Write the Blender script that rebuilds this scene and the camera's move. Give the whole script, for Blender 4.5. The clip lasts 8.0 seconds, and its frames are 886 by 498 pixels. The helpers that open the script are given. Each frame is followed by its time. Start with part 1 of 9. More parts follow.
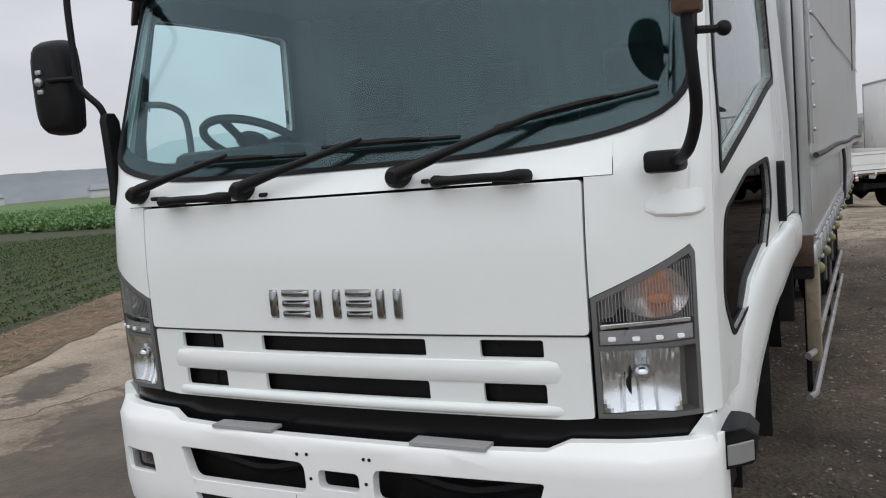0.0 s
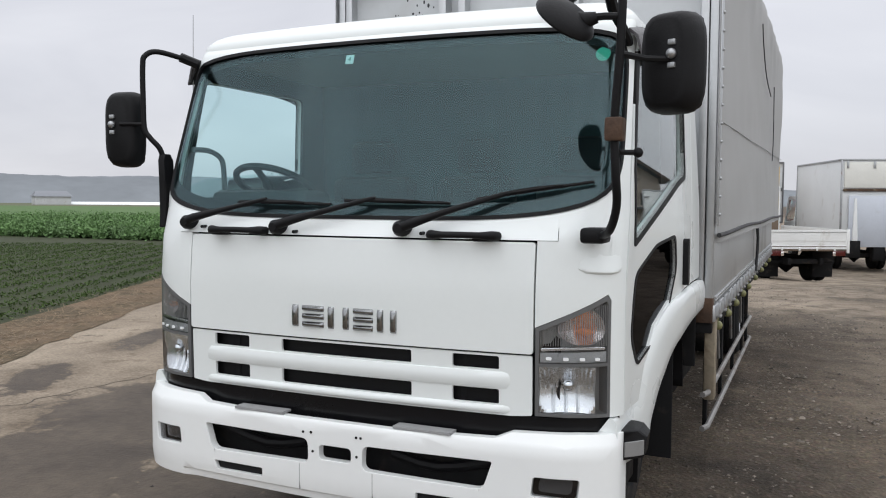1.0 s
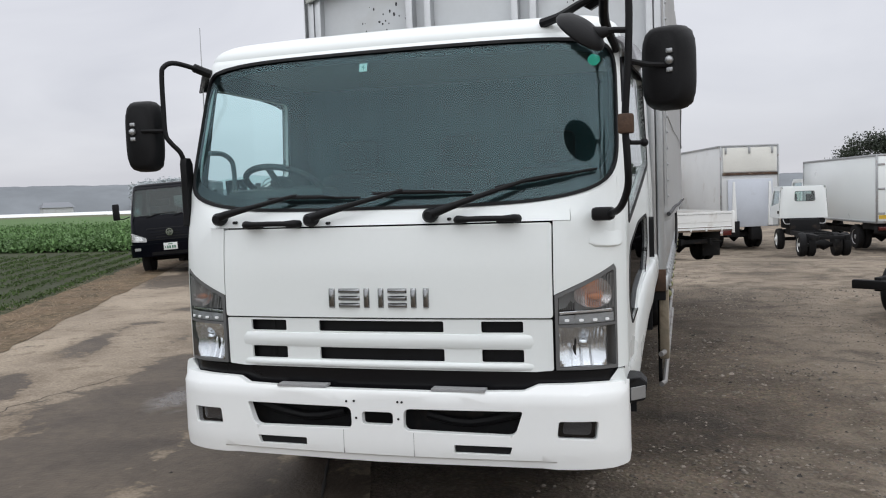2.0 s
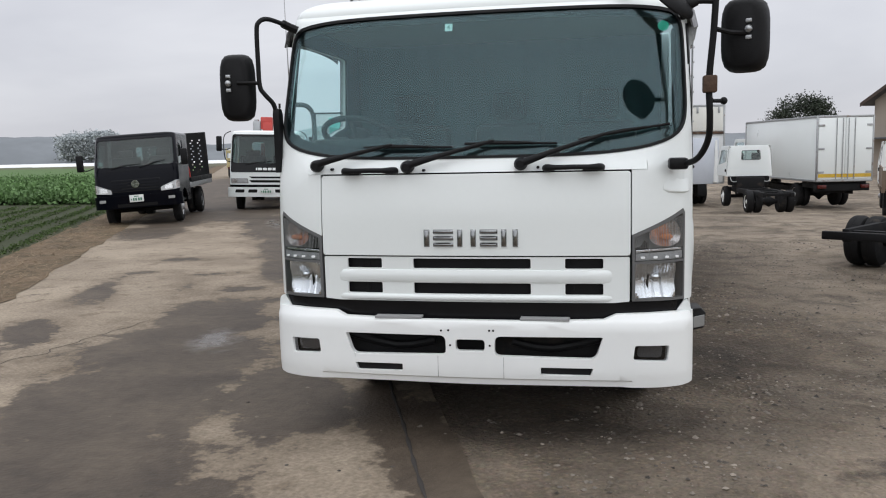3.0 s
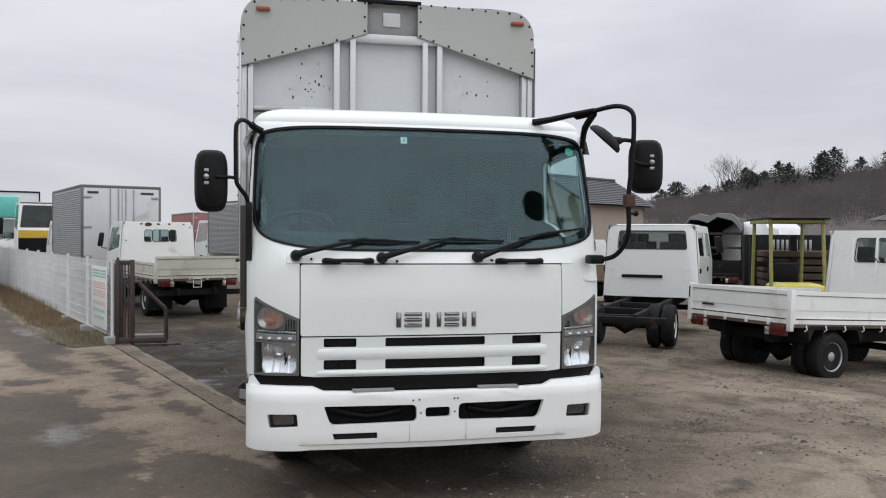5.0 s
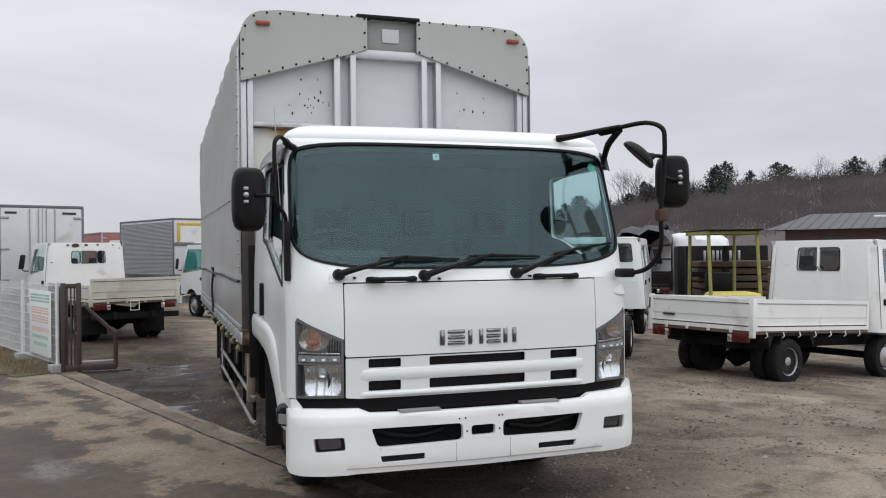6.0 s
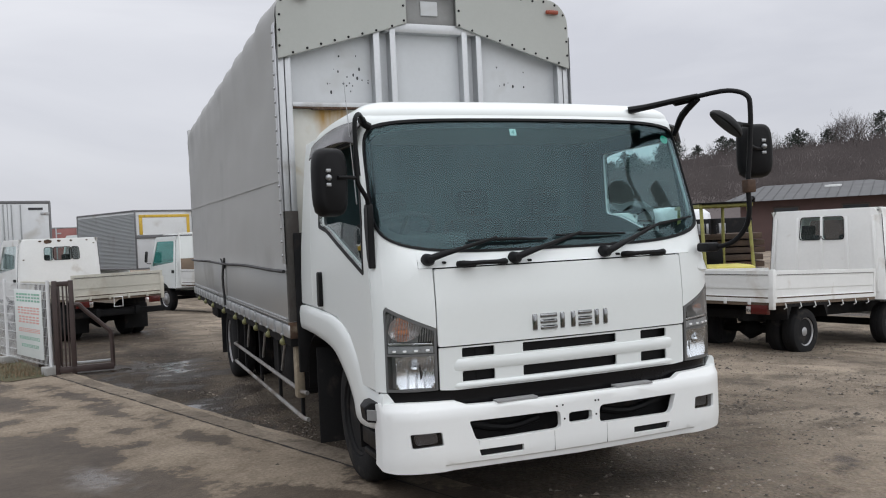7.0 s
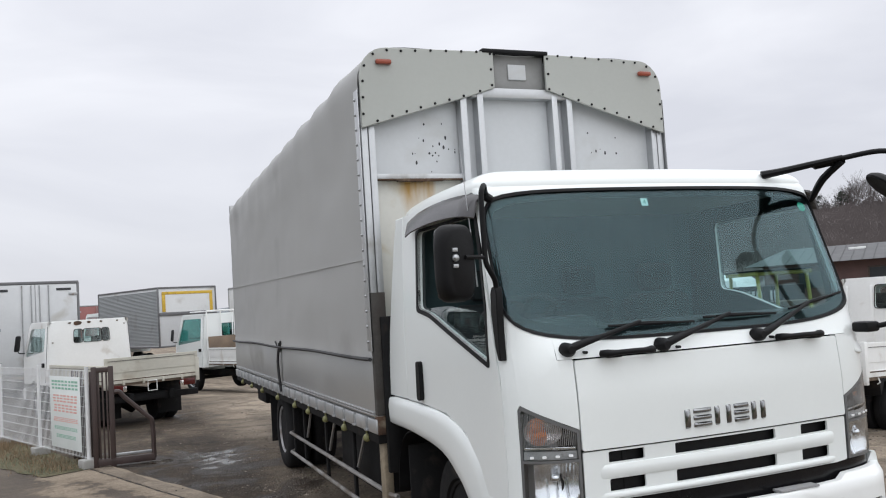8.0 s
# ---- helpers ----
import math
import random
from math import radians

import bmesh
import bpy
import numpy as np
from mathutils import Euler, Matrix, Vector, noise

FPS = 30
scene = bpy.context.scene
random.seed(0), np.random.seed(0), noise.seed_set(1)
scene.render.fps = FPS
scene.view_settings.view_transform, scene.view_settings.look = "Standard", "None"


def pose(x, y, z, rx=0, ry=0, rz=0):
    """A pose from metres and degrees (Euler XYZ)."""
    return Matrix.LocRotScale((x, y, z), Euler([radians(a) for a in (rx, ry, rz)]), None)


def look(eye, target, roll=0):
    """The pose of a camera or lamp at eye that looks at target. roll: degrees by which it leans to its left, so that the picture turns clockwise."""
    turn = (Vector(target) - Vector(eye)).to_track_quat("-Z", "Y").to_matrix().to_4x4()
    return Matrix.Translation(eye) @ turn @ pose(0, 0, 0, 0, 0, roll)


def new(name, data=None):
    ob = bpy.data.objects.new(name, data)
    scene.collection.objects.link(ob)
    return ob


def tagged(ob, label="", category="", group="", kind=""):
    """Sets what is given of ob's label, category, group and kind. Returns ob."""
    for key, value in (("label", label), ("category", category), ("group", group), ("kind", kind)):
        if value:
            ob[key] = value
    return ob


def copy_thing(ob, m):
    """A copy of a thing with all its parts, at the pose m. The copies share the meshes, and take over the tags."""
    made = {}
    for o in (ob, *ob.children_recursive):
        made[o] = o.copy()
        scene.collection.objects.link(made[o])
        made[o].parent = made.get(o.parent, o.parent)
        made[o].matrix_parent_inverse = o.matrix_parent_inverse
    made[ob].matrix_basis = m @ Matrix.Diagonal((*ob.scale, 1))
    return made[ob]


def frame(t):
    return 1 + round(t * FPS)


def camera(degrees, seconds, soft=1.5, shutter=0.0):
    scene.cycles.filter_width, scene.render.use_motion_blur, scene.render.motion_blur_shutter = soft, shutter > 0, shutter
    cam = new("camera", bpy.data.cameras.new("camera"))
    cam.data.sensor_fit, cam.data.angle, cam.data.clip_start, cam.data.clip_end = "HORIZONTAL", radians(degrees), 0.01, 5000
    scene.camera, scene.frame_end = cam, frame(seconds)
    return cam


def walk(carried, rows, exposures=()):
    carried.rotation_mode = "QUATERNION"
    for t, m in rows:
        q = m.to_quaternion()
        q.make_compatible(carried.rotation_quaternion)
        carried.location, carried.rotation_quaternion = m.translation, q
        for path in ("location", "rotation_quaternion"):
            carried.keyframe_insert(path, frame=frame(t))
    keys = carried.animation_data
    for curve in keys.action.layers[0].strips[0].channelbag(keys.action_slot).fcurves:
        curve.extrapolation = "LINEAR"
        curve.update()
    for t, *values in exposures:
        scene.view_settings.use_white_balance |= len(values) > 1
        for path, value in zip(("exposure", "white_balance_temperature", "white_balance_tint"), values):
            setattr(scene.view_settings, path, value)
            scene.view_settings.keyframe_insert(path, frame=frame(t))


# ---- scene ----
# The camera and its walk.
cam = camera(55.5, 8.0, 1.1)
PATH = [
    (0, (1.461, -2.114, 1.459), (0.542, -0.350, 1.252), -4.9),
    (0.5, (1.578, -2.559, 1.510), (0.759, -0.743, 1.342), -0.9),
    (1, (1.703, -2.935, 1.537), (0.899, -1.108, 1.419), 0.3),
    (1.2, (1.695, -3.106, 1.528), (0.943, -1.255, 1.424), 0.7),
    (2.3, (1.1, -3.756, 1.505), (0.585, -1.829, 1.361), -2.0),
    (2.5, (0.95, -3.905, 1.5), (0.443, -1.977, 1.339), -1.1),
    (3, (0.711, -4.163, 1.5), (0.309, -2.218, 1.267), -1.3),
    (3.5, (0.308, -4.385, 1.488), (0.13, -2.4, 1.323), 0.3),
    (4, (-0.141, -4.715, 1.516), (-0.136, -2.715, 1.478), 0.9),
    (4.5, (-0.56, -4.832, 1.511), (-0.348, -2.844, 1.478), -0.1),
    (4.7, (-0.734, -4.888, 1.53), (-0.424, -2.913, 1.493), 0.2),
    (5.8, (-1.586, -4.691, 1.561), (-1.011, -2.776, 1.559), -0.5),
    (6, (-1.744, -4.637, 1.557), (-1.11, -2.74, 1.563), -0.6),
    (6.5, (-2.089, -4.427, 1.558), (-1.339, -2.573, 1.561), -1.2),
    (7, (-2.375, -4.122, 1.568), (-1.63, -2.266, 1.531), -2.6),
    (7.5, (-2.583, -3.797, 1.618), (-1.862, -1.932, 1.585), -3.4),
    (7.7, (-2.640, -3.640, 1.643), (-1.916, -1.778, 1.674), -3.52),
    (8, (-2.716, -3.396, 1.679), (-1.987, -1.538, 1.808), -3.7),
]
EXPOSURES = [(0, 0.0), (0.5, 0.08), (1, 0.15), (2.5, 0.08), (3.5, 0.06), (4.5, 0.0), (6, 0.03), (6.5, 0.01), (7.5, 0.12), (8, 0.22)]
walk(cam, [(t, look(eye, target, roll)) for t, eye, target, roll in PATH], EXPOSURES)

# The overcast sky: a pale veil of cloud, brighter overhead, over the clear sky, and a soft high sun behind the veil.
world = bpy.data.worlds.new("sky")
world.use_nodes = True
scene.world = world
wn, wl = world.node_tree.nodes, world.node_tree.links
wn.clear()
w_out, w_bg = wn.new("ShaderNodeOutputWorld"), wn.new("ShaderNodeBackground")
w_sky = wn.new("ShaderNodeTexSky")
w_sky.sky_type, w_sky.sun_disc = "NISHITA", False
w_sky.sun_elevation, w_sky.sun_rotation = radians(48), radians(195)
w_tex = wn.new("ShaderNodeTexCoord")
w_sep, w_map = wn.new("ShaderNodeSeparateXYZ"), wn.new("ShaderNodeMapping")
w_map.inputs["Scale"].default_value = (1.0, 1.0, 3.2)
w_noise = wn.new("ShaderNodeTexNoise")
w_noise.inputs["Scale"].default_value, w_noise.inputs["Detail"].default_value = 2.1, 5
w_noise.inputs["Distortion"].default_value = 0.6
w_ramp = wn.new("ShaderNodeValToRGB")
w_ramp.color_ramp.elements[0].position, w_ramp.color_ramp.elements[0].color = 0.0, (0.655, 0.66, 0.71, 1)
w_ramp.color_ramp.elements[1].position, w_ramp.color_ramp.elements[1].color = 1.0, (1.75, 1.78, 1.86, 1)
w_mid = w_ramp.color_ramp.elements.new(0.35)
w_mid.color = (0.795, 0.805, 0.86, 1)
w_cloud = wn.new("ShaderNodeValToRGB")
w_cloud.color_ramp.elements[0].position, w_cloud.color_ramp.elements[0].color = 0.36, (0.86, 0.865, 0.88, 1)
w_cloud.color_ramp.elements[1].position, w_cloud.color_ramp.elements[1].color = 0.66, (1.07, 1.07, 1.06, 1)
w_mul, w_mix, w_dim = wn.new("ShaderNodeMixRGB"), wn.new("ShaderNodeMixRGB"), wn.new("ShaderNodeMixRGB")
w_mul.blend_type, w_mul.inputs["Fac"].default_value = "MULTIPLY", 1.0
w_mix.inputs["Fac"].default_value = 0.93
w_dim.blend_type, w_dim.inputs["Fac"].default_value = "MULTIPLY", 1.0
w_dim.inputs["Color2"].default_value = (0.1, 0.1, 0.1, 1)
wl.new(w_tex.outputs["Generated"], w_sep.inputs[0])
wl.new(w_tex.outputs["Generated"], w_map.inputs["Vector"])
wl.new(w_map.outputs[0], w_noise.inputs["Vector"])
wl.new(w_sep.outputs["Z"], w_ramp.inputs["Fac"])
wl.new(w_noise.outputs["Fac"], w_cloud.inputs["Fac"])
wl.new(w_ramp.outputs["Color"], w_mul.inputs["Color1"])
wl.new(w_cloud.outputs["Color"], w_mul.inputs["Color2"])
wl.new(w_sky.outputs["Color"], w_dim.inputs["Color1"])
wl.new(w_dim.outputs["Color"], w_mix.inputs["Color1"])
wl.new(w_mul.outputs["Color"], w_mix.inputs["Color2"])
wl.new(w_mix.outputs["Color"], w_bg.inputs["Color"])
w_bg.inputs["Strength"].default_value = 1.0
wl.new(w_bg.outputs[0], w_out.inputs["Surface"])
sun = new("sun", bpy.data.lights.new("sun", "SUN"))
sun.data.energy, sun.data.angle, sun.data.color = 0.95, radians(130), (0.97, 1.0, 0.98)
sun.matrix_world = look((5, -6, 8), (0, 0, 0))


# ---- materials ----
def surface(name, base, rough=0.5, metal=0.0, var=0.12, scale=3.0, fine=60.0, bump=0.05, stain=None, amount=0.0, stain_scale=2.0, coat=0.0, spread=(1, 1, 1), island=0.0, alpha=1.0, speckle=None, spec=0.5):
    """A painted, metal or mineral surface: two scales of tone, fine relief and, where given, stains with their own shape."""
    m = bpy.data.materials.new(name)
    m.use_nodes = True
    n, l = m.node_tree.nodes, m.node_tree.links
    b = n["Principled BSDF"]
    tex, mp = n.new("ShaderNodeTexCoord"), n.new("ShaderNodeMapping")
    mp.inputs["Scale"].default_value = spread
    l.new(tex.outputs["Object"], mp.inputs["Vector"])

    def noise_node(sc, detail=4.0, warp=0.0):
        t = n.new("ShaderNodeTexNoise")
        t.inputs["Scale"].default_value, t.inputs["Detail"].default_value, t.inputs["Distortion"].default_value = sc, detail, warp
        l.new(mp.outputs[0], t.inputs["Vector"])
        return t

    def ramp(source, p0, c0, p1, c1):
        r = n.new("ShaderNodeValToRGB")
        r.color_ramp.elements[0].position, r.color_ramp.elements[0].color = p0, c0
        r.color_ramp.elements[1].position, r.color_ramp.elements[1].color = p1, c1
        l.new(source, r.inputs["Fac"])
        return r.outputs["Color"]

    def mix(kind, fac, a, c):
        x = n.new("ShaderNodeMixRGB")
        x.blend_type = kind
        for socket, v in (("Fac", fac), ("Color1", a), ("Color2", c)):
            if isinstance(v, bpy.types.NodeSocket):
                l.new(v, x.inputs[socket])
            else:
                x.inputs[socket].default_value = v if socket == "Fac" else (*v, 1)
        return x.outputs["Color"]

    big, small = noise_node(scale), noise_node(fine, 6.0)
    dark = tuple(c * (1 - var) for c in base)
    light = tuple(min(1.0, c * (1 + var)) for c in base)
    colour = ramp(big.outputs["Fac"], 0.3, (*dark, 1), 0.7, (*light, 1))
    grain = ramp(small.outputs["Fac"], 0.25, (1 - var * 0.8,) * 3 + (1,), 0.75, (1, 1, 1, 1))
    colour = mix("MULTIPLY", 1.0, colour, grain)
    if island:
        geo = n.new("ShaderNodeNewGeometry")
        shade = ramp(geo.outputs["Random Per Island"], 0.0, (1 - island,) * 3 + (1,), 1.0, (1 + island,) * 3 + (1,))
        colour = mix("MULTIPLY", 1.0, colour, shade)
    if speckle:
        colour = mix("MIX", ramp(noise_node(speckle[1], 2.0).outputs["Fac"], speckle[2], (0, 0, 0, 1), speckle[2] + 0.04, (1, 1, 1, 1)), colour, speckle[0])
    if stain:
        patch = ramp(noise_node(stain_scale, 7.0, 0.4).outputs["Fac"], 0.62 - amount * 0.3, (0, 0, 0, 1), 0.78 - amount * 0.2, (1, 1, 1, 1))
        colour = mix("MIX", mix("MULTIPLY", 1.0, patch, (0.85, 0.85, 0.85)), colour, stain)
    l.new(colour, b.inputs["Base Color"])
    rr = ramp(big.outputs["Fac"], 0.3, (max(0.02, rough * 0.85),) * 3 + (1,), 0.7, (min(1, rough * 1.15),) * 3 + (1,))
    l.new(rr, b.inputs["Roughness"])
    b.inputs["Metallic"].default_value = metal
    b.inputs["Coat Weight"].default_value, b.inputs["Coat Roughness"].default_value = coat, 0.08
    b.inputs["Alpha"].default_value = alpha
    b.inputs["Specular IOR Level"].default_value = spec
    if bump:
        bp = n.new("ShaderNodeBump")
        bp.inputs["Strength"].default_value, bp.inputs["Distance"].default_value = bump, 0.01
        l.new(small.outputs["Fac"], bp.inputs["Height"])
        l.new(bp.outputs[0], b.inputs["Normal"])
    return m


def pane_glass(name, tint, gloss=(1.0, 1.0, 1.0), rough=0.01):
    """Thin clear sheet: it lets light through with its tint and mirrors by its angle."""
    m = bpy.data.materials.new(name)
    m.use_nodes = True
    n, l = m.node_tree.nodes, m.node_tree.links
    n.remove(n["Principled BSDF"])
    clear, mirror, facing, mx = n.new("ShaderNodeBsdfTransparent"), n.new("ShaderNodeBsdfGlossy"), n.new("ShaderNodeLayerWeight"), n.new("ShaderNodeMixShader")
    power, scale_ = n.new("ShaderNodeMath"), n.new("ShaderNodeMath")
    power.operation, scale_.operation = "POWER", "MULTIPLY_ADD"
    power.inputs[1].default_value = 5.0
    scale_.inputs[1].default_value, scale_.inputs[2].default_value = 0.96, 0.04
    facing.inputs["Blend"].default_value = 0.5
    l.new(facing.outputs["Facing"], power.inputs[0])
    l.new(power.outputs[0], scale_.inputs[0])
    clear.inputs["Color"].default_value = (*tint, 1)
    mirror.inputs["Color"].default_value, mirror.inputs["Roughness"].default_value = (*gloss, 1), rough
    l.new(scale_.outputs[0], mx.inputs["Fac"])
    l.new(clear.outputs[0], mx.inputs[1])
    l.new(mirror.outputs[0], mx.inputs[2])
    l.new(mx.outputs[0], n["Material Output"].inputs["Surface"])
    return m


WHITE = surface("white truck paint", (0.78, 0.812, 0.805), 0.32, 0, 0.015, 1.2, 40, 0.01, coat=0.35)
WHITE_B = surface("bumper white paint", (0.82, 0.835, 0.83), 0.38, 0, 0.015, 2.0, 30, 0.015, coat=0.2)
LAMPW = surface("pale lamp glass", (0.55, 0.56, 0.57), 0.2, 0.3, 0.2, 12, 60, 0.05)
OLDWHITE = surface("weathered white paint", (0.79, 0.80, 0.79), 0.5, 0, 0.05, 1.5, 25, 0.03, (0.45, 0.40, 0.33), 0.07, 2.2)
GREYWHITE = surface("dull light grey panel", (0.60, 0.61, 0.62), 0.5, 0, 0.06, 1.2, 20, 0.03, (0.40, 0.38, 0.34), 0.08, 1.6)
PALEGREY = surface("pale box panel", (0.70, 0.71, 0.71), 0.5, 0, 0.04, 1.2, 20, 0.03, (0.5, 0.48, 0.45), 0.05, 1.6)
DARKTRIM = surface("dull grey edge trim", (0.16, 0.16, 0.165), 0.5, 0.4, 0.1, 3, 40, 0.03)
BEIGE = surface("faded yellow-beige paint", (0.50, 0.42, 0.22), 0.6, 0, 0.1, 3, 30, 0.03)
CREAM = surface("dirty cream bed paint", (0.58, 0.56, 0.49), 0.55, 0, 0.08, 2.0, 25, 0.04, (0.34, 0.29, 0.22), 0.16, 3.0)
BLACKP = surface("black plastic", (0.008, 0.008, 0.009), 0.5, 0, 0.2, 8, 120, 0.08, spec=0.18)
BLACKG = surface("black glossy strip", (0.007, 0.007, 0.008), 0.2, 0, 0.1, 4, 60, 0.01, spec=0.22)
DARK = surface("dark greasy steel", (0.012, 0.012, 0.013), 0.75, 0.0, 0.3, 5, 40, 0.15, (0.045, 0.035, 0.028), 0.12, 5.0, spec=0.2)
RUBBER = surface("tyre rubber", (0.016, 0.016, 0.017), 0.85, 0, 0.2, 6, 50, 0.2, (0.06, 0.052, 0.044), 0.1, 6.0, spec=0.2)
CHROME = surface("chrome", (0.78, 0.79, 0.80), 0.07, 1.0, 0.02, 10, 60, 0.0)
STEEL = surface("galvanised steel", (0.42, 0.43, 0.44), 0.42, 0.8, 0.12, 6, 50, 0.05, (0.20, 0.12, 0.07), 0.12, 6.0)
ALU = surface("brushed aluminium", (0.52, 0.53, 0.54), 0.42, 0.75, 0.08, 3, 40, 0.03, (0.28, 0.26, 0.24), 0.05, 3.0)
RIM = surface("grey wheel steel", (0.40, 0.40, 0.41), 0.45, 0.5, 0.12, 10, 60, 0.05, (0.16, 0.12, 0.09), 0.15, 9)
TARP = surface("grey vinyl tarpaulin", (0.355, 0.355, 0.35), 0.58, 0, 0.05, 0.9, 90, 0.05, (0.22, 0.215, 0.21), 0.12, 0.7)
GATE = surface("grey aluminium side gate", (0.44, 0.445, 0.445), 0.40, 0.5, 0.05, 1.5, 40, 0.03, (0.26, 0.25, 0.24), 0.1, 1.2)
GUSSET = surface("grey-green painted panel", (0.40, 0.41, 0.385), 0.45, 0, 0.04, 1.5, 40, 0.03, (0.30, 0.30, 0.28), 0.06, 1.4)
RECESS = surface("dull grey recess", (0.27, 0.27, 0.265), 0.6, 0, 0.1, 2, 40, 0.05, (0.16, 0.16, 0.155), 0.2, 3.0)
PANEL = surface("front wall panel", (0.56, 0.575, 0.59), 0.45, 0.1, 0.05, 1.6, 30, 0.03, (0.44, 0.44, 0.43), 0.08, 1.8)
RUST = surface("rusty flaking steel", (0.085, 0.048, 0.030), 0.85, 0, 0.4, 9, 60, 0.4, (0.26, 0.22, 0.16), 0.22, 8.0)
RAILM = surface("rusty weathered tube", (0.30, 0.29, 0.28), 0.5, 0.3, 0.2, 6, 50, 0.08, (0.11, 0.075, 0.05), 0.35, 5.0)
LAMPRIM = surface("dark grey lamp rim", (0.125, 0.127, 0.128), 0.4, 0.1, 0.08, 5, 40, 0.02)
FLAKE = surface("flaking cream paint on rust", (0.30, 0.25, 0.18), 0.8, 0, 0.25, 7, 50, 0.3, (0.07, 0.038, 0.022), 0.45, 7.0)
RIBM = surface("moulded lens ribs", (0.33, 0.33, 0.33), 0.25, 0.2, 0.1, 30, 80, 0.0)
LAMPBOX = surface("lamp inner grey", (0.26, 0.262, 0.262), 0.35, 0.2, 0.08, 5, 40, 0.02)
REFLECT = surface("lamp reflector", (0.86, 0.87, 0.88), 0.24, 1.0, 0.02, 25, 90, 0.0)
AMBER = surface("amber bulb", (0.90, 0.30, 0.10), 0.25, 0, 0.05, 8, 60, 0.02)
PEACH = surface("frosted indicator bowl", (0.86, 0.80, 0.77), 0.20, 0.85, 0.06, 8, 60, 0.1)
REDL = surface("red lamp lens", (0.085, 0.012, 0.010), 0.25, 0, 0.1, 10, 60, 0.03)
DULLLENS = surface("dull red-brown marker lens", (0.30, 0.065, 0.035), 0.3, 0, 0.1, 10, 60, 0.03)
ORANGEL = surface("orange marker lens", (0.72, 0.16, 0.04), 0.25, 0, 0.1, 10, 60, 0.03)
PADGREY = surface("grey grip tape", (0.30, 0.302, 0.305), 0.85, 0, 0.08, 12, 200, 0.2)
VISOR = surface("smoked plastic visor", (0.055, 0.052, 0.055), 0.2, 0, 0.1, 3, 40, 0.01)
CURTAIN = surface("grey cab curtain", (0.050, 0.080, 0.086), 0.9, 0, 0.12, 4, 60, 0.1)
CABIN = surface("dark cabin plastic", (0.022, 0.027, 0.028), 0.7, 0, 0.12, 4, 30, 0.0)
CABGREY = surface("grey cabin trim", (0.17, 0.175, 0.18), 0.7, 0, 0.1, 4, 80, 0.08)
DOORTRIM = surface("dark grey door trim", (0.05, 0.058, 0.06), 0.8, 0, 0.12, 4, 60, 0.05)
SEAT = surface("grey seat cloth", (0.022, 0.027, 0.029), 0.95, 0, 0.12, 6, 30, 0.0)
YELLOWB = surface("lime-yellow roller", (0.20, 0.20, 0.085), 0.5, 0, 0.15, 12, 60, 0.05, (0.20, 0.18, 0.10), 0.15, 12)
NAVY = surface("near-black navy paint", (0.0028, 0.0034, 0.0065), 0.16, 0, 0.1, 2, 30, 0.01, spec=0.13)
BLUE = surface("blue truck paint", (0.035, 0.09, 0.27), 0.35, 0, 0.1, 2, 30, 0.02)
DULLRED = surface("faded red panel", (0.30, 0.12, 0.11), 0.6, 0, 0.12, 2, 30, 0.02)
REDP = surface("red paint", (0.45, 0.05, 0.04), 0.45, 0, 0.1, 3, 40, 0.03)
LIFTGREY = surface("pale blue-grey lift plate", (0.56, 0.59, 0.65), 0.5, 0, 0.05, 1.2, 20, 0.03, (0.40, 0.41, 0.43), 0.06, 1.6)
CREAMW = surface("cream-white panel", (0.72, 0.71, 0.66), 0.5, 0, 0.05, 1.2, 20, 0.03)
TEAL = surface("teal tarpaulin", (0.13, 0.53, 0.47), 0.5, 0, 0.08, 2, 40, 0.03)
YELLOW = surface("yellow paint", (0.62, 0.40, 0.04), 0.5, 0, 0.12, 3, 40, 0.04, (0.25, 0.17, 0.05), 0.1, 4)
FORKYEL = surface("faded yellow-green steel", (0.29, 0.28, 0.08), 0.55, 0, 0.15, 5, 40, 0.06, (0.16, 0.10, 0.04), 0.2, 7)
HOODYEL = surface("faded yellow hood", (0.62, 0.54, 0.12), 0.5, 0, 0.1, 3, 40, 0.03, (0.40, 0.34, 0.14), 0.15, 4)
CORRUG = surface("ribbed aluminium sheet", (0.36, 0.375, 0.385), 0.42, 0.6, 0.06, 1.2, 30, 0.03, (0.24, 0.23, 0.22), 0.08, 1.5)
DARKWOOD = surface("dark stained timber", (0.085, 0.058, 0.042), 0.9, 0, 0.4, 4, 40, 0.2, (0.16, 0.06, 0.04), 0.15, 3.0)
WOODB = surface("weathered bed boards", (0.20, 0.15, 0.11), 0.85, 0, 0.25, 3, 50, 0.2, spread=(1, 6, 1))
BLACKTARP = surface("black bed cover", (0.02, 0.02, 0.022), 0.6, 0, 0.3, 3, 40, 0.15)
WHITETARP = surface("white crumpled cover", (0.72, 0.73, 0.74), 0.6, 0, 0.08, 3, 12, 0.4)
BROWNP = surface("dark brown gate paint", (0.055, 0.036, 0.033), 0.5, 0, 0.2, 5, 60, 0.06)
WIRE = surface("white coated wire", (0.74, 0.75, 0.76), 0.5, 0.1, 0.08, 4, 60, 0.03)
SIGNW = surface("white sign board", (0.74, 0.78, 0.77), 0.5, 0, 0.04, 3, 40, 0.02)
SIGNG = surface("green sign print", (0.25, 0.50, 0.38), 0.6, 0, 0.08, 5, 40, 0.0)
SIGNR = surface("red sign print", (0.74, 0.40, 0.35), 0.6, 0, 0.08, 5, 40, 0.0)
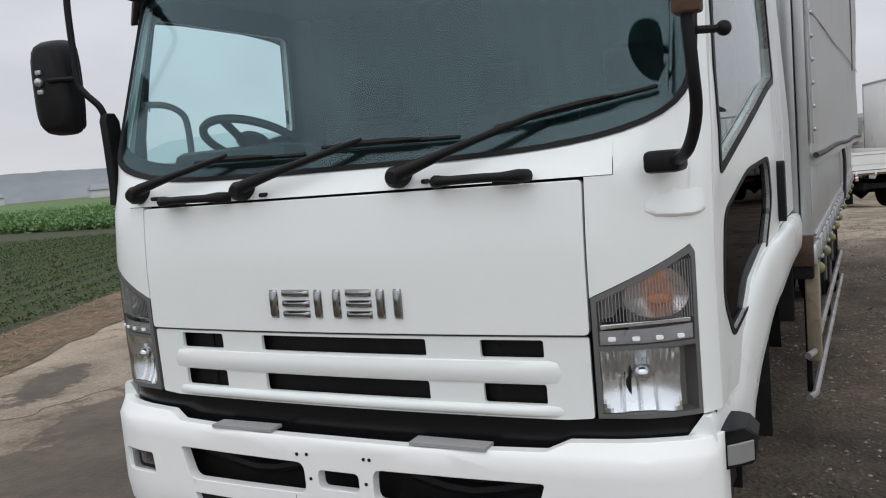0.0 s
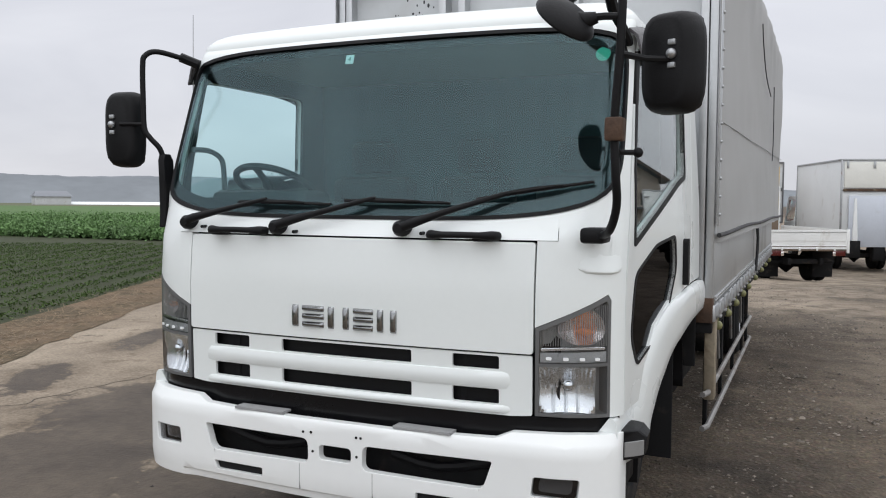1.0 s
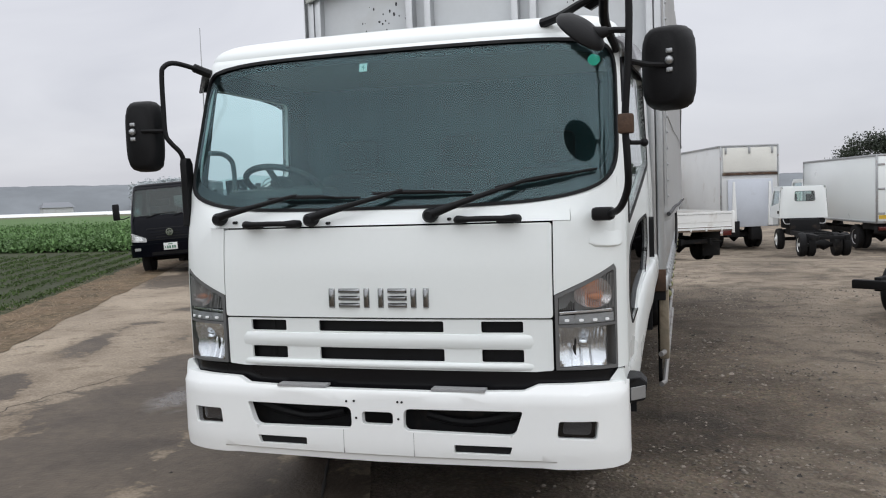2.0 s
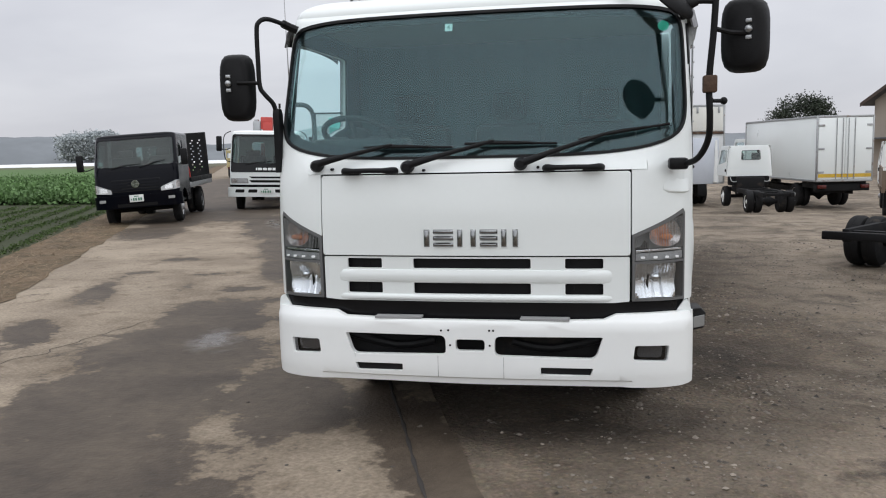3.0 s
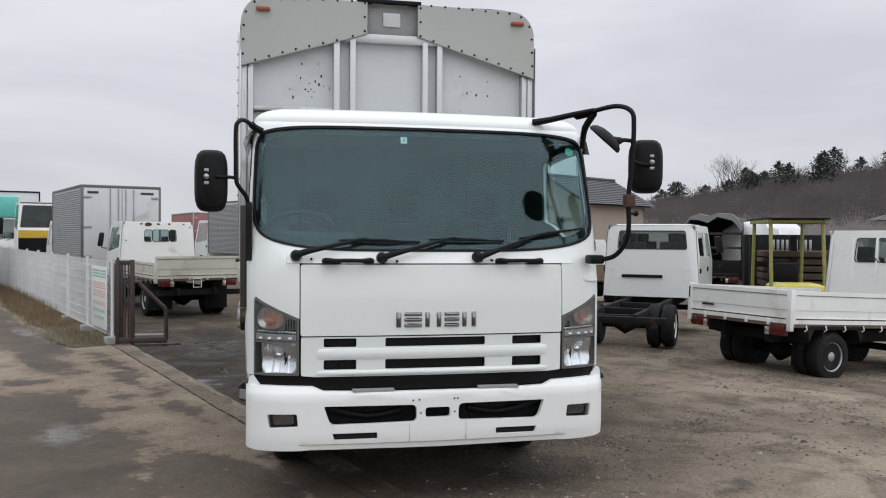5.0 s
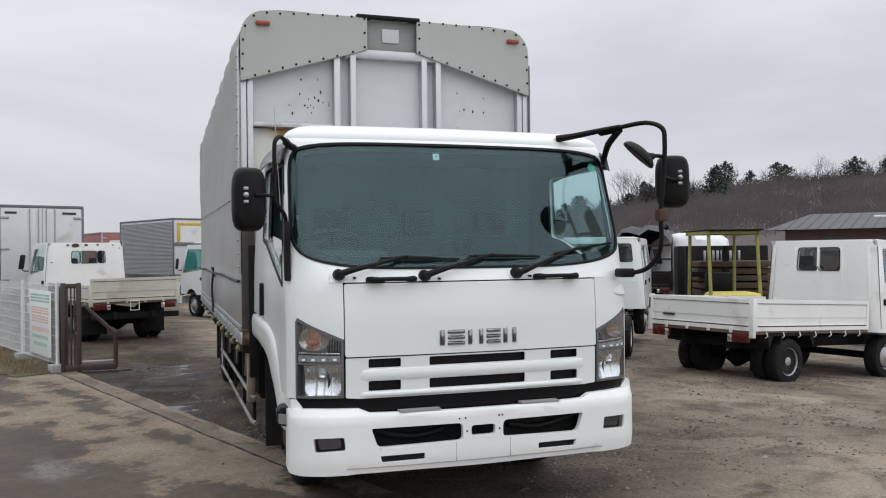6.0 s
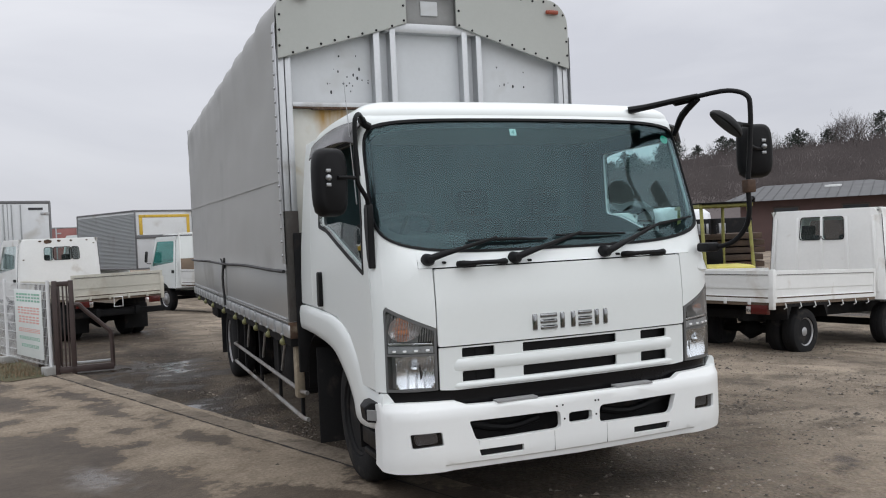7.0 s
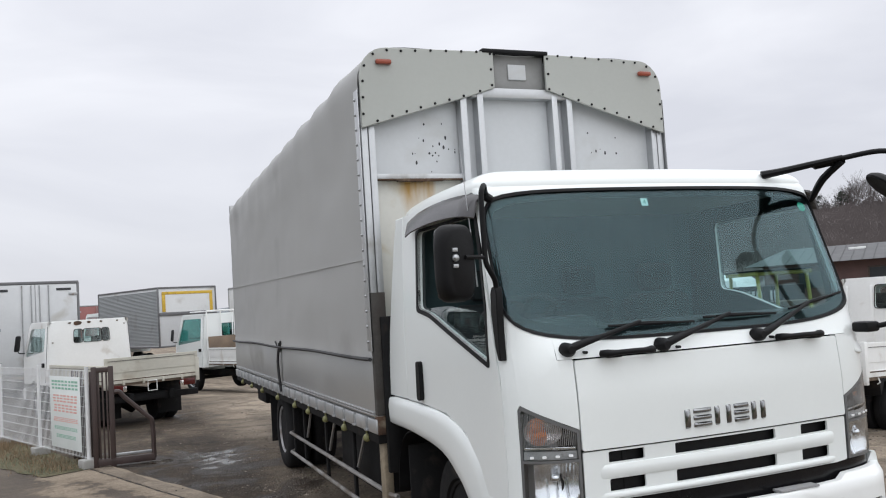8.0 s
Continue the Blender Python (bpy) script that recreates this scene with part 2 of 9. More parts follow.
CONCRETE = surface("concrete block", (0.34, 0.335, 0.32), 0.9, 0, 0.12, 5, 60, 0.2, (0.20, 0.19, 0.17), 0.2, 5)
PRINT = surface("dark print", (0.03, 0.03, 0.035), 0.6, 0, 0.1, 5, 40, 0.0)
PLATE = surface("white number plate", (0.74, 0.75, 0.74), 0.45, 0, 0.04, 8, 60, 0.0)
PRINTG = surface("green plate print", (0.06, 0.20, 0.12), 0.6, 0, 0.1, 5, 40, 0.0)
STICKG = surface("green disc sticker", (0.04, 0.42, 0.27), 0.5, 0, 0.08, 20, 60, 0.0)
STICKW = surface("pale sticker", (0.62, 0.74, 0.70), 0.5, 0, 0.05, 20, 60, 0.0)
GLASS = pane_glass("windscreen glass", (0.80, 0.925, 0.93), (0.66, 0.82, 0.88), 0.0)
SIDEGLASS = pane_glass("side glass", (0.90, 0.96, 0.955))
GREENGLASS = pane_glass("green side glass", (0.55, 0.80, 0.78))
CABGLASS = pane_glass("grey-green windscreen", (0.52, 0.62, 0.61))
DARKGLASS = pane_glass("dark cab glass", (0.35, 0.41, 0.41))
LENS = pane_glass("lamp lens", (0.95, 0.96, 0.97), (0.8, 0.8, 0.8))
SMOKE = pane_glass("smoked lens", (0.10, 0.105, 0.11), (0.22, 0.22, 0.23))
FOGSMOKE = pane_glass("grey fog lens", (0.66, 0.66, 0.67))
GRIME = surface("grimy painted steel", (0.075, 0.070, 0.064), 0.75, 0.1, 0.3, 6, 50, 0.15, (0.055, 0.045, 0.040), 0.35, 5.0)
BADGEM = surface("dull chrome badge", (0.30, 0.305, 0.31), 0.16, 1.0, 0.05, 10, 60, 0.0)
BANDM = surface("pale ribbed lamp band", (0.34, 0.345, 0.345), 0.3, 0.2, 0.1, 20, 60, 0.05)
STUDW = surface("white lamp stud", (0.88, 0.89, 0.90), 0.3, 0, 0.0, 5, 5, 0.0)
MIRRORM = surface("mirror silver", (0.86, 0.87, 0.88), 0.02, 1.0, 0.0, 5, 5, 0.0)


def rust_panel():
    """Cream paint with one run of orange rust under the cross rail."""
    m = surface("rust-streaked cream panel", (0.66, 0.65, 0.60), 0.6, 0, 0.06, 2.2, 30, 0.05, (0.50, 0.42, 0.28), 0.12, 3.0)
    n, l = m.node_tree.nodes, m.node_tree.links
    b = n["Principled BSDF"]
    was = b.inputs["Base Color"].links[0].from_socket
    tex, sep, mp, nz = n.new("ShaderNodeTexCoord"), n.new("ShaderNodeSeparateXYZ"), n.new("ShaderNodeMapping"), n.new("ShaderNodeTexNoise")
    mp.inputs["Scale"].default_value = (1.0, 1.0, 0.12)
    nz.inputs["Scale"].default_value, nz.inputs["Detail"].default_value = 16.0, 6.0
    l.new(tex.outputs["Object"], sep.inputs[0])
    l.new(tex.outputs["Object"], mp.inputs["Vector"])
    l.new(mp.outputs[0], nz.inputs["Vector"])
    last = nz.outputs["Fac"]
    for axis, stops in (("Z", ((2.18, 0.0), (2.50, 0.75))), ("X", ((-0.96, 0.0), (-0.84, 1.0))), ("X", ((-0.70, 1.0), (-0.60, 0.0)))):
        r, x = n.new("ShaderNodeMapRange"), n.new("ShaderNodeMath")
        x.operation = "MULTIPLY"
        for key, v in zip(("From Min", "From Max", "To Min", "To Max"), (stops[0][0], stops[1][0], stops[0][1], stops[1][1])):
            r.inputs[key].default_value = v
        l.new(sep.outputs[axis], r.inputs["Value"])
        l.new(last, x.inputs[0])
        l.new(r.outputs[0], x.inputs[1])
        last = x.outputs[0]
    ramp, mx = n.new("ShaderNodeValToRGB"), n.new("ShaderNodeMixRGB")
    ramp.color_ramp.elements[0].position, ramp.color_ramp.elements[1].position = 0.10, 0.40
    l.new(last, ramp.inputs["Fac"])
    l.new(ramp.outputs["Color"], mx.inputs["Fac"])
    l.new(was, mx.inputs["Color1"])
    mx.inputs["Color2"].default_value = (0.44, 0.25, 0.06, 1)
    l.new(mx.outputs["Color"], b.inputs["Base Color"])
    return m


RUSTY = rust_panel()


# ---- shapes ----
def vec(p):
    return Vector(p)


def part(name, bm, material, parent, label="", bevel=0.0, sharp=38.0, seg=2):
    """One mesh object under a thing or a part."""
    bmesh.ops.recalc_face_normals(bm, faces=bm.faces)
    me = bpy.data.meshes.new(name)
    bm.to_mesh(me)
    bm.free()
    me.polygons.foreach_set("use_smooth", [True] * len(me.polygons))
    me.set_sharp_from_angle(angle=radians(sharp))
    me.materials.append(material)
    ob = new(name, me)
    ob.parent = parent
    if bevel:
        mod = ob.modifiers.new("rounded edges", "BEVEL")
        mod.width, mod.segments, mod.limit_method, mod.angle_limit = bevel, seg, "ANGLE", radians(50)
    if label:
        ob["label"] = label
    return ob


def thing(name, label, category, m=None, group="", kind=""):
    ob = new(name)
    ob.empty_display_size = 0.2
    if m is not None:
        ob.matrix_world = m
    return tagged(ob, label, category, group, kind)


def single(name, bm, material, label, category, m=None, group="", kind="", bevel=0.0):
    """A thing that is one mesh."""
    ob = part(name, bm, material, None, label, bevel)
    if m is not None:
        ob.matrix_world = m
    return tagged(ob, label, category, group, kind)


def block(bm, lo, hi, bevel=0.0, m=None, seg=2):
    c = (vec(lo) + vec(hi)) / 2
    size = vec(hi) - vec(lo)
    made = bmesh.ops.create_cube(bm, size=1.0, matrix=Matrix.Translation(c) @ Matrix.Diagonal((*size, 1)))
    vs = made["verts"]
    if bevel:
        es = list({e for v in vs for e in v.link_edges})
        vs = list({v for f in bmesh.ops.bevel(bm, geom=es, offset=bevel, segments=seg, affect="EDGES", profile=0.5)["faces"] for v in f.verts} | {v for v in vs if v.is_valid})
    if m is not None:
        for v in vs:
            v.co = m @ v.co
    return vs


def boxed(*spec, bevel=0.0):
    """A fresh mesh with one block for each pair of corners."""
    bm = bmesh.new()
    for lo, hi in spec:
        block(bm, lo, hi, bevel)
    return bm


def loft(bm, rings, caps=True, closed=True):
    rows = [[bm.verts.new(p) for p in ring] for ring in rings]
    k = len(rows[0])
    for a, b in zip(rows, rows[1:]):
        for i in range(k if closed else k - 1):
            bm.faces.new((a[i], a[(i + 1) % k], b[(i + 1) % k], b[i]))
    if caps and closed:
        bm.faces.new(rows[0][::-1])
        bm.faces.new(rows[-1])
    return rows


def smooth_path(pts, n=5):
    pts = [vec(p) for p in pts]
    out = []
    for i in range(len(pts) - 1):
        p0, p1, p2, p3 = pts[max(0, i - 1)], pts[i], pts[i + 1], pts[min(len(pts) - 1, i + 2)]
        for k in range(n):
            t = k / n
            out.append(0.5 * (2 * p1 + (p2 - p0) * t + (2 * p0 - 5 * p1 + 4 * p2 - p3) * t * t + (3 * p1 - p0 - 3 * p2 + p3) * t ** 3))
    return out + [pts[-1]]


def tube(bm, pts, r, n=10, soft=0, flat=1.0):
    """A round bar along points; r may be one radius or one for each point."""
    pts = smooth_path(pts, soft) if soft else [vec(p) for p in pts]
    rs = r if isinstance(r, (list, tuple)) else [r] * len(pts)
    if len(rs) != len(pts):
        rs = list(np.interp(np.linspace(0, 1, len(pts)), np.linspace(0, 1, len(rs)), rs))
    side = None
    rings = []
    for i, p in enumerate(pts):
        d = (pts[min(i + 1, len(pts) - 1)] - pts[max(i - 1, 0)]).normalized()
        if side is None:
            side = d.cross(Vector((0, 0, 1)) if abs(d.z) < 0.9 else Vector((1, 0, 0))).normalized()
        side = (side - d * side.dot(d)).normalized()
        up = side.cross(d)
        rings.append([p + (side * math.cos(a) + up * math.sin(a) * flat) * rs[i] for a in (2 * math.pi * k / n for k in range(n))])
    loft(bm, rings)


def lathe(bm, profile, n=32, m=None):
    """A turned shape round the x axis: profile of (x, radius)."""
    rows = []
    for x, r in profile:
        row = []
        for k in range(n):
            a = 2 * math.pi * k / n
            p = Vector((x, r * math.cos(a), r * math.sin(a)))
            row.append(bm.verts.new(m @ p if m is not None else p))
        rows.append(row)
    for a, b in zip(rows, rows[1:]):
        for i in range(n):
            bm.faces.new((a[i], a[(i + 1) % n], b[(i + 1) % n], b[i]))
    for row in (rows[0], rows[-1]):
        bm.faces.new(row)


def rounded(poly, r, n=4):
    """A polygon with its corners rounded; r is one radius or one for each corner."""
    out, k = [], len(poly)
    for i in range(k):
        a, b, c = (Vector(poly[j % k]) for j in (i - 1, i, i + 1))
        ri = r[i] if isinstance(r, (list, tuple)) else r
        if ri <= 0:
            out.append((b.x, b.y))
            continue
        u, v = (a - b), (c - b)
        q = min(ri, 0.45 * u.length, 0.45 * v.length)
        p0, p1 = b + u.normalized() * q, b + v.normalized() * q
        for s in range(n + 1):
            t = s / n
            p = p0 * (1 - t) ** 2 + b * 2 * t * (1 - t) + p1 * t * t
            out.append((p.x, p.y))
    return out


def rect(a0, b0, a1, b1, r=0.0, n=3):
    return rounded([(a0, b0), (a1, b0), (a1, b1), (a0, b1)], r, n)


def sheet(bm, outer, holes, place, thick, ca=(), cb=()):
    """A plate cut out of a surface: an outline with holes in two coordinates, place(a, b, depth) giving the point in space."""
    t = bmesh.new()
    for loop in (outer, *holes):
        vs = [t.verts.new((a, b, 0)) for a, b in loop]
        for i in range(len(vs)):
            t.edges.new((vs[i - 1], vs[i]))
    bmesh.ops.triangle_fill(t, use_beauty=True, use_dissolve=False, edges=t.edges[:], normal=(0, 0, 1))
    for axis, cuts in ((0, ca), (1, cb)):
        for c in cuts:
            co, no = [0, 0, 0], [0, 0, 0]
            co[axis], no[axis] = c, 1
            bmesh.ops.bisect_plane(t, geom=t.verts[:] + t.edges[:] + t.faces[:], plane_co=co, plane_no=no, dist=1e-5)
    front = {v: bm.verts.new(place(v.co.x, v.co.y, 0.0)) for v in t.verts}
    back = {v: bm.verts.new(place(v.co.x, v.co.y, thick)) for v in t.verts}
    for f in t.faces:
        bm.faces.new([front[v] for v in f.verts])
        bm.faces.new([back[v] for v in reversed(f.verts)])
    for e in t.edges:
        if len(e.link_faces) == 1:
            a, b = e.verts
            bm.faces.new((front[a], front[b], back[b], back[a]))
    t.free()


def plate(outer, holes, place, thick, ca=(), cb=()):
    bm = bmesh.new()
    sheet(bm, outer, holes, place, thick, ca, cb)
    return bm


def on_x(x, inward):
    return lambda a, b, d: (x + inward * d, a, b)


def on_y(y, inward=1):
    return lambda a, b, d: (a, y + inward * d, b)


def on_z(z):
    return lambda a, b, d: (a, b, z - d)


def span(a, b, n):
    return [a + (b - a) * i / n for i in range(1, n)]


def heading(x, y, fx, fy, z=0.0):
    """The pose of a vehicle whose front middle stands at x, y and that faces along fx, fy."""
    return Matrix.Translation((x, y, z)) @ Matrix.Rotation(math.atan2(fx, -fy), 4, "Z")


def add_wheel(parent, x, y, r, w, rim=RIM, tread=RUBBER, front=False, label=""):
    """A wheel whose outer face lies at x; a dished disc behind, a bulging hub in front."""
    s = 1 if x > 0 else -1
    bm = bmesh.new()
    m = Matrix.Translation((x, y, r)) @ (Matrix.Identity(4) if s > 0 else Matrix.Rotation(math.pi, 4, "Z"))
    k = r * 0.6
    lathe(bm, [(-w, k), (-w - 0.004, k * 1.2), (-w + 0.01, r * 0.93), (-w + 0.035, r * 0.985), (-w * 0.7, r), (-w * 0.52, r), (-w * 0.5, r * 0.985), (-w * 0.48, r), (-w * 0.3, r), (-0.035, r * 0.985), (-0.01, r * 0.93), (0.004, k * 1.25), (0.0, k * 1.04), (-0.03, k)], 40, m)
    tyre = part("wheel", bm, tread, parent, label or "black rubber tyre, dusty")
    bm = bmesh.new()
    deep = -0.02 if front else -w * 0.42
    lathe(bm, [(-w * 0.6, k * 0.99), (-0.028, k * 0.995), (-0.012, k * 0.99), (-0.02, k * 0.93), (deep - 0.02, k * 0.84), (deep, k * 0.7), (deep + 0.01, k * 0.5), (deep + 0.025, k * 0.36), (deep + 0.05, k * 0.30), (deep + 0.06, k * 0.15)], 32, m)
    part("rim", bm, rim, tyre)
    return tyre


# ---- the white truck ----
def cab_w(z):
    return float(np.interp(z, [0.3, 1.5, 2.2, 2.36], [1.085, 1.085, 1.055, 1.03]))


def cab_y(z):
    return float(np.interp(z, [0.3, 0.73, 0.97, 1.2, 1.385, 1.45, 2.215, 2.25], [-0.05, -0.045, -0.052, -0.052, -0.035, 0.0, 0.272, 0.3]))


def cab_bow(z):
    return float(np.interp(z, [0.7, 1.40, 1.56, 2.2], [0.03, 0.033, 0.046, 0.046]))


def cab_ry(z):
    return float(np.interp(z, [0.7, 1.4, 1.7, 2.2], [0.20, 0.20, 0.14, 0.11]))


def cab_turn(z):
    """Where the front begins to turn round the corner: further out along the windscreen."""
    return float(np.interp(z, [1.40, 1.56], [0.8, 0.98]))


def cab_point(u, z):
    """The cab's skin: u runs along the front from the middle, round the corner up to 1.2 and on along the side."""
    s, a, w, a0, bow = (1 if u >= 0 else -1), abs(u), cab_w(z), cab_turn(z), cab_bow(z)
    ang = min(1.0, max(0.0, (a - a0) / (1.2 - a0))) * math.pi / 2
    x = a if a <= a0 else a0 + (w - a0) * math.sin(ang)
    ry = cab_ry(z) - bow * ((w / 0.8) ** 2 - 1)
    return Vector((s * x, cab_y(z) + bow * (x / 0.8) ** 2 + ry * (1 - math.cos(ang)) + max(0.0, a - 1.2), z))


def cab(off=0.0):
    """Places a plate on the cab's skin, set in by off."""
    def place(u, z, d):
        t = cab_point(u + 0.004, z) - cab_point(u - 0.004, z)
        n = Vector((t.y, -t.x, 0)).normalized()
        return cab_point(u, z) - n * (d + off)
    return place


def side_x(y, z):
    w, y1, ry = cab_w(z), cab_y(z) + cab_bow(z), cab_ry(z)
    k = (y1 + ry - y) / ry
    return w if k <= 0 else 0.8 + (w - 0.8) * math.sqrt(max(0.0, 1 - min(1.0, k) ** 2))


def swell(s, y):
    """The far side of the cab stands out a little more towards its rear."""
    return 0.05 * min(1.0, max(0.0, (y - 0.25) / 0.8)) if s > 0 else 0.0


def cab_side(s, off=0.0):
    return lambda y, z, d: Vector((s * (side_x(y, z) + swell(s, y) - d - off), y, z))


def screen_ring(k, count=112):
    """The windscreen's outline, scaled by k, in the skin's coordinates."""
    out = []
    for i in range(count):
        a = 2 * math.pi * i / count
        c, s = math.cos(a), math.sin(a)
        n = 6.5 if s > 0 else 4.3
        r = (abs(c) ** n + abs(s) ** n) ** (-1 / n)
        half = 0.382 + (k - 1) * 0.9
        out.append((r * c * (1.10 + (k - 1) * 0.9), 1.837 + r * s * half))
    return out


truck = thing("truck", "white medium-duty cab-over truck with a grey tarpaulin wing body, parked", "truck")

# The cab's shell: corner panels, pillars and header round the windscreen, with notches for lamps and the front lid.
lamp_cut = [(1.058, 0.745), (1.058, 1.175), (1.042, 1.197), (0.787, 1.072)]
edge = [(1.15, 0.745), *lamp_cut, (0.787, 1.387), (0.856, 1.387), (0.856, 1.436)]
shell = [(u, z) for u, z in edge] + [(-u, z) for u, z in edge[::-1]] + [(-1.15, 2.24), (1.15, 2.24)]
cu = [s * c for s in (1, -1) for c in (0.15, 0.3, 0.45, 0.6, 0.7, 0.8, 0.85, 0.9, 0.93, 0.96, 0.99, 1.02, 1.05, 1.08, 1.1, 1.12)] + [0.0]
cz = span(0.75, 2.24, 18)
part("cab_shell", plate(shell, [screen_ring(0.992)], cab(), 0.035, cu, cz), WHITE, truck, "white painted cab shell", 0.007)
part("front_lid", plate(rect(-0.781, 0.973, 0.781, 1.381, 0.014), [], cab(-0.003), 0.03, cu, span(0.97, 1.38, 6)), WHITE, truck, "white front service lid", 0.006)
sill = sorted((u, z) for u, z in screen_ring(1.004) if z < 1.837 and abs(u) < 0.8542)
cowl = [(-0.8542, 1.389), (0.8542, 1.389), (0.8542, sill[-1][1])] + sill[::-1] + [(-0.8542, sill[0][1])]
part("cowl_panel", plate(cowl, [], cab(-0.0022), 0.005, cu, [1.42]), WHITE, truck, "white cowl panel under the windscreen", 0.0012)
part("seam_backing", plate(rect(-0.87, 0.75, 0.87, 1.44), [], cab(0.036), 0.01, cu, []), BLACKP, truck)

# The windscreen, its dark ceramic border and its rubber.
glass_pane = part("windscreen", plate(screen_ring(0.986), [], cab(0.006), 0.006, cu, cz), GLASS, truck, "large tinted windscreen, slightly dirty")
glass_pane.visible_shadow = False
part("screen_border", plate(screen_ring(0.988), [screen_ring(0.936)], cab(0.0125), 0.003, cu, cz), BLACKP, glass_pane)
part("screen_rubber", plate(screen_ring(0.999), [screen_ring(0.982)], cab(-0.004), 0.020, cu, cz), BLACKP, truck, "black windscreen rubber", 0.004)

# The roof: a shallow dome over the cab.
bm = bmesh.new()
rim_line = [cab_point(u, 2.238) for u in np.linspace(-1.2, 1.2, 41)]
back_y = 1.63
rim_line += [Vector((1.045 - 0.06 * t ** 3, y, 2.238)) for t, y in zip(np.linspace(0, 1, 14), np.linspace(0.55, back_y, 14))]
rim_line += [Vector((x, back_y + 0.02, 2.238)) for x in np.linspace(0.95, -0.95, 13)]
rim_line += [Vector((-1.045 + 0.06 * t ** 3, y, 2.238)) for t, y in zip(np.linspace(1, 0, 14), np.linspace(back_y, 0.55, 14))]
rings = [[p - Vector((0, 0, 0.02)) for p in rim_line]]
for k in range(0, 9):
    a = k / 8 * math.pi / 2
    inset = 0.24 * (1 - math.cos(a))
    rings.append([Vector((p.x * (1 - inset / 1.05), 0.98 + (p.y - 0.98) * (1 - inset / 0.78), 2.238 + 0.105 * math.sin(a))) for p in rim_line])
for k, zz in ((0.55, 2.356), (0.2, 2.362)):
    rings.append([Vector((p.x * k, 0.98 + (p.y - 0.98) * k, zz)) for p in rim_line])
loft(bm, rings)
part("roof", bm, WHITE, truck, "white domed cab roof", 0, 60)

# Doors, rear quarters, flares and side lamps on both sides.
FLARE_UP = [(1.88, 1.10), (1.70, 1.108), (1.25, 1.102), (0.88, 1.082), (0.62, 1.01), (0.46, 0.88), (0.375, 0.742), (0.07, 0.742)]
FLARE_LO = [(1.90, 0.935), (1.70, 0.932), (1.38, 0.92), (0.97, 0.875), (0.72, 0.76), (0.60, 0.62), (0.54, 0.50), (0.07, 0.545)]
for s in (-1, 1):
    front_edge = [(cab_y(z) + cab_bow(z) + cab_ry(z) * 0.805 + 0.006, z) for z in (0.752, 1.0, 1.25, 1.45, 1.65, 1.9, 2.1, 2.2)]
    low = [(0.368, 0.752), (0.452, 0.885), (0.612, 1.018), (0.872, 1.092), (1.25, 1.112), (1.49, 1.114)]
    outline = low + [(1.49, 2.225)] + front_edge[::-1]
    window = rounded([(1.225, 2.10), (1.235, 1.66), (1.05, 1.63), (0.275, 1.385), (0.285, 1.64), (0.335, 1.9), (0.385, 2.10)][::-1], [0.03, 0.0, 0.0, 0.02, 0.06, 0.04, 0.04])
    holes = [window]
    peep = rounded([(0.97, 1.37), (1.0, 1.22), (0.80, 1.0), (0.34, 0.905), (0.24, 1.03), (0.30, 1.25), (0.62, 1.345)], [0.05, 0.05, 0.08, 0.04, 0.05, 0.05, 0.06])
    if s > 0:
        holes.append(peep)
    cy, cz2 = (0.2, 0.25, 0.3, 0.4, 0.6, 0.8, 1.0, 1.2, 1.35), span(0.75, 2.2, 10)
    door = part("door", plate(outline, holes, cab_side(s), 0.03, cy, cz2), WHITE, truck, "white cab door with a slanted window sill", 0.006)
    wide = rounded([(1.25, 2.115), (1.26, 1.64), (1.05, 1.605), (0.255, 1.355), (0.265, 1.64), (0.315, 1.9), (0.365, 2.115)][::-1], 0.03)
    part("window_rubber", plate(wide, [window], cab_side(s, -0.004), 0.02, cy, cz2), BLACKP, door)
    lowered = rounded([(1.25, 1.57), (1.05, 1.60), (0.255, 1.355), (0.262, 1.58), (0.42, 1.63), (0.80, 1.665), (1.12, 1.655)], 0.02)
    pane = part("door_window", plate(lowered if s < 0 else wide, [], cab_side(s, 0.016), 0.005, cy, cz2), SIDEGLASS, door, "wound-down door window" if s < 0 else "tinted door window")
    pane.visible_shadow = False
    if s > 0:
        lower = part("lower_window", plate(peep, [], cab_side(s, 0.012), 0.005, cy, cz2), SMOKE, door, "dark lower safety window")
        lower.visible_shadow = False
        part("door_lining", plate([(1.05, 0.98), (1.05, 1.38), (0.30, 1.30), (0.30, 0.93), (0.50, 0.93)], [], cab_side(s, 0.07), 0.01, cy, cz2), CABIN, door, "dark inner door lining")
        part("lower_window_rubber", plate(rounded([(y + (y - 0.62) * 0.06, z + (z - 1.12) * 0.06) for y, z in peep], 0), [peep], cab_side(s, -0.003), 0.016, cy, cz2), BLACKP, door)
    lining_holes = [window] + ([peep] if s > 0 else [])
    part("door_trim", plate(outline, lining_holes, cab_side(s, 0.033), 0.014, cy, cz2), DOORTRIM, door, "dark grey inner door trim")
    bm = bmesh.new()
    sheet(bm, rounded([(1.20, 1.13), (1.265, 1.13), (1.255, 1.355), (1.20, 1.355)], 0.028), [], cab_side(s, -0.026), 0.034)
    part("door_handle", bm, BLACKP, door, "black upright pull handle", 0.006)
    bm = bmesh.new()
    rows = []
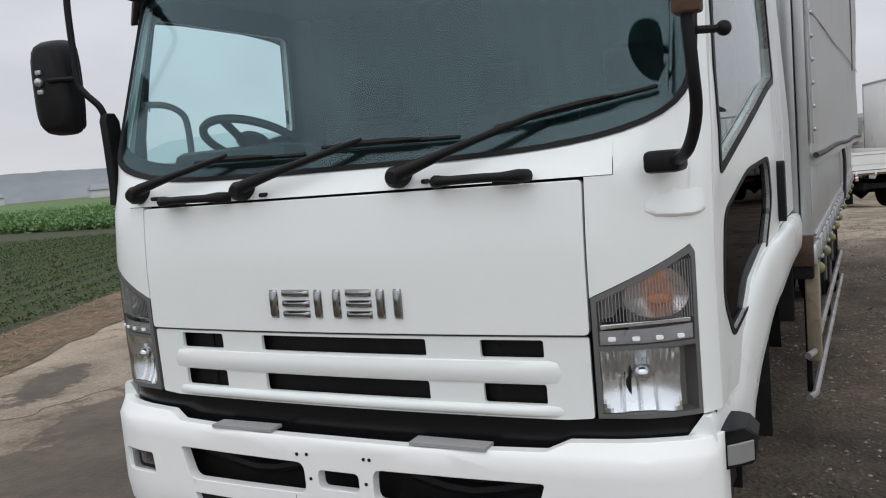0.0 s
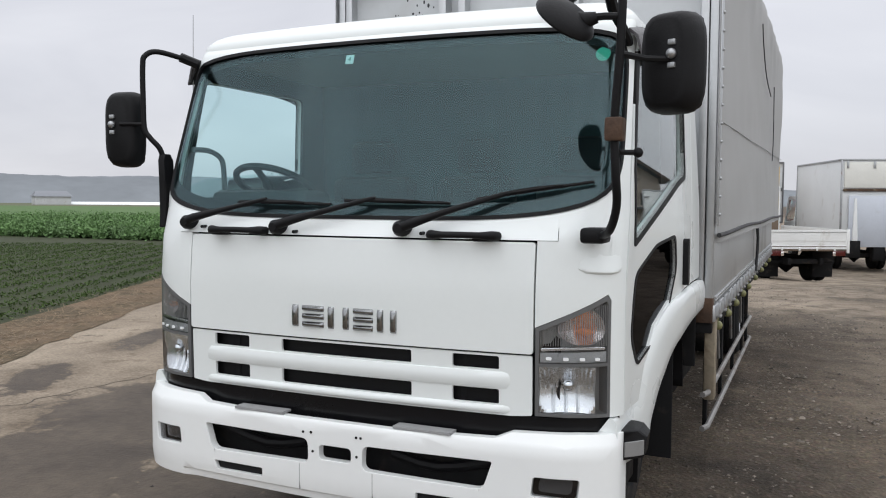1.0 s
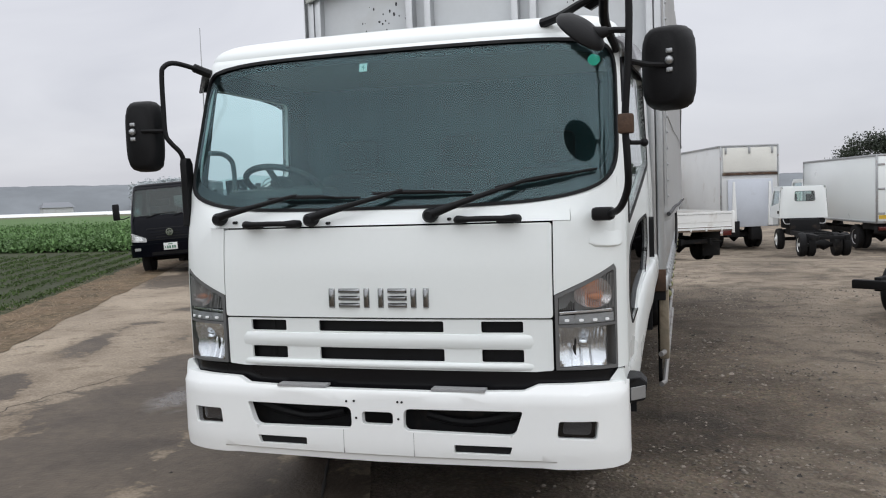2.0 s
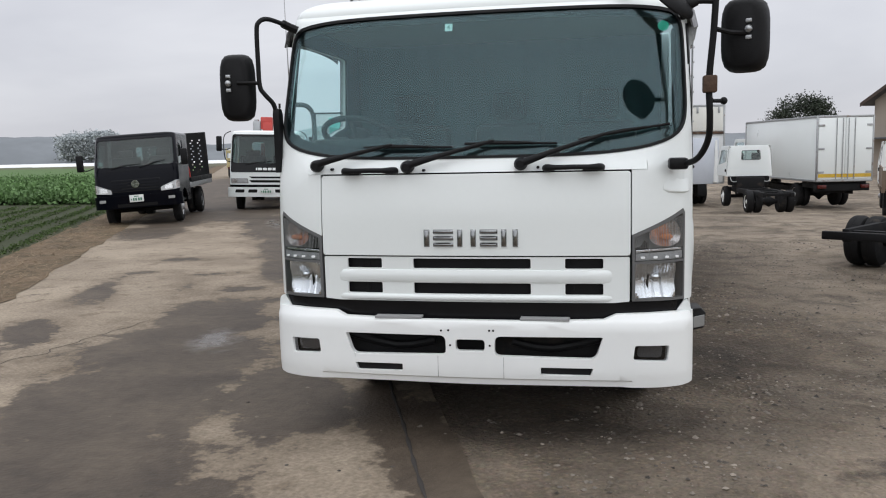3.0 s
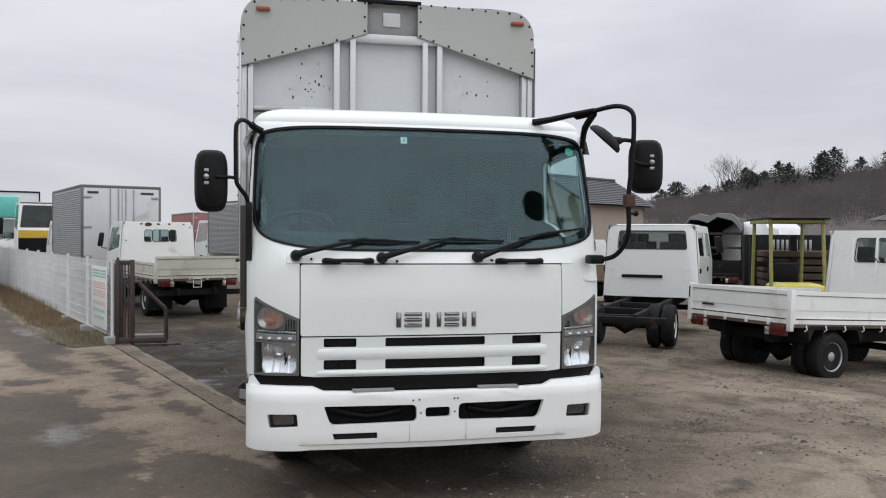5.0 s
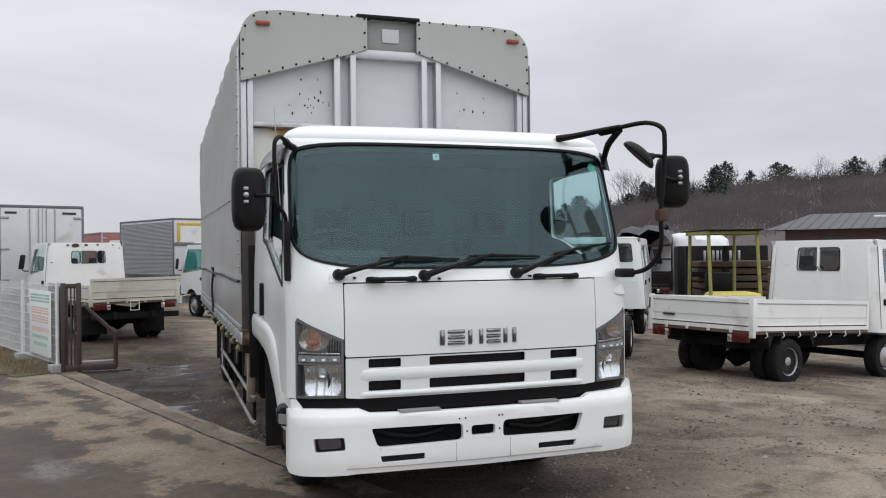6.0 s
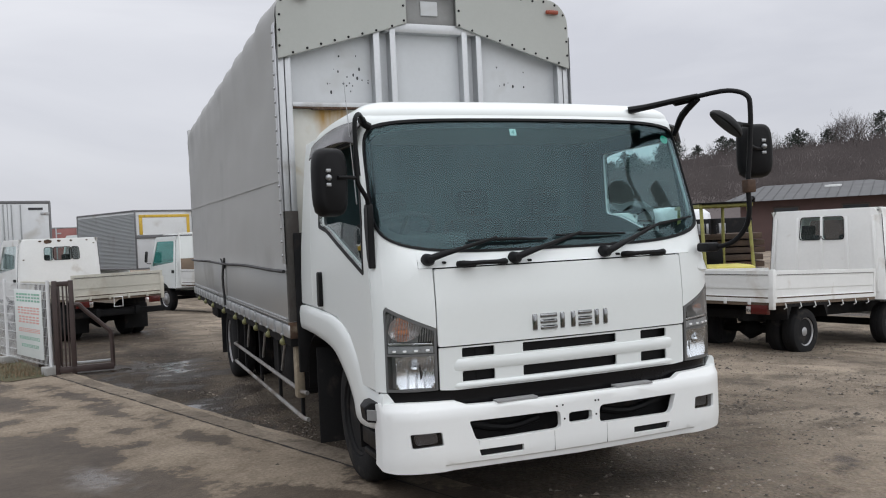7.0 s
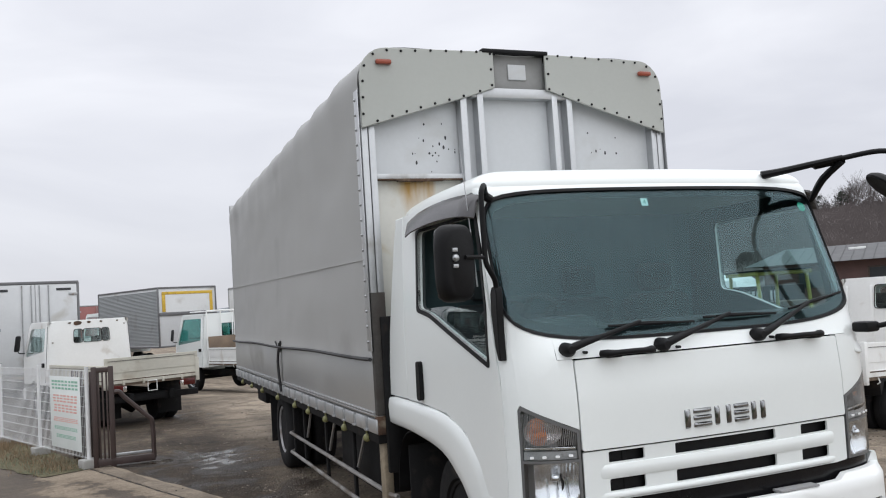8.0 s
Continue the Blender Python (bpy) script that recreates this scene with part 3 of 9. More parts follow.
    for t in np.linspace(0, 1, 13):
        y = 1.30 + (0.33 - 1.30) * t
        lift = 0.035 * math.sin(math.pi * min(1, t * 1.0)) ** 0.6
        x = s * (side_x(max(y, 0.36), 2.15) + swell(s, y))
        rows.append([Vector((x + s * dx, y, z + lift)) for dx, z in ((0.0, 2.195), (0.035, 2.165), (0.055, 2.085), (0.05, 2.08), (0.025, 2.16), (-0.005, 2.185))])
    loft(bm, rows)
    part("door_visor", bm, VISOR, door, "smoked plastic rain visor", 0, 50)
    quarter = [(1.497, 1.114), (1.85, 1.114), (1.83, 1.33), (1.76, 1.7), (1.69, 2.03), (1.65, 2.15), (1.60, 2.225), (1.497, 2.225)]
    part("rear_quarter", plate(quarter, [], cab_side(s, 0.0), 0.03, [1.6, 1.7], span(1.1, 2.2, 8)), WHITE, truck, "", 0.008)
    part("quarter_trim", plate(quarter, [], cab_side(s, 0.033), 0.012, [1.6, 1.7], span(1.1, 2.2, 8)), DOORTRIM, truck)
    # the flare: a swelling band round the wheel opening
    bm = bmesh.new()
    up, lo = smooth_path([(0, *p) for p in FLARE_UP], 5), smooth_path([(0, *p) for p in FLARE_LO], 5)
    rows = []
    for i, (a, b) in enumerate(zip(up, lo)):
        ring = []
        tuck = 0.030 * min(1.0, max(0.0, (i / (len(up) - 1) - 0.55) / 0.35))
        for t, x in ((0.0, 1.070), (0.0, 1.088), (0.06, 1.098), (0.3, 1.105), (0.7, 1.103), (0.93, 1.097), (1.0, 1.085), (1.0, 0.99), (0.5, 1.0)):
            p = a.lerp(b, t)
            ring.append(Vector((s * (x - tuck + 1.2 * swell(s, p.y)), p.y, p.z)))
        rows.append(ring)
    loft(bm, rows)
    part("wheel_flare", bm, WHITE, truck, "white wheel-arch flare", 0, 50)
    # a wedge on the flare's corner, its lens turned forwards and out
    out = 0.025 if s > 0 else 0.0
    bm = bmesh.new()
    loft(bm, [[Vector((s * (x + out), y, z)) for x, y in ((1.03, 0.13), (1.058, 0.125), (1.058 + w, 0.125 + w * 1.1), (1.052 + w, 0.31), (1.03, 0.31))] for z, w in ((0.578, 0.058), (0.584, 0.066), (0.655, 0.074), (0.682, 0.050), (0.687, 0.02))])
    body = part("side_lamp", bm, BLACKP, truck, "black-framed side indicator", 0.005)
    bm = bmesh.new()
    loft(bm, [[Vector((s * (1.063 + out + 0.058 * t + o * 0.74), 0.127 + 0.064 * t - o * 0.67, z)) for t, o in ((0.0, 0.0), (0.0, 0.006), (0.5, 0.010), (1.0, 0.006), (1.0, 0.0))] for z in (0.592, 0.598, 0.642, 0.648)])
    part("lamp_glass", bm, LAMPBOX, body, "grey clear lens", 0.002)
    # steps, splash guard and reflector under the door
    part("step", boxed(((s * 0.99 - 0.07, 0.08, 0.40), (s * 0.99 + 0.06, 0.52, 0.50)), ((s * 0.97 - 0.09, 0.12, 0.345), (s * 0.97 + 0.06, 0.50, 0.38)), ((s * 0.97 - 0.02, 0.10, 0.35), (s * 0.97 + 0.02, 0.14, 0.45)), bevel=0.012), BLACKP, truck, "black cab step")
    if s < 0:
        part("step_reflector", boxed(((s * 1.052 - 0.006, 0.17, 0.435), (s * 1.052 + 0.006, 0.29, 0.475)), bevel=0.004), ORANGEL, truck, "orange side reflector")
    bm = bmesh.new()
    arch = smooth_path([(0, 1.86, 0.50), (0, 1.80, 0.75), (0, 1.60, 0.90), (0, 1.12, 0.93), (0, 0.72, 0.80), (0, 0.58, 0.55), (0, 0.55, 0.36)], 5)
    loft(bm, [[Vector((s * 1.06, p.y, p.z)), Vector((s * 0.55, p.y, p.z)), Vector((s * 0.55, p.y * 0.985 + 0.017, p.z + 0.012)), Vector((s * 1.06, p.y * 0.985 + 0.017, p.z + 0.012))] for p in arch])
    part("wheel_arch_liner", bm, BLACKP, truck, "black plastic wheel-arch liner")
    part("mud_flap", boxed(((min(s * 1.02, s * 0.62), 1.74, 0.12), (max(s * 1.02, s * 0.62), 1.755, 0.80)), bevel=0.004), RUBBER, truck, "black rubber mud flap")

# The back wall of the cab, slanted, and the floor.
bm = plate([(-1.06, 0.95), (1.06, 0.95), (1.05, 2.225), (-1.05, 2.225)], [], lambda x, z, d: Vector((x, 1.86 - 0.2 * max(0, z - 1.15) - d, z)), 0.03, [], span(0.95, 2.2, 6))
part("cab_back", bm, WHITE, truck, "", 0.006)
part("cab_floor", boxed(((-1.0, 0.1, 0.93), (1.0, 1.84, 0.97)), bevel=0.005), BLACKP, truck)

# The grille with its six openings, two proud bars and a dark core behind.
cells = [rect(a, z0, b, z1, 0.008) for z0, z1 in ((0.908, 0.958), (0.778, 0.834)) for a, b in ((-0.65, -0.464), (-0.297, 0.299), (0.468, 0.652))]
grille = part("grille", plate(rounded([(-0.778, 0.745), (-0.70, 0.738), (0.70, 0.738), (0.778, 0.745), (0.778, 0.966), (-0.778, 0.966)], 0.008), cells, cab(0.004), 0.012, cu, []), WHITE, truck, "white grille with six openings", 0.004)
for z0, z1 in ((0.836, 0.904), (0.742, 0.776)):
    bm = bmesh.new()
    rows = []
    for u in np.linspace(-0.70, 0.70, 21):
        base = cab(0.008)(u, (z0 + z1) / 2, 0)
        k = min(1.0, (0.70 - abs(u)) / 0.03 + 0.2)
        prof = [(0.004, -0.5), (-0.008, -0.46), (-0.016, -0.2), (-0.016, 0.15), (-0.010, 0.42), (0.004, 0.5)]
        rows.append([Vector((base.x, base.y + dy * k, base.z + dz * (z1 - z0))) for dy, dz in prof])
    loft(bm, rows)
    part("grille_bar", bm, WHITE, grille, "", 0, 50)
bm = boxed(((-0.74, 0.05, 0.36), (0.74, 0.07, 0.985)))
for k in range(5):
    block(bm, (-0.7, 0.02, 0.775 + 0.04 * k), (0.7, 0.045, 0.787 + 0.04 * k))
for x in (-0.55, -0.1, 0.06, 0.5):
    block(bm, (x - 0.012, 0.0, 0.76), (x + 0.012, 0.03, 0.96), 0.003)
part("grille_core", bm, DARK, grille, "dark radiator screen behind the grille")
part("under_grille_strip", plate(rect(-1.145, 0.60, 1.145, 0.741), [], cab(0.014), 0.03, cu, []), BLACKG, truck, "black strip over the bumper", 0.005)
# The bright badge: plain bars in the place of its letters, lying or upright.
def badge_bar(u0, z0, u1, z1):
    bm2 = bmesh.new()
    prof = [(0.0, 0.0), (0.008, 0.10), (0.013, 0.30), (0.014, 0.5), (0.013, 0.70), (0.008, 0.90), (0.0, 1.0)]
    lying = u1 - u0 > z1 - z0
    rows = []
    for k, e in ((0.0, 0.25), (0.06, 0.75), (0.16, 1.0), (0.5, 1.02), (0.84, 1.0), (0.94, 0.75), (1.0, 0.25)):
        row = []
        for o, h in prof:
            t = 0.5 + (h - 0.5) * (0.9 + 0.1 * e)
            row.append(cab(-0.003 - o * e)(u0 + (u1 - u0) * (k if lying else t), z0 + (z1 - z0) * (t if lying else k), 0))
        rows.append(row)
    loft(bm2, rows)
    part("badge_bar", bm2, BADGEM, truck, "chrome badge bar", 0, 30)


badge_bar(-0.237, 1.018, -0.206, 1.106)
for u0, u1 in ((-0.188, -0.085), (0.049, 0.138)):
    for z0 in (1.018, 1.0505, 1.083):
        badge_bar(u0, z0, u1, z0 + 0.023)
for u0, u1 in ((-0.066, 0.030), (0.155, 0.240)):
    for u in (u0, u1 - 0.028):
        badge_bar(u, 1.018, u + 0.028, 1.106)

# The bumper, with its openings, fog lamps and grip pads.
def bumper_point(u, z):
    s, a = (1 if u >= 0 else -1), abs(u)
    lip = min(1.0, max(0.0, (0.366 - z) / 0.006)) * min(1.0, max(0.0, (0.79 - a) / 0.06))
    lean = 0.013 * lip + 0.012 * max(0.0, (0.40 - z) / 0.07) + 0.03 * max(0.0, (z - 0.645) / 0.045)
    ang = min(1.0, max(0.0, (a - 0.82) / 0.29)) * math.pi / 2
    x = a if a <= 0.82 else 0.82 + 0.265 * math.sin(ang)
    return Vector((s * x, -0.118 + 0.038 * (x / 0.8) ** 2 + lean + 0.14 * (1 - math.cos(ang)) + max(0.0, a - 1.11), z))


def bumper_place(off=0.0):
    def place(u, z, d):
        t = bumper_point(u + 0.004, z) - bumper_point(u - 0.004, z)
        n = Vector((t.y, -t.x, 0)).normalized()
        return bumper_point(u, z) - n * (d + off)
    return place


top = [(1.20, 0.672), (1.10, 0.690), (0.92, 0.695), (0.715, 0.689), (0.655, 0.665), (0.3, 0.657)]
base_line = [(1.20, 0.352), (1.08, 0.336), (0.98, 0.329), (0.8, 0.329), (0.4, 0.331), (0.0, 0.328)]
shape = [(-u, z) for u, z in top] + top[::-1] + base_line + [(-u, z) for u, z in base_line[::-1][1:]]
gaps = []
for s in (-1, 1):
    gaps += [[(s * a, z) for a, z in rounded(q, r)] for q, r in (
        ([(0.652, 0.580), (0.125, 0.579), (0.122, 0.481), (0.616, 0.472)], [0.012, 0.03, 0.03, 0.03]),
        ([(0.604, 0.425), (0.350, 0.427), (0.350, 0.392), (0.592, 0.389)], 0.006),
        ([(0.928, 0.538), (0.803, 0.540), (0.795, 0.468), (0.922, 0.460)], 0.012))]
gaps.append(rect(-0.072, 0.503, 0.074, 0.561, 0.018))
bu = [s * c for s in (1, -1) for c in (0.2, 0.4, 0.6, 0.73, 0.79, 0.85, 0.89, 0.93, 0.97, 1.0, 1.03, 1.06, 1.09, 1.11)]
bumper = part("bumper", plate(shape, gaps, bumper_place(), 0.036, bu, [0.360, 0.366, 0.40, 0.44, 0.52, 0.6, 0.645, 0.66, 0.68]), WHITE_B, truck, "white steel bumper with openings and a lower lip", 0.010, seg=3)
# An added dark sheet stands for the shade behind the openings.
part("bumper_void", boxed(((-0.97, 0.02, 0.38), (0.97, 0.04, 0.63))), DARK, bumper, "dark sheet for the shade behind the bumper")
for s in (-1, 1):
    pts = [(s * 0.66, 0.0, 0.56), (s * 0.4, 0.0, 0.50), (s * 0.2, 0.0, 0.53)]
    bm = bmesh.new()
    tube(bm, pts, 0.02, 8, 3)
    part("bumper_hose", bm, BLACKP, bumper)
    # Dark plate close behind the slot, shade given as a solid.
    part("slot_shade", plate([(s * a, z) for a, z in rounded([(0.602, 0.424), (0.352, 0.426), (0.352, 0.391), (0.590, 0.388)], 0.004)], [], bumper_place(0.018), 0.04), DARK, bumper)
    x0, x1 = sorted((s * 0.49, s * 0.25))
    bm = bmesh.new()
    for a, b in zip(np.linspace(x0, x1, 5), np.linspace(x0, x1, 5)[1:]):
        block(bm, (a, -0.104, 0.660), (b, -0.045, 0.670))
    part("grip_pad", bm, PADGREY, bumper, "grey grip tape on the bumper top")
    housing = part("fog_lamp", plate(rounded([(s * 0.926, 0.536), (s * 0.805, 0.538), (s * 0.797, 0.470), (s * 0.920, 0.462)], 0.01), [], bumper_place(0.045), 0.02), BLACKP, bumper, "fog lamp with a clear lens")
    bm = bmesh.new()
    sheet(bm, rounded([(s * 0.915, 0.528), (s * 0.822, 0.530), (s * 0.816, 0.478), (s * 0.908, 0.472)], 0.016), [], bumper_place(0.036), 0.008)
    part("fog_bowl", bm, REFLECT if s < 0 else LAMPBOX, housing, "", 0.006)
    lens = part("fog_lens", plate(rounded([(s * 0.926, 0.536), (s * 0.805, 0.538), (s * 0.797, 0.470), (s * 0.920, 0.462)], 0.01), [], bumper_place(0.012), 0.004), FOGSMOKE, housing, "smoky fog lens")
    lens.visible_shadow = False
for x in (-0.164, 0.168):
    part("bumper_crease", boxed(((x - 0.001, -0.1172, 0.368), (x + 0.001, -0.110, 0.475))), PADGREY, bumper, "thin crease in the bumper")
for x, z in ((-0.145, 0.605), (-0.108, 0.607), (0.098, 0.609), (0.118, 0.609), (-0.1, 0.531), (0.1, 0.533)):
    bm = bmesh.new()
    lathe(bm, [(0, 0.0055), (0.006, 0.0055)], 8, Matrix.Translation((x, -0.1192, z)) @ Matrix.Rotation(math.pi / 2, 4, "Z"))
    part("bolt_hole", bm, DARK, bumper)

# Head lamps: a grey box, an upper indicator bowl, a bright band with four studs, a lower reflector, a clear cover.
for s in (-1, 1):
    def lp(pts):
        return [(s * u, z) for u, z in pts]
    full = [(0.793, 0.75), (1.052, 0.75), (1.052, 1.172), (1.038, 1.188), (0.793, 1.067)]
    case = part("head_lamp", plate(lp(full), [], cab(0.055), 0.015, [s * 0.9, s * 1.0], [0.93]), LAMPBOX, truck, "clear halogen head lamp unit with an indicator above")
    border = [(0.789, 0.747), (1.056, 0.747), (1.056, 1.174), (1.04, 1.194), (0.789, 1.071)]
    up = [(0.803, 0.942), (1.043, 0.948), (1.043, 1.162), (1.035, 1.172), (0.803, 1.060)]
    low = [(0.803, 0.760), (1.043, 0.760), (1.043, 0.936), (0.803, 0.930)]
    part("lamp_frame", plate(lp(border), [lp(up), lp(low)], cab(-0.001), 0.058, [s * 0.9, s * 0.97, s * 1.03], [0.85]), LAMPRIM, case, "grey lamp frame", 0.003)
    def dish(u0, u1, z0, z1, deep, flute, cut, mat_, nm, lab=""):
        """A hollow reflector pressed in facets, fluted where light is spread."""
        b2 = bmesh.new()
        nu, nv = 26, 14
        rows = []
        for i2 in range(nu + 1):
            row = []
            for j2 in range(nv + 1):
                a, c2 = i2 / nu * 2 - 1, j2 / nv * 2 - 1
                d = deep * max(0.0, 1 - 0.85 * a * a - 0.55 * c2 * c2) + 0.006
                if c2 > cut:
                    d += flute * (1 if i2 % 2 else -1)
                elif abs(a) < 0.62 and i2 % 6 == 0:
                    d -= flute * 1.5
                row.append(cab(d)(s * (u0 + (u1 - u0) * i2 / nu), z0 + (z1 - z0) * j2 / nv, 0))
            rows.append(row)
        loft(b2, rows, False, False)
        return part(nm, b2, mat_, case, lab, 0, 12)
    dish(0.804, 0.995, 0.762, 0.930, 0.045, 0.0045, 0.05, REFLECT, "head_reflector", "bright fluted reflector")
    b2 = bmesh.new()
    rows = []
    for r in (0.02, 0.2, 0.4, 0.6, 0.8, 1.0):
        rows.append([cab(0.010 + 0.040 * (1 - r * r))(s * (0.950 + 0.086 * r * math.cos(a)), 1.064 + (0.078 if math.sin(a) > 0 else 0.052) * r * math.sin(a), 0) for a in np.linspace(0, 2 * math.pi, 33)[:-1]])
    loft(b2, rows, False, True)
    part("indicator_bowl", b2, PEACH, case, "pale round indicator bowl", 0, 50)
    b2 = bmesh.new()
    c = cab(0.03)(s * 0.90, 0.862, 0)
    bmesh.ops.create_uvsphere(b2, u_segments=14, v_segments=9, radius=0.022, matrix=Matrix.Translation(c))
    part("head_bulb", b2, CHROME, case)
    # Bulb stretched sideways to draw its amber reflection across the bowl.
    b2 = bmesh.new()
    c = cab(0.028)(s * 0.958, 1.058, 0)
    bmesh.ops.create_uvsphere(b2, u_segments=14, v_segments=9, radius=0.014, matrix=Matrix.Translation(c) @ Matrix.Diagonal((2.3, 1, 1, 1)))
    part("indicator_bulb", b2, AMBER, case, "orange bulb, widened to its amber reflection")
    part("bright_band", plate(lp([(0.806, 0.984), (1.04, 0.992), (1.04, 1.006), (0.806, 0.998)]), [], cab(0.008), 0.012), REFLECT, case, "bright band", 0.003)
    for k in range(4):
        u = 0.835 + 0.055 * k
        b2 = bmesh.new()
        sheet(b2, lp(rect(u - 0.009, 0.957, u + 0.009, 0.968, 0.004)), [], cab(-0.005), 0.006)
        part("lamp_stud", b2, STUDW, case, "small white lamp stud", 0.002)
    rib = bmesh.new()
    part("lamp_band", plate(lp([(0.806, 0.946), (1.04, 0.952), (1.04, 0.990), (0.806, 0.982)]), [], cab(0.004), 0.004, [s * 0.9, s * 0.97], []), BANDM, case, "pale ribbed band")
    for k in range(30):
        u = 0.808 + 0.0080 * k
        z1 = 1.06 + (u - 0.803) * 0.46
        block(rib, (-0.0009, 0, 1.008), (0.0009, 0.003, min(z1, 1.158)), 0, Matrix.Translation(cab(0.003)(s * u, 1.0, 0) - Vector((0, 0, 1.0))))
    part("lens_ribs", rib, RIBM, case)
    for nm, poly in (("upper_lens", up), ("lower_lens", low)):
        cover = part(nm, plate(lp(poly), [], cab(-0.001), 0.004, [s * 0.9, s * 0.97], []), LENS, case, "clear plastic lens")
        cover.visible_shadow = False

# Grab handles and wipers on the cowl.
for x0, x1 in ((-0.648, -0.379), (0.375, 0.644)):
    bm = bmesh.new()
    tube(bm, [(x0, -0.03, 1.402), (x0 + 0.015, -0.062, 1.404), (x0 + 0.06, -0.07, 1.405), ((x0 + x1) / 2, -0.076, 1.406), (x1 - 0.06, -0.07, 1.405), (x1 - 0.015, -0.062, 1.404), (x1, -0.03, 1.402)], [0.018, 0.019, 0.013, 0.013, 0.013, 0.019, 0.018], 10, 3)
    xm = x0 + 0.05 if x0 < 0 else x1 - 0.05
    block(bm, (xm - 0.04, -0.068, 1.382), (xm + 0.04, -0.03, 1.412), 0.008)
    part("grab_handle", bm, BLACKP, truck, "black grab handle")
for px, pz, ax, az, b0, b1, zb0, zb1 in ((-0.806, 1.432, -0.40, 1.535, -0.56, -0.09, 1.523, 1.514), (-0.316, 1.42, 0.12, 1.542, -0.03, 0.43, 1.530, 1.522), (0.254, 1.425, 0.66, 1.563, 0.53, 0.965, 1.538, 1.604)):
    arm = bmesh.new()
    p = [cab(-0.045)(px, pz, 0), cab(-0.06)(px + 0.05, pz + 0.02, 0), cab(-0.055)((px + ax) / 2, (pz + az) / 2 + 0.004, 0), cab(-0.035)(ax, az, 0)]
    tube(arm, p, [0.021, 0.019, 0.012, 0.008], 10, 4)
    arm_ob = part("wiper_arm", arm, BLACKP, truck, "black wiper arm")
    bl = bmesh.new()
    pts = [cab(-0.014)(b0 + (b1 - b0) * t, zb0 + (zb1 - zb0) * t, 0) for t in np.linspace(0, 1, 9)]
    tube(bl, pts, 0.007, 6, 0)
    pts = [cab(-0.030)(b0 + (b1 - b0) * t, zb0 + (zb1 - zb0) * t + 0.004, 0) for t in np.linspace(0.15, 0.75, 7)]
    tube(bl, pts, [0.004, 0.008, 0.010, 0.011, 0.010, 0.008, 0.004], 6, 0)
    part("wiper_blade", bl, BLACKP, arm_ob, "black wiper blade")
    kn = bmesh.new()
    lathe(kn, [(0, 0.034), (0.05, 0.03), (0.068, 0.018)], 16, Matrix.Translation(cab(0)(px, pz, 0)) @ Matrix.Rotation(-math.pi / 2, 4, "Z"))
    part("wiper_pivot", kn, BLACKP, arm_ob)
    kn = bmesh.new()
    lathe(kn, [(0, 0.007), (0.03, 0.007)], 8, Matrix.Translation(cab(0)(px + 0.085, pz - 0.018, 0)) @ Matrix.Rotation(-math.pi / 2, 4, "Z"))
    part("washer_jet", kn, BLACKP, arm_ob)

# Mirrors.
def mirror_head(name, centre, size, turn, label):
    bm = bmesh.new()
    w, d, h = size
    rings = []
    for y, k in ((-d, 0.62), (-d * 0.92, 0.80), (-d * 0.6, 0.95), (-d * 0.2, 1.0), (0.0, 1.0), (0.004, 0.96)):
        ring = []
        for a in np.linspace(0, 2 * math.pi, 33)[:-1]:
            c, sn = math.cos(a), math.sin(a)
            r = (abs(c) ** 4 + abs(sn) ** 4) ** -0.25
            ring.append(Vector((w / 2 * k * r * c, y, h / 2 * (k * 0.5 + 0.5) * r * sn)))
        rings.append(ring)
    m = Matrix.Translation(centre) @ Matrix.Rotation(turn, 4, "Z")
    loft(bm, [[m @ p for p in ring] for ring in rings])
    head = part(name, bm, BLACKP, truck, label, 0, 60)
    face = bmesh.new()
    sheet(face, rect(-w * 0.44, -h * 0.46, w * 0.44, h * 0.46, 0.03), [], lambda a, b, dd: m @ Vector((a, 0.0055 - dd * 0.1, b)), 0.02)
    part("mirror_glass", face, MIRRORM, head, "silvered mirror glass")
    clamp = bmesh.new()
    sx = 1 if centre[0] > 0 else -1
    for dx, r in ((-sx * 0.01 + sx * 0.03, 0.022),):
        bmesh.ops.create_uvsphere(clamp, u_segments=12, v_segments=8, radius=0.017, matrix=m @ Matrix.Translation((sx * 0.03, -d - 0.006, 0.02)))
    for dz in (-0.016, 0.056):
        block(clamp, (sx * 0.03 - 0.013, -d - 0.008, dz - 0.009), (sx * 0.03 + 0.013, -d + 0.012, dz + 0.009), 0.003, m)
    part("mirror_clamp", clamp, STEEL, head, "bright steel clamp")
    return head


mirror_head("wing_mirror", (-1.285, 0.15, 1.857), (0.185, 0.085, 0.355), 0.12, "black plastic wing mirror on a tube arm")
mirror_head("wing_mirror", (1.283, -0.10, 1.978), (0.205, 0.09, 0.325), -0.35, "black plastic wing mirror on a tube arm")
bm = bmesh.new()
tube(bm, [(-1.075, 0.15, 1.70), (-1.085, 0.13, 1.765), (-1.12, 0.105, 1.815), (-1.142, 0.095, 1.86), (-1.145, 0.093, 1.98), (-1.145, 0.093, 2.14), (-1.135, 0.10, 2.19), (-1.10, 0.15, 2.212), (-1.03, 0.30, 2.185)], 0.0125, 10, 5)
tube(bm, [(-1.145, 0.095, 1.875), (-1.20, 0.075, 1.878), (-1.255, 0.06, 1.878)], 0.010, 8)
part("mirror_arm", bm, BLACKP, truck, "black tubular mirror arm")
bm = bmesh.new()
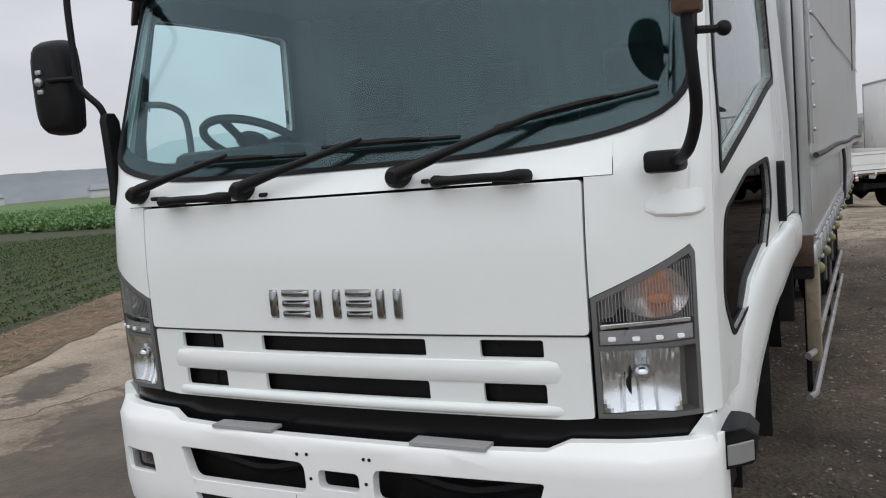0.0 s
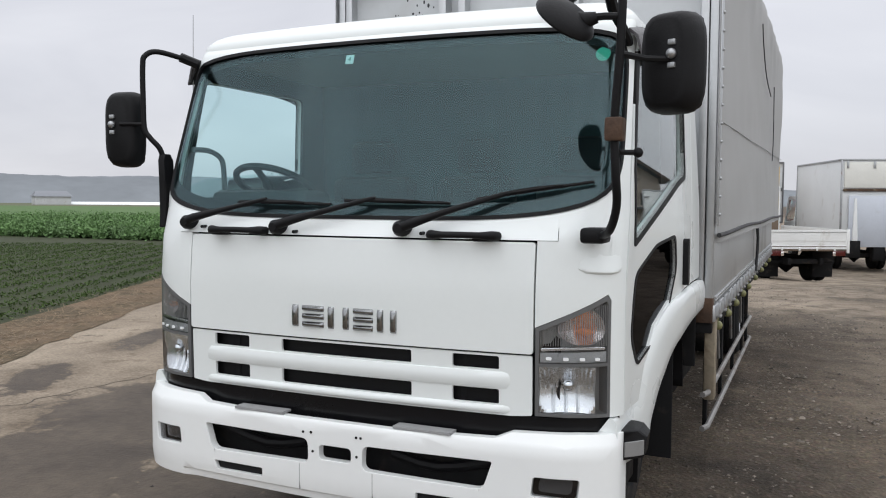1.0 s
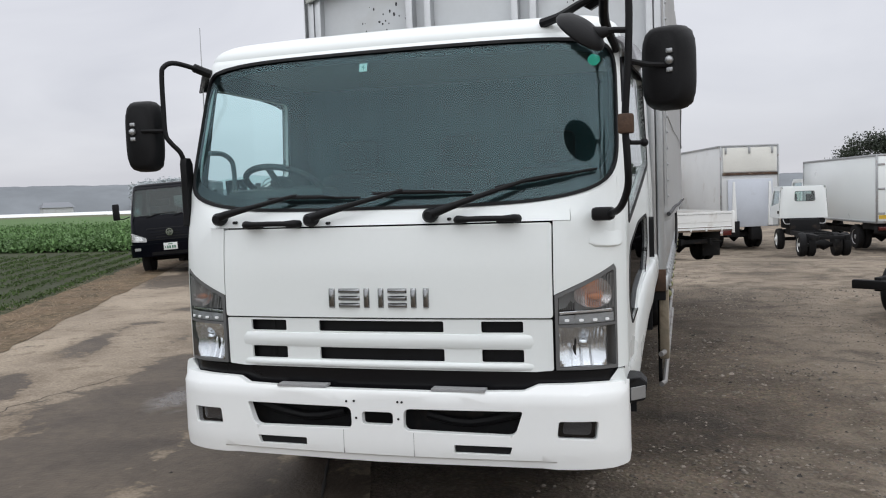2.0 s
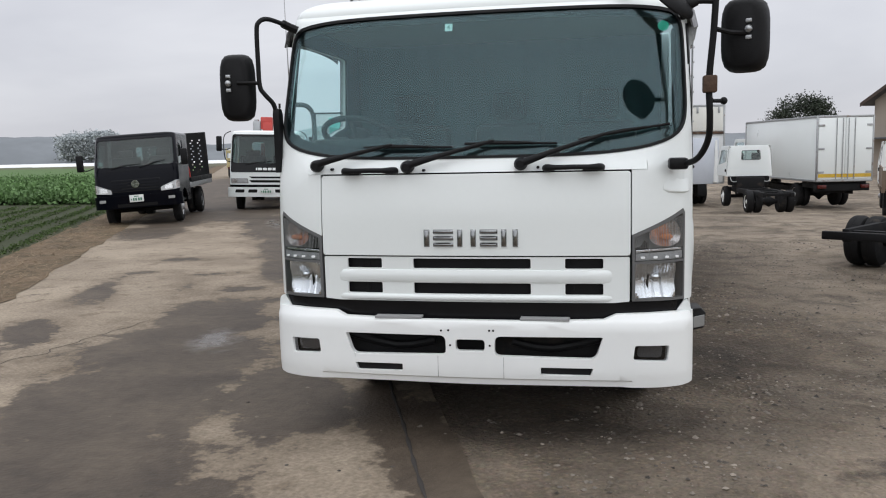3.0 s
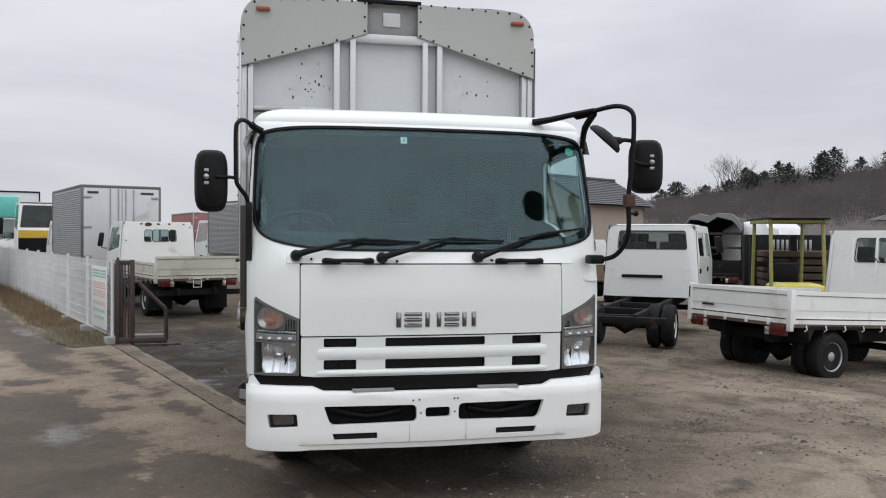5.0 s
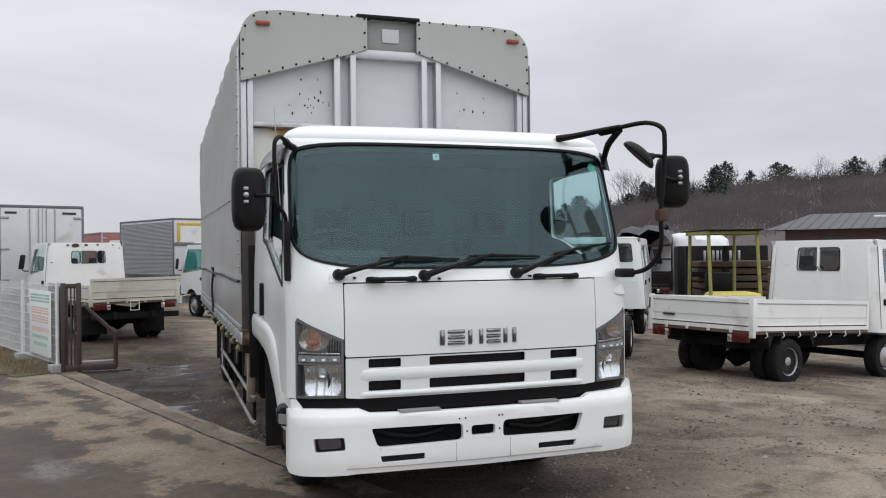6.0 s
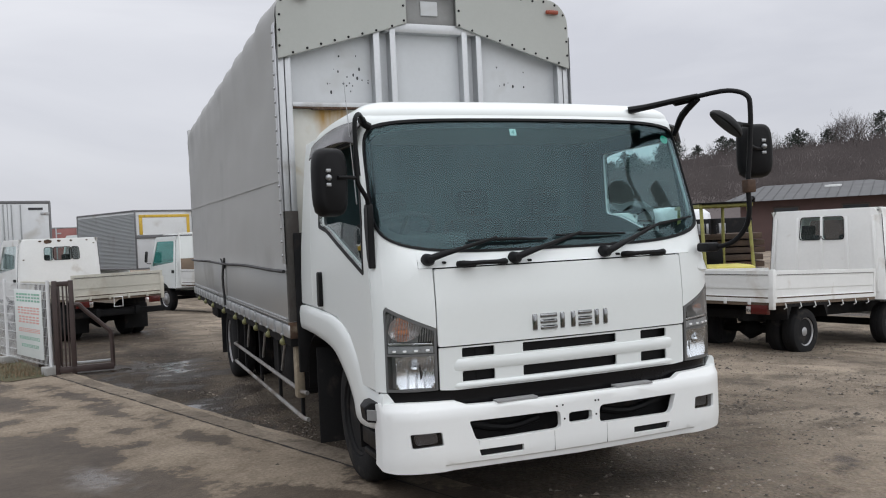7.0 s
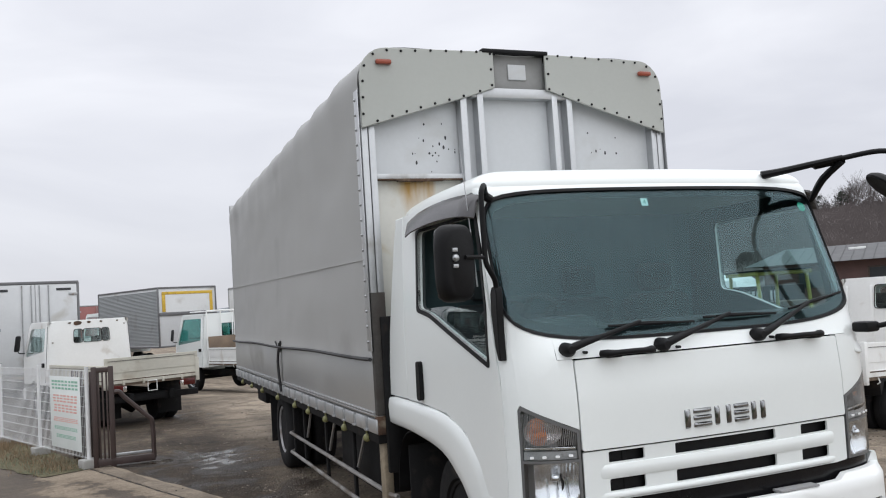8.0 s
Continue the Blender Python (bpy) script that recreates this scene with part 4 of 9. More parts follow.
loft(bm, [[Vector((x, y + dy, z)) for x, dy in ((-1.055, -w), (-1.09, -w), (-1.09, w), (-1.055, w))] for y, z, w in ((0.135, 1.40, 0.012), (0.15, 1.46, 0.022), (0.16, 1.62, 0.035), (0.155, 1.71, 0.034), (0.15, 1.74, 0.02))])
part("mirror_bracket", bm, BLACKP, truck, "black mirror bracket", 0.005)
bm = bmesh.new()
tube(bm, [(-1.0, 0.31, 2.17), (-1.035, 0.295, 2.185), (-1.06, 0.25, 2.20)], 0.022, 8)
part("mirror_bracket", bm, BLACKP, truck, "black mirror bracket")
bm = bmesh.new()
tube(bm, [(0.985, 0.02, 1.412), (1.03, -0.045, 1.413), (1.08, -0.13, 1.44), (1.115, -0.20, 1.52), (1.118, -0.235, 1.62), (1.112, -0.24, 1.78), (1.128, -0.25, 2.0), (1.135, -0.255, 2.2), (1.125, -0.24, 2.29), (1.08, -0.13, 2.335), (1.011, 0.05, 2.330)], 0.0145, 10, 5)
tube(bm, [(1.125, -0.25, 2.0), (1.20, -0.21, 1.985), (1.27, -0.19, 1.982)], 0.011, 8)
tube(bm, [(1.128, -0.25, 2.115), (1.08, -0.255, 2.118), (1.035, -0.262, 2.116)], 0.012, 8)
tube(bm, [(1.055, -0.258, 2.116), (1.02, -0.265, 2.106), (0.99, -0.270, 2.118)], [0.018, 0.028, 0.020], 10)
tube(bm, [(1.112, -0.24, 1.71), (1.13, -0.225, 1.69), (1.17, -0.20, 1.69)], 0.009, 8)
bmesh.ops.create_uvsphere(bm, u_segments=10, v_segments=8, radius=0.017, matrix=Matrix.Translation((1.18, -0.195, 1.69)))
part("mirror_arm", bm, BLACKP, truck, "black tubular mirror arm")
bm = boxed(((0.955, -0.06, 1.385), (1.045, 0.05, 1.44)), bevel=0.014)
part("mirror_bracket", bm, BLACKP, truck, "black mirror bracket")
part("mirror_joint", boxed(((1.085, -0.27, 1.725), (1.145, -0.215, 1.80)), bevel=0.008), RUST, truck, "rusty red-brown joint on the mirror arm")
bm = bmesh.new()
tube(bm, [(0.71, 0.345, 2.285), (0.80, 0.28, 2.297), (0.90, 0.16, 2.315), (1.012, 0.05, 2.335)], [0.024, 0.020, 0.018, 0.014], 8, 3)
loft(bm, [[vec(p) for p in ((0.90, 0.17, 2.318), (1.02, 0.045, 2.345), (1.03, 0.05, 2.305), (0.945, 0.17, 2.29))], [vec(p) for p in ((0.905, 0.19, 2.318), (1.025, 0.065, 2.345), (1.035, 0.07, 2.305), (0.95, 0.19, 2.29))]])
part("mirror_bracket", bm, BLACKP, truck, "black mirror bracket on the roof")
bm = bmesh.new()
tube(bm, [(1.015, 0.06, 2.315), (1.005, 0.19, 2.24), (1.035, 0.30, 2.16), (1.04, 0.33, 2.13)], [0.02, 0.022, 0.018, 0.014], 8, 3)
part("mirror_bracket", bm, BLACKP, truck, "black mirror bracket on the roof")
bm = bmesh.new()
rot = Matrix.Translation((0.955, -0.262, 2.124)) @ Matrix.Rotation(-0.5, 4, "Z") @ Matrix.Rotation(0.75, 4, "Y")
rows = []
for z, r in ((0.040, 0.015), (0.037, 0.045), (0.025, 0.082), (0.006, 0.104), (-0.010, 0.109), (-0.018, 0.104)):
    rows.append([rot @ Vector((r * math.cos(a) * 1.04, r * math.sin(a) * 0.92, z)) for a in np.linspace(0, 2 * math.pi, 29)[:-1]])
loft(bm, rows)
dome = part("convex_mirror", bm, BLACKP, truck, "round convex front mirror, dark grey back")
bm = bmesh.new()
tube(bm, [(-1.075, 0.36, 1.75), (-1.085, 0.365, 1.95), (-1.106, 0.397, 2.43)], [0.004, 0.003, 0.0018], 6)
part("antenna", bm, STEEL, truck, "thin radio aerial")
# the white ledge under the arm
bm = bmesh.new()
loft(bm, [[cab(0.004)(u, z, 0), cab(-o)(u, z + 0.010, 0), cab(-o * 0.9)(u, z + 0.020, 0), cab(0.004)(u, z + 0.085, 0)] for u, z, o in ((0.925, 1.280, 0.001), (0.95, 1.270, 0.009), (1.0, 1.266, 0.016), (1.05, 1.265, 0.016), (1.08, 1.268, 0.010), (1.11, 1.274, 0.001))])
part("mirror_ledge", bm, WHITE, truck, "white moulded ledge", 0.004)

# Inside the cab.
part("dashboard", plate(rounded([(0.10, 1.02), (0.10, 1.40), (0.30, 1.50), (0.52, 1.53), (0.58, 1.36), (0.50, 1.02)], 0.04), [], lambda a, b, d: Vector((-0.98 + d, a, b)), 1.96), CABIN, truck, "dark grey dashboard")
part("instrument_hood", boxed(((-0.97, 0.34, 1.42), (-0.42, 0.56, 1.575)), bevel=0.035), CABIN, truck)
bm = bmesh.new()
rot = Matrix.Translation((-0.757, 0.58, 1.60)) @ Matrix.Rotation(radians(-27), 4, "X")
ring = [rot @ Vector((0.198 * math.cos(a), 0.198 * math.sin(a), 0)) for a in np.linspace(0, 2 * math.pi, 41)]
tube(bm, ring, 0.017, 8)
for a in (0.3, math.pi - 0.3, -math.pi / 2):
    tube(bm, [rot @ Vector((0, 0, -0.03)), rot @ Vector((0.19 * math.cos(a), 0.19 * math.sin(a), 0))], 0.016, 8)
bmesh.ops.create_uvsphere(bm, u_segments=14, v_segments=8, radius=0.07, matrix=rot @ Matrix.Diagonal((1, 1, 0.5, 1)))
part("steering_wheel", bm, CABIN, truck, "dark steering wheel")
bm = bmesh.new()
tube(bm, [(-1.0, 0.26, 1.765), (-0.99, 0.36, 1.765), (-0.985, 0.44, 1.735), (-0.985, 0.465, 1.68), (-0.99, 0.475, 1.56)], 0.013, 8, 4)
part("pillar_grab_bar", bm, CABGREY, truck, "grey grab bar on the pillar")
for x0, x1 in ((-0.85, -0.33), (-0.2, 0.28), (0.36, 0.86)):
    seat = part("cab_seat", boxed(((x0, 0.75, 1.05), (x1, 1.3, 1.2)), bevel=0.04), SEAT, truck, "grey cloth seat")
    part("seat_back", boxed(((x0 + 0.02, 1.22, 1.15), (x1 - 0.02, 1.36, 1.66)), bevel=0.05), SEAT, seat)
    part("head_rest", boxed(((x0 + 0.13, 1.25, 1.68), (x1 - 0.13, 1.34, 1.86)), bevel=0.035), SEAT, seat)
bm = bmesh.new()
for x0, x1 in ((-0.99, 0.99),):
    xs = np.linspace(x0, x1, 90)
    rows = []
    for z in (1.0, 1.5, 1.9, 2.19):
        rows.append([Vector((x, 1.45 - 0.06 * (z - 1.0) + 0.010 * math.sin(x * 23) + 0.004 * math.sin(x * 51 + z), z)) for x in xs])
    loft(bm, rows, False, False)
part("sleeper_curtain", bm, CURTAIN, truck, "drawn grey sleeper curtain")
part("headlining", boxed(((-0.98, 0.42, 2.19), (0.98, 1.5, 2.21)), bevel=0.004), CABGREY, truck)
bm = bmesh.new()
sheet(bm, [(0.946 + 0.028 * math.cos(a), 2.098 + 0.028 * math.sin(a)) for a in np.linspace(0, 2 * math.pi, 21)[:-1]], [], cab(0.014), 0.002)
part("disc_sticker", bm, STICKG, truck, "round green inspection sticker")
sq = part("square_sticker", plate(rect(-0.167, 2.116, -0.127, 2.156), [], cab(0.0145), 0.002), STICKW, truck, "small pale square inspection sticker")
text = bpy.data.curves.new("sticker_digit", "FONT")
text.body, text.size, text.extrude = "4", 0.032, 0.0004
text.align_x, text.align_y = "CENTER", "CENTER"
dig = new("sticker_digit", text)
dig.data.materials.append(PRINTG)
dig.parent = sq
dig.matrix_world = Matrix.Translation(cab(0.0135)(-0.147, 2.136, 0)) @ Matrix.Rotation(radians(90 - 20), 4, "X")

# The frame, axles and wheels.
bm = boxed(*[((s * 0.42 - 0.04, 0.35, 0.50), (s * 0.42 + 0.04, 8.5, 0.74)) for s in (-1, 1)], bevel=0.008)
for y in (1.0, 2.4, 3.6, 4.8, 5.9, 7.2, 8.3):
    block(bm, (-0.42, y - 0.05, 0.55), (0.42, y + 0.05, 0.70), 0.01)
part("chassis_frame", bm, DARK, truck, "dark steel chassis frame")
for x in (-0.955, 0.955):
    add_wheel(truck, x * 0.975, 1.12, 0.42, 0.24, DARK, RUBBER)
for x in (-1.06, 1.06):
    add_wheel(truck, x, 5.98, 0.42, 0.24, RIM)
    add_wheel(truck, x - math.copysign(0.28, x), 5.98, 0.42, 0.24, RIM)
bm = bmesh.new()
tube(bm, [(-0.8, 1.12, 0.42), (0.8, 1.12, 0.42)], 0.06, 12)
part("axle", bm, DARK, truck)
bm = bmesh.new()
tube(bm, [(-0.8, 5.98, 0.42), (0.8, 5.98, 0.42)], 0.09, 12)
bmesh.ops.create_uvsphere(bm, u_segments=16, v_segments=10, radius=0.24, matrix=Matrix.Translation((0, 5.98, 0.44)))
tube(bm, [(0, 1.4, 0.6), (0, 5.9, 0.46)], 0.05, 10)
eng = boxed(((-0.3, 0.4, 0.45), (0.3, 1.7, 0.95)), bevel=0.05)
part("axle", bm, DARK, truck, "dark rear axle and drive shaft")
part("engine", eng, DARK, truck, "dark engine block")
part("fuel_tank", boxed(((-0.98, 2.55, 0.32), (-0.52, 3.7, 0.72)), bevel=0.06), DARK, truck, "dark steel fuel tank")
part("battery_box", boxed(((0.55, 2.3, 0.35), (0.95, 3.1, 0.72)), bevel=0.03), DARK, truck)

# The body: front wall.
XL, XR, YB, YE = -1.168, 1.204, 1.90, 8.72
body_floor = part("body_floor", boxed(((XL, YB, 0.80), (XR, YE, 0.95)), bevel=0.01), DARK, truck, "dark underside of the body")
part("front_panel", plate(rounded([(XL + 0.02, 0.95), (XR - 0.02, 0.95), (XR - 0.02, 3.38), (XL + 0.02, 3.38)], [0, 0, 0.27, 0.27]), [], on_y(YB + 0.062), 0.028), PANEL, truck, "light grey front wall with dirt specks")
part("front_panel_lower", boxed(((XL + 0.10, YB + 0.054, 0.95), (-0.45, YB + 0.066, 2.53))), RUSTY, truck, "cream panel with orange rust streaks")
for a, b in ((XL, XL + 0.045), (XL + 0.05, XL + 0.095), (XR - 0.045, XR), (XR - 0.095, XR - 0.05)):
    part("corner_post", boxed(((a, YB - 0.012, 0.92), (b, YB + 0.066, 3.0)), bevel=0.006), ALU, truck, "aluminium corner post")
for a, b, high in ((XL - 0.003, XL + 0.098, 0.98), (XR - 0.098, XR + 0.003, 1.00)):
    part("rusty_post_foot", boxed(((a, YB - 0.016, 0.86), (b, YB + 0.06, high)), bevel=0.006), RUST, truck, "rusty foot of the corner post")
part("dirty_post_sleeve", boxed(((XL - 0.002, YB - 0.0145, 0.982), (XL + 0.097, YB + 0.06, 1.78)), bevel=0.006), GRIME, truck, "grimy grey lower corner post")
for a, b in ((-0.452, -0.402), (-0.322, -0.275), (0.265, 0.312), (0.385, 0.432)):
    part("front_post", boxed(((a, YB - 0.028, 0.95), (b, YB + 0.066, 3.12)), bevel=0.006), ALU, truck)
part("front_rail", boxed(((-0.36, YB - 0.022, 3.095), (0.40, YB + 0.066, 3.165)), bevel=0.006), ALU, truck)
part("front_rail", boxed(((XL + 0.095, YB - 0.004, 2.525), (-0.452, YB + 0.066, 2.562)), bevel=0.005), ALU, truck, "aluminium cross rail")
for a, b, h in ((-1.07, -0.93, 0.010), (-0.93, -0.74, 0.018), (-0.74, -0.60, 0.014), (-0.60, -0.46, 0.009)):
    part("rail_rust", boxed(((a, YB - 0.006, 2.527 - h), (b, YB + 0.03, 2.530)), bevel=0.003), RUST, truck, "flaking rust along the rail")
part("top_recess", boxed(((-0.20, YB + 0.012, 3.165), (0.235, YB + 0.03, 3.415)), bevel=0.004), RECESS, truck, "grey recessed centre panel")
part("recess_plate", boxed(((-0.055, YB - 0.002, 3.235), (0.085, YB + 0.012, 3.345)), bevel=0.004), PANEL, truck)
arc_l = [(XL + 0.2 - 0.2 * math.cos(a), 3.205 + 0.205 * math.sin(a)) for a in np.linspace(0, math.pi / 2, 8)]
arc_r = [(XR - 0.2 + 0.2 * math.cos(a), 3.205 + 0.205 * math.sin(a)) for a in np.linspace(0, math.pi / 2, 8)]
for poly in ([(XL, 2.86), *arc_l, (-0.186, 3.418), (-0.186, 3.162), (-0.36, 3.102)], [(XR, 2.86), *arc_r, (0.222, 3.418), (0.222, 3.16), (0.41, 3.098)]):
    g = part("gusset_panel", plate(poly, [], on_y(YB - 0.042), 0.02), GUSSET, truck, "grey-green sheet-metal wing gusset", 0.004)
    loop = [vec((x, z, 0)) for x, z in poly]
    stud_me = None
    walkd = 0.0
    mid = sum((v for v in loop), Vector()) / len(loop)
    for i in range(len(loop)):
        a, b = loop[i - 1], loop[i]
        L = (b - a).length
        d = (0.115 - walkd % 0.115) if walkd else 0.05
        while d < L:
            p = a.lerp(b, d / L)
            p = p + (mid - p).normalized() * 0.022
            if stud_me is None:
                sb = bmesh.new()
                lathe(sb, [(0, 0.009), (0.005, 0.009), (0.009, 0.004)], 8, Matrix.Rotation(-math.pi / 2, 4, "Z"))
                st = part("stud", sb, DARK, g)
                stud_me = st.data
            else:
                st = new("stud", stud_me)
                st.parent = g
            st.location = (p.x, YB - 0.042, p.y)
            d += 0.115
        walkd += L
for x in (-1.0, 1.055):
    part("marker_lamp", boxed(((x - 0.055, YB - 0.075, 3.288), (x + 0.055, YB - 0.042, 3.322)), bevel=0.012), DULLLENS, truck, "dull red-brown marker lamp")
part("top_flap", boxed(((-0.27, YB - 0.05, 3.41), (0.25, YB + 0.3, 3.44)), bevel=0.008), BLACKP, truck)
rng = random.Random(5)
for k in range(34):
    cx, cz3 = (rng.gauss(-0.66, 0.09), rng.gauss(2.74, 0.08)) if k < 24 else (rng.gauss(0.72, 0.1), rng.gauss(2.70, 0.09))
    if not (-1.0 < cx < -0.47 or 0.46 < cx < 1.05) or not 2.58 < cz3 < 2.98:
        continue
    r = rng.uniform(0.003, 0.009)
    speck = bmesh.new()
    lathe(speck, [(0, r), (0.002, r * 0.9)], 7, Matrix.Translation((cx, YB + 0.0625, cz3)) @ Matrix.Rotation(-math.pi / 2, 4, "Z") @ Matrix.Diagonal((1, 1, rng.uniform(1, 2.2), 1)))
    part("tar_speck", speck, PRINT, truck)

# The tarpaulin wings: each hangs over the roof hoops, bulging between them.
def tarp_section(s, y, q):
    """q runs from the hem (0) over the shoulder to the ridge (1)."""
    xs = XL - 0.012 if s < 0 else XR + 0.012
    hem, shoulder, rad = (1.345 if s < 0 else 1.305), 3.17, 0.24
    l1, l2, l3 = shoulder - hem, rad * math.pi / 2, abs(xs) - rad
    d = q * (l1 + l2 + l3)
    if d < l1:
        return Vector((xs, y, hem + d)), Vector((s, 0, 0))
    if d < l1 + l2:
        a = (d - l1) / rad
        return Vector((xs - s * rad * (1 - math.cos(a)), y, shoulder + rad * math.sin(a))), Vector((s * math.cos(a), 0, math.sin(a)))
    return Vector((xs - s * rad - s * (d - l1 - l2), y, shoulder + rad)), Vector((0, 0, 1))


for s in (-1, 1):
    bm = bmesh.new()
    ys = list(np.linspace(YB - 0.01, YE, 84))
    qs = [0.0, 0.004, 0.015] + list(np.linspace(0.04, 0.58, 26)) + list(np.linspace(0.6, 0.74, 10)) + [0.8, 0.9, 1.0]
    rows = []
    for y in ys:
        row = []
        for q in qs:
            p, nrm = tarp_section(s, y, q)
            hoop = abs(math.sin((y - YB) * math.pi / 0.68))
            bulge = 0.038 * (1 - hoop) * float(np.interp(q, [0.45, 0.62, 0.75, 1.0], [0.0, 0.45, 1.0, 0.4]))
            edge_in = min(1.0, (y - YB) / 0.25, (YE - y) / 0.25)
            wave = 0.012 * noise.noise(Vector((y * 0.9, q * 7, 3.1 * s))) + 0.005 * noise.noise(Vector((y * 3.1, q * 16, 1.7 * s)))
            sag = 0.018 * math.sin(q * 9 + y * 0.4)
            if s > 0:
                p = p + nrm * 0.08 * (y - YB) / (YE - YB)
            else:
                p.z -= 0.11 * (y - YB) / (YE - YB) * min(1.0, q / 0.5)
            p = p + nrm * (bulge - 0.018 + edge_in * (wave + sag * 0.4) + 0.02 * edge_in)
            if q < 0.01:
                p = p + nrm * 0.006 + Vector((0, 0, 0.012 * noise.noise(Vector((y * 1.3, 0, s)))))
            row.append(p)
        rows.append(row)
    loft(bm, rows, False, False)
    tarp = part("tarpaulin", bm, TARP, truck, "grey vinyl tarpaulin side, slightly wrinkled", 0, 70)
    bm = bmesh.new()
    for z0, slope in ((2.0, 0.012),):
        pts = []
        for y in np.linspace(YB + 0.03, YE - 0.05, 50):
            q = (z0 + slope * (y - YB) - 1.345) / (3.17 - 1.345 + 0.24 * math.pi / 2 + 1.19 - 0.24)
            p, nrm = tarp_section(s, y, q)
            wave = 0.012 * noise.noise(Vector((y * 0.9, q * 7, 3.1 * s)))
            pts.append(p + nrm * (wave * min(1, (y - YB) / 0.25) + 0.007 + (0.08 * (y - YB) / (YE - YB) if s > 0 else 0.0)))
        tube(bm, pts, 0.0035, 5)
    part("tarpaulin_seam", bm, TARP, tarp, "", 0, 60)
    bm = bmesh.new()
    x = XL - 0.026 if s < 0 else XR + 0.026
    tube(bm, [(x + (0.08 * (y - YB) / (YE - YB) if s > 0 else 0.0), y, 1.352 + 0.006 * math.sin(y * 2.1)) for y in np.linspace(YB, YE, 30)], 0.013, 8)
    part("tarpaulin_hem", bm, BLACKTARP, tarp)
    # edge strip with rivets at the front corner
    x = XL - 0.02 if s < 0 else XR + 0.02
    strip = part("edge_strip", boxed(((min(x, x - s * 0.006), YB - 0.03, 1.40), (max(x, x - s * 0.006), YB + 0.06, 3.12)), bevel=0.002), ALU, truck, "riveted aluminium edge strip")
    rivet = None
    for k in range(17):
        if rivet is None:
            sb = bmesh.new()
            bmesh.ops.create_uvsphere(sb, u_segments=8, v_segments=5, radius=0.010)
            rv = part("rivet", sb, STEEL, strip)
            rivet = rv.data
        else:
            rv = new("rivet", rivet)
            rv.parent = strip
        rv.location = (x + s * 0.002, YB + 0.03, 1.46 + 0.1 * k)
    # drop sides, rail, hooks, rollers
    xg = XL - 0.004 if s < 0 else XR + 0.004
    for y0, y1 in ((YB + 0.03, 5.16), (5.24, YE - 0.02)):
        g = part("drop_side", boxed(((min(xg, xg - s * 0.03), y0, 0.965), (max(xg, xg - s * 0.03), y1, 1.40)), bevel=0.006), GATE, truck, "dull grey aluminium drop side")
        for zz in (0.985, 1.0):
            part("drop_side_rib", boxed(((min(xg, xg + s * 0.012), y0 + 0.01, zz - 0.006), (max(xg, xg + s * 0.012), y1 - 0.01, zz + 0.004)), bevel=0.002), ALU, g)
    part("side_rail", boxed(((min(xg + s * 0.012, xg - s * 0.05), YB - 0.01, 0.865), (max(xg + s * 0.012, xg - s * 0.05), YE, 0.958)), bevel=0.01), ALU, truck, "aluminium side rail with hooks")
    hook = None
    for k in range(22):
        y = YB + 0.2 + 0.3 * k
        if hook is None:
            sb = boxed(((-0.008, -0.014, -0.05), (0.012, 0.014, 0.03)), ((0.0, -0.03, -0.06), (0.016, 0.03, -0.045)), bevel=0.003)
            hk = part("rail_hook", sb, STEEL, truck)
            hook = hk.data
        else:
            hk = new("rail_hook", hook)
            hk.parent = truck
        hk.location = (xg + s * 0.012, y, 0.93)
        hk.rotation_euler = (0, 0, 0 if s > 0 else math.pi)
    ball = None
    for y in (2.15, 2.75, 3.35, 4.0, 4.6, 5.5, 6.5, 7.3, 8.1):
        if ball is None:
            sb = bmesh.new()
            bmesh.ops.create_uvsphere(sb, u_segments=12, v_segments=8, radius=0.028)
            tube(sb, [(0, 0, 0.02), (0, 0, 0.09)], 0.007, 6)
            rb = part("tie_ball", sb, YELLOWB, truck, "lime-yellow tie ball under the rail")
            ball = rb.data
        else:
            rb = new("tie_ball", ball)
            rb.parent = truck
        rb.location = (xg + s * 0.002, y, 0.815)
    bm = bmesh.new()
    tube(bm, [(xg + s * 0.012, 5.2, 1.39), (xg + s * 0.035, 5.22, 1.2), (xg + s * 0.025, 5.18, 0.9)], 0.014, 6, 3)
    tube(bm, [(xg + s * 0.012, 5.2, 1.30), (xg + s * 0.03, 5.34, 1.40)], 0.009, 6)
    tube(bm, [(xg + s * 0.012, 5.2, 1.30), (xg + s * 0.03, 5.06, 1.41)], 0.009, 6)
    part("tie_strap", bm, BLACKTARP, truck, "dark tie-down strap")
    for z in (0.47, 0.28):
        bm = bmesh.new()
        w = 1.19 if s > 0 else 1.10
        tube(bm, [(s * (w - 0.02), 1.83, z), (s * w, 1.9, z), (s * w, 5.28, z), (s * (w - 0.05), 5.36, z)], 0.016, 8)
        part("side_guard_rail", bm, RAILM, truck, "bare steel side guard tube")
    for y in (2.05, 2.9, 3.8, 4.7, 5.2):
        part("guard_stay", boxed(((s * (w - 0.03) - 0.012, y - 0.025, 0.25), (s * (w - 0.03) + 0.012, y + 0.025, 0.84)), bevel=0.004), DARK, truck)
    for y in (2.5, 3.4, 4.3):
        bm = bmesh.new()
        tube(bm, [(s * (w - 0.02), y, 0.83), (s * (w - 0.04), y + 0.35, 0.50)], 0.012, 6)
        part("guard_brace", bm, STEEL, truck)
    part("front_outrigger", boxed(((min(s * (w - 0.03), s * (w + 0.03)), 1.93, 0.42), (max(s * (w - 0.03), s * (w + 0.03)), 2.03, 0.90)), bevel=0.01), FLAKE, truck, "rusty body bracket with flaking cream paint")
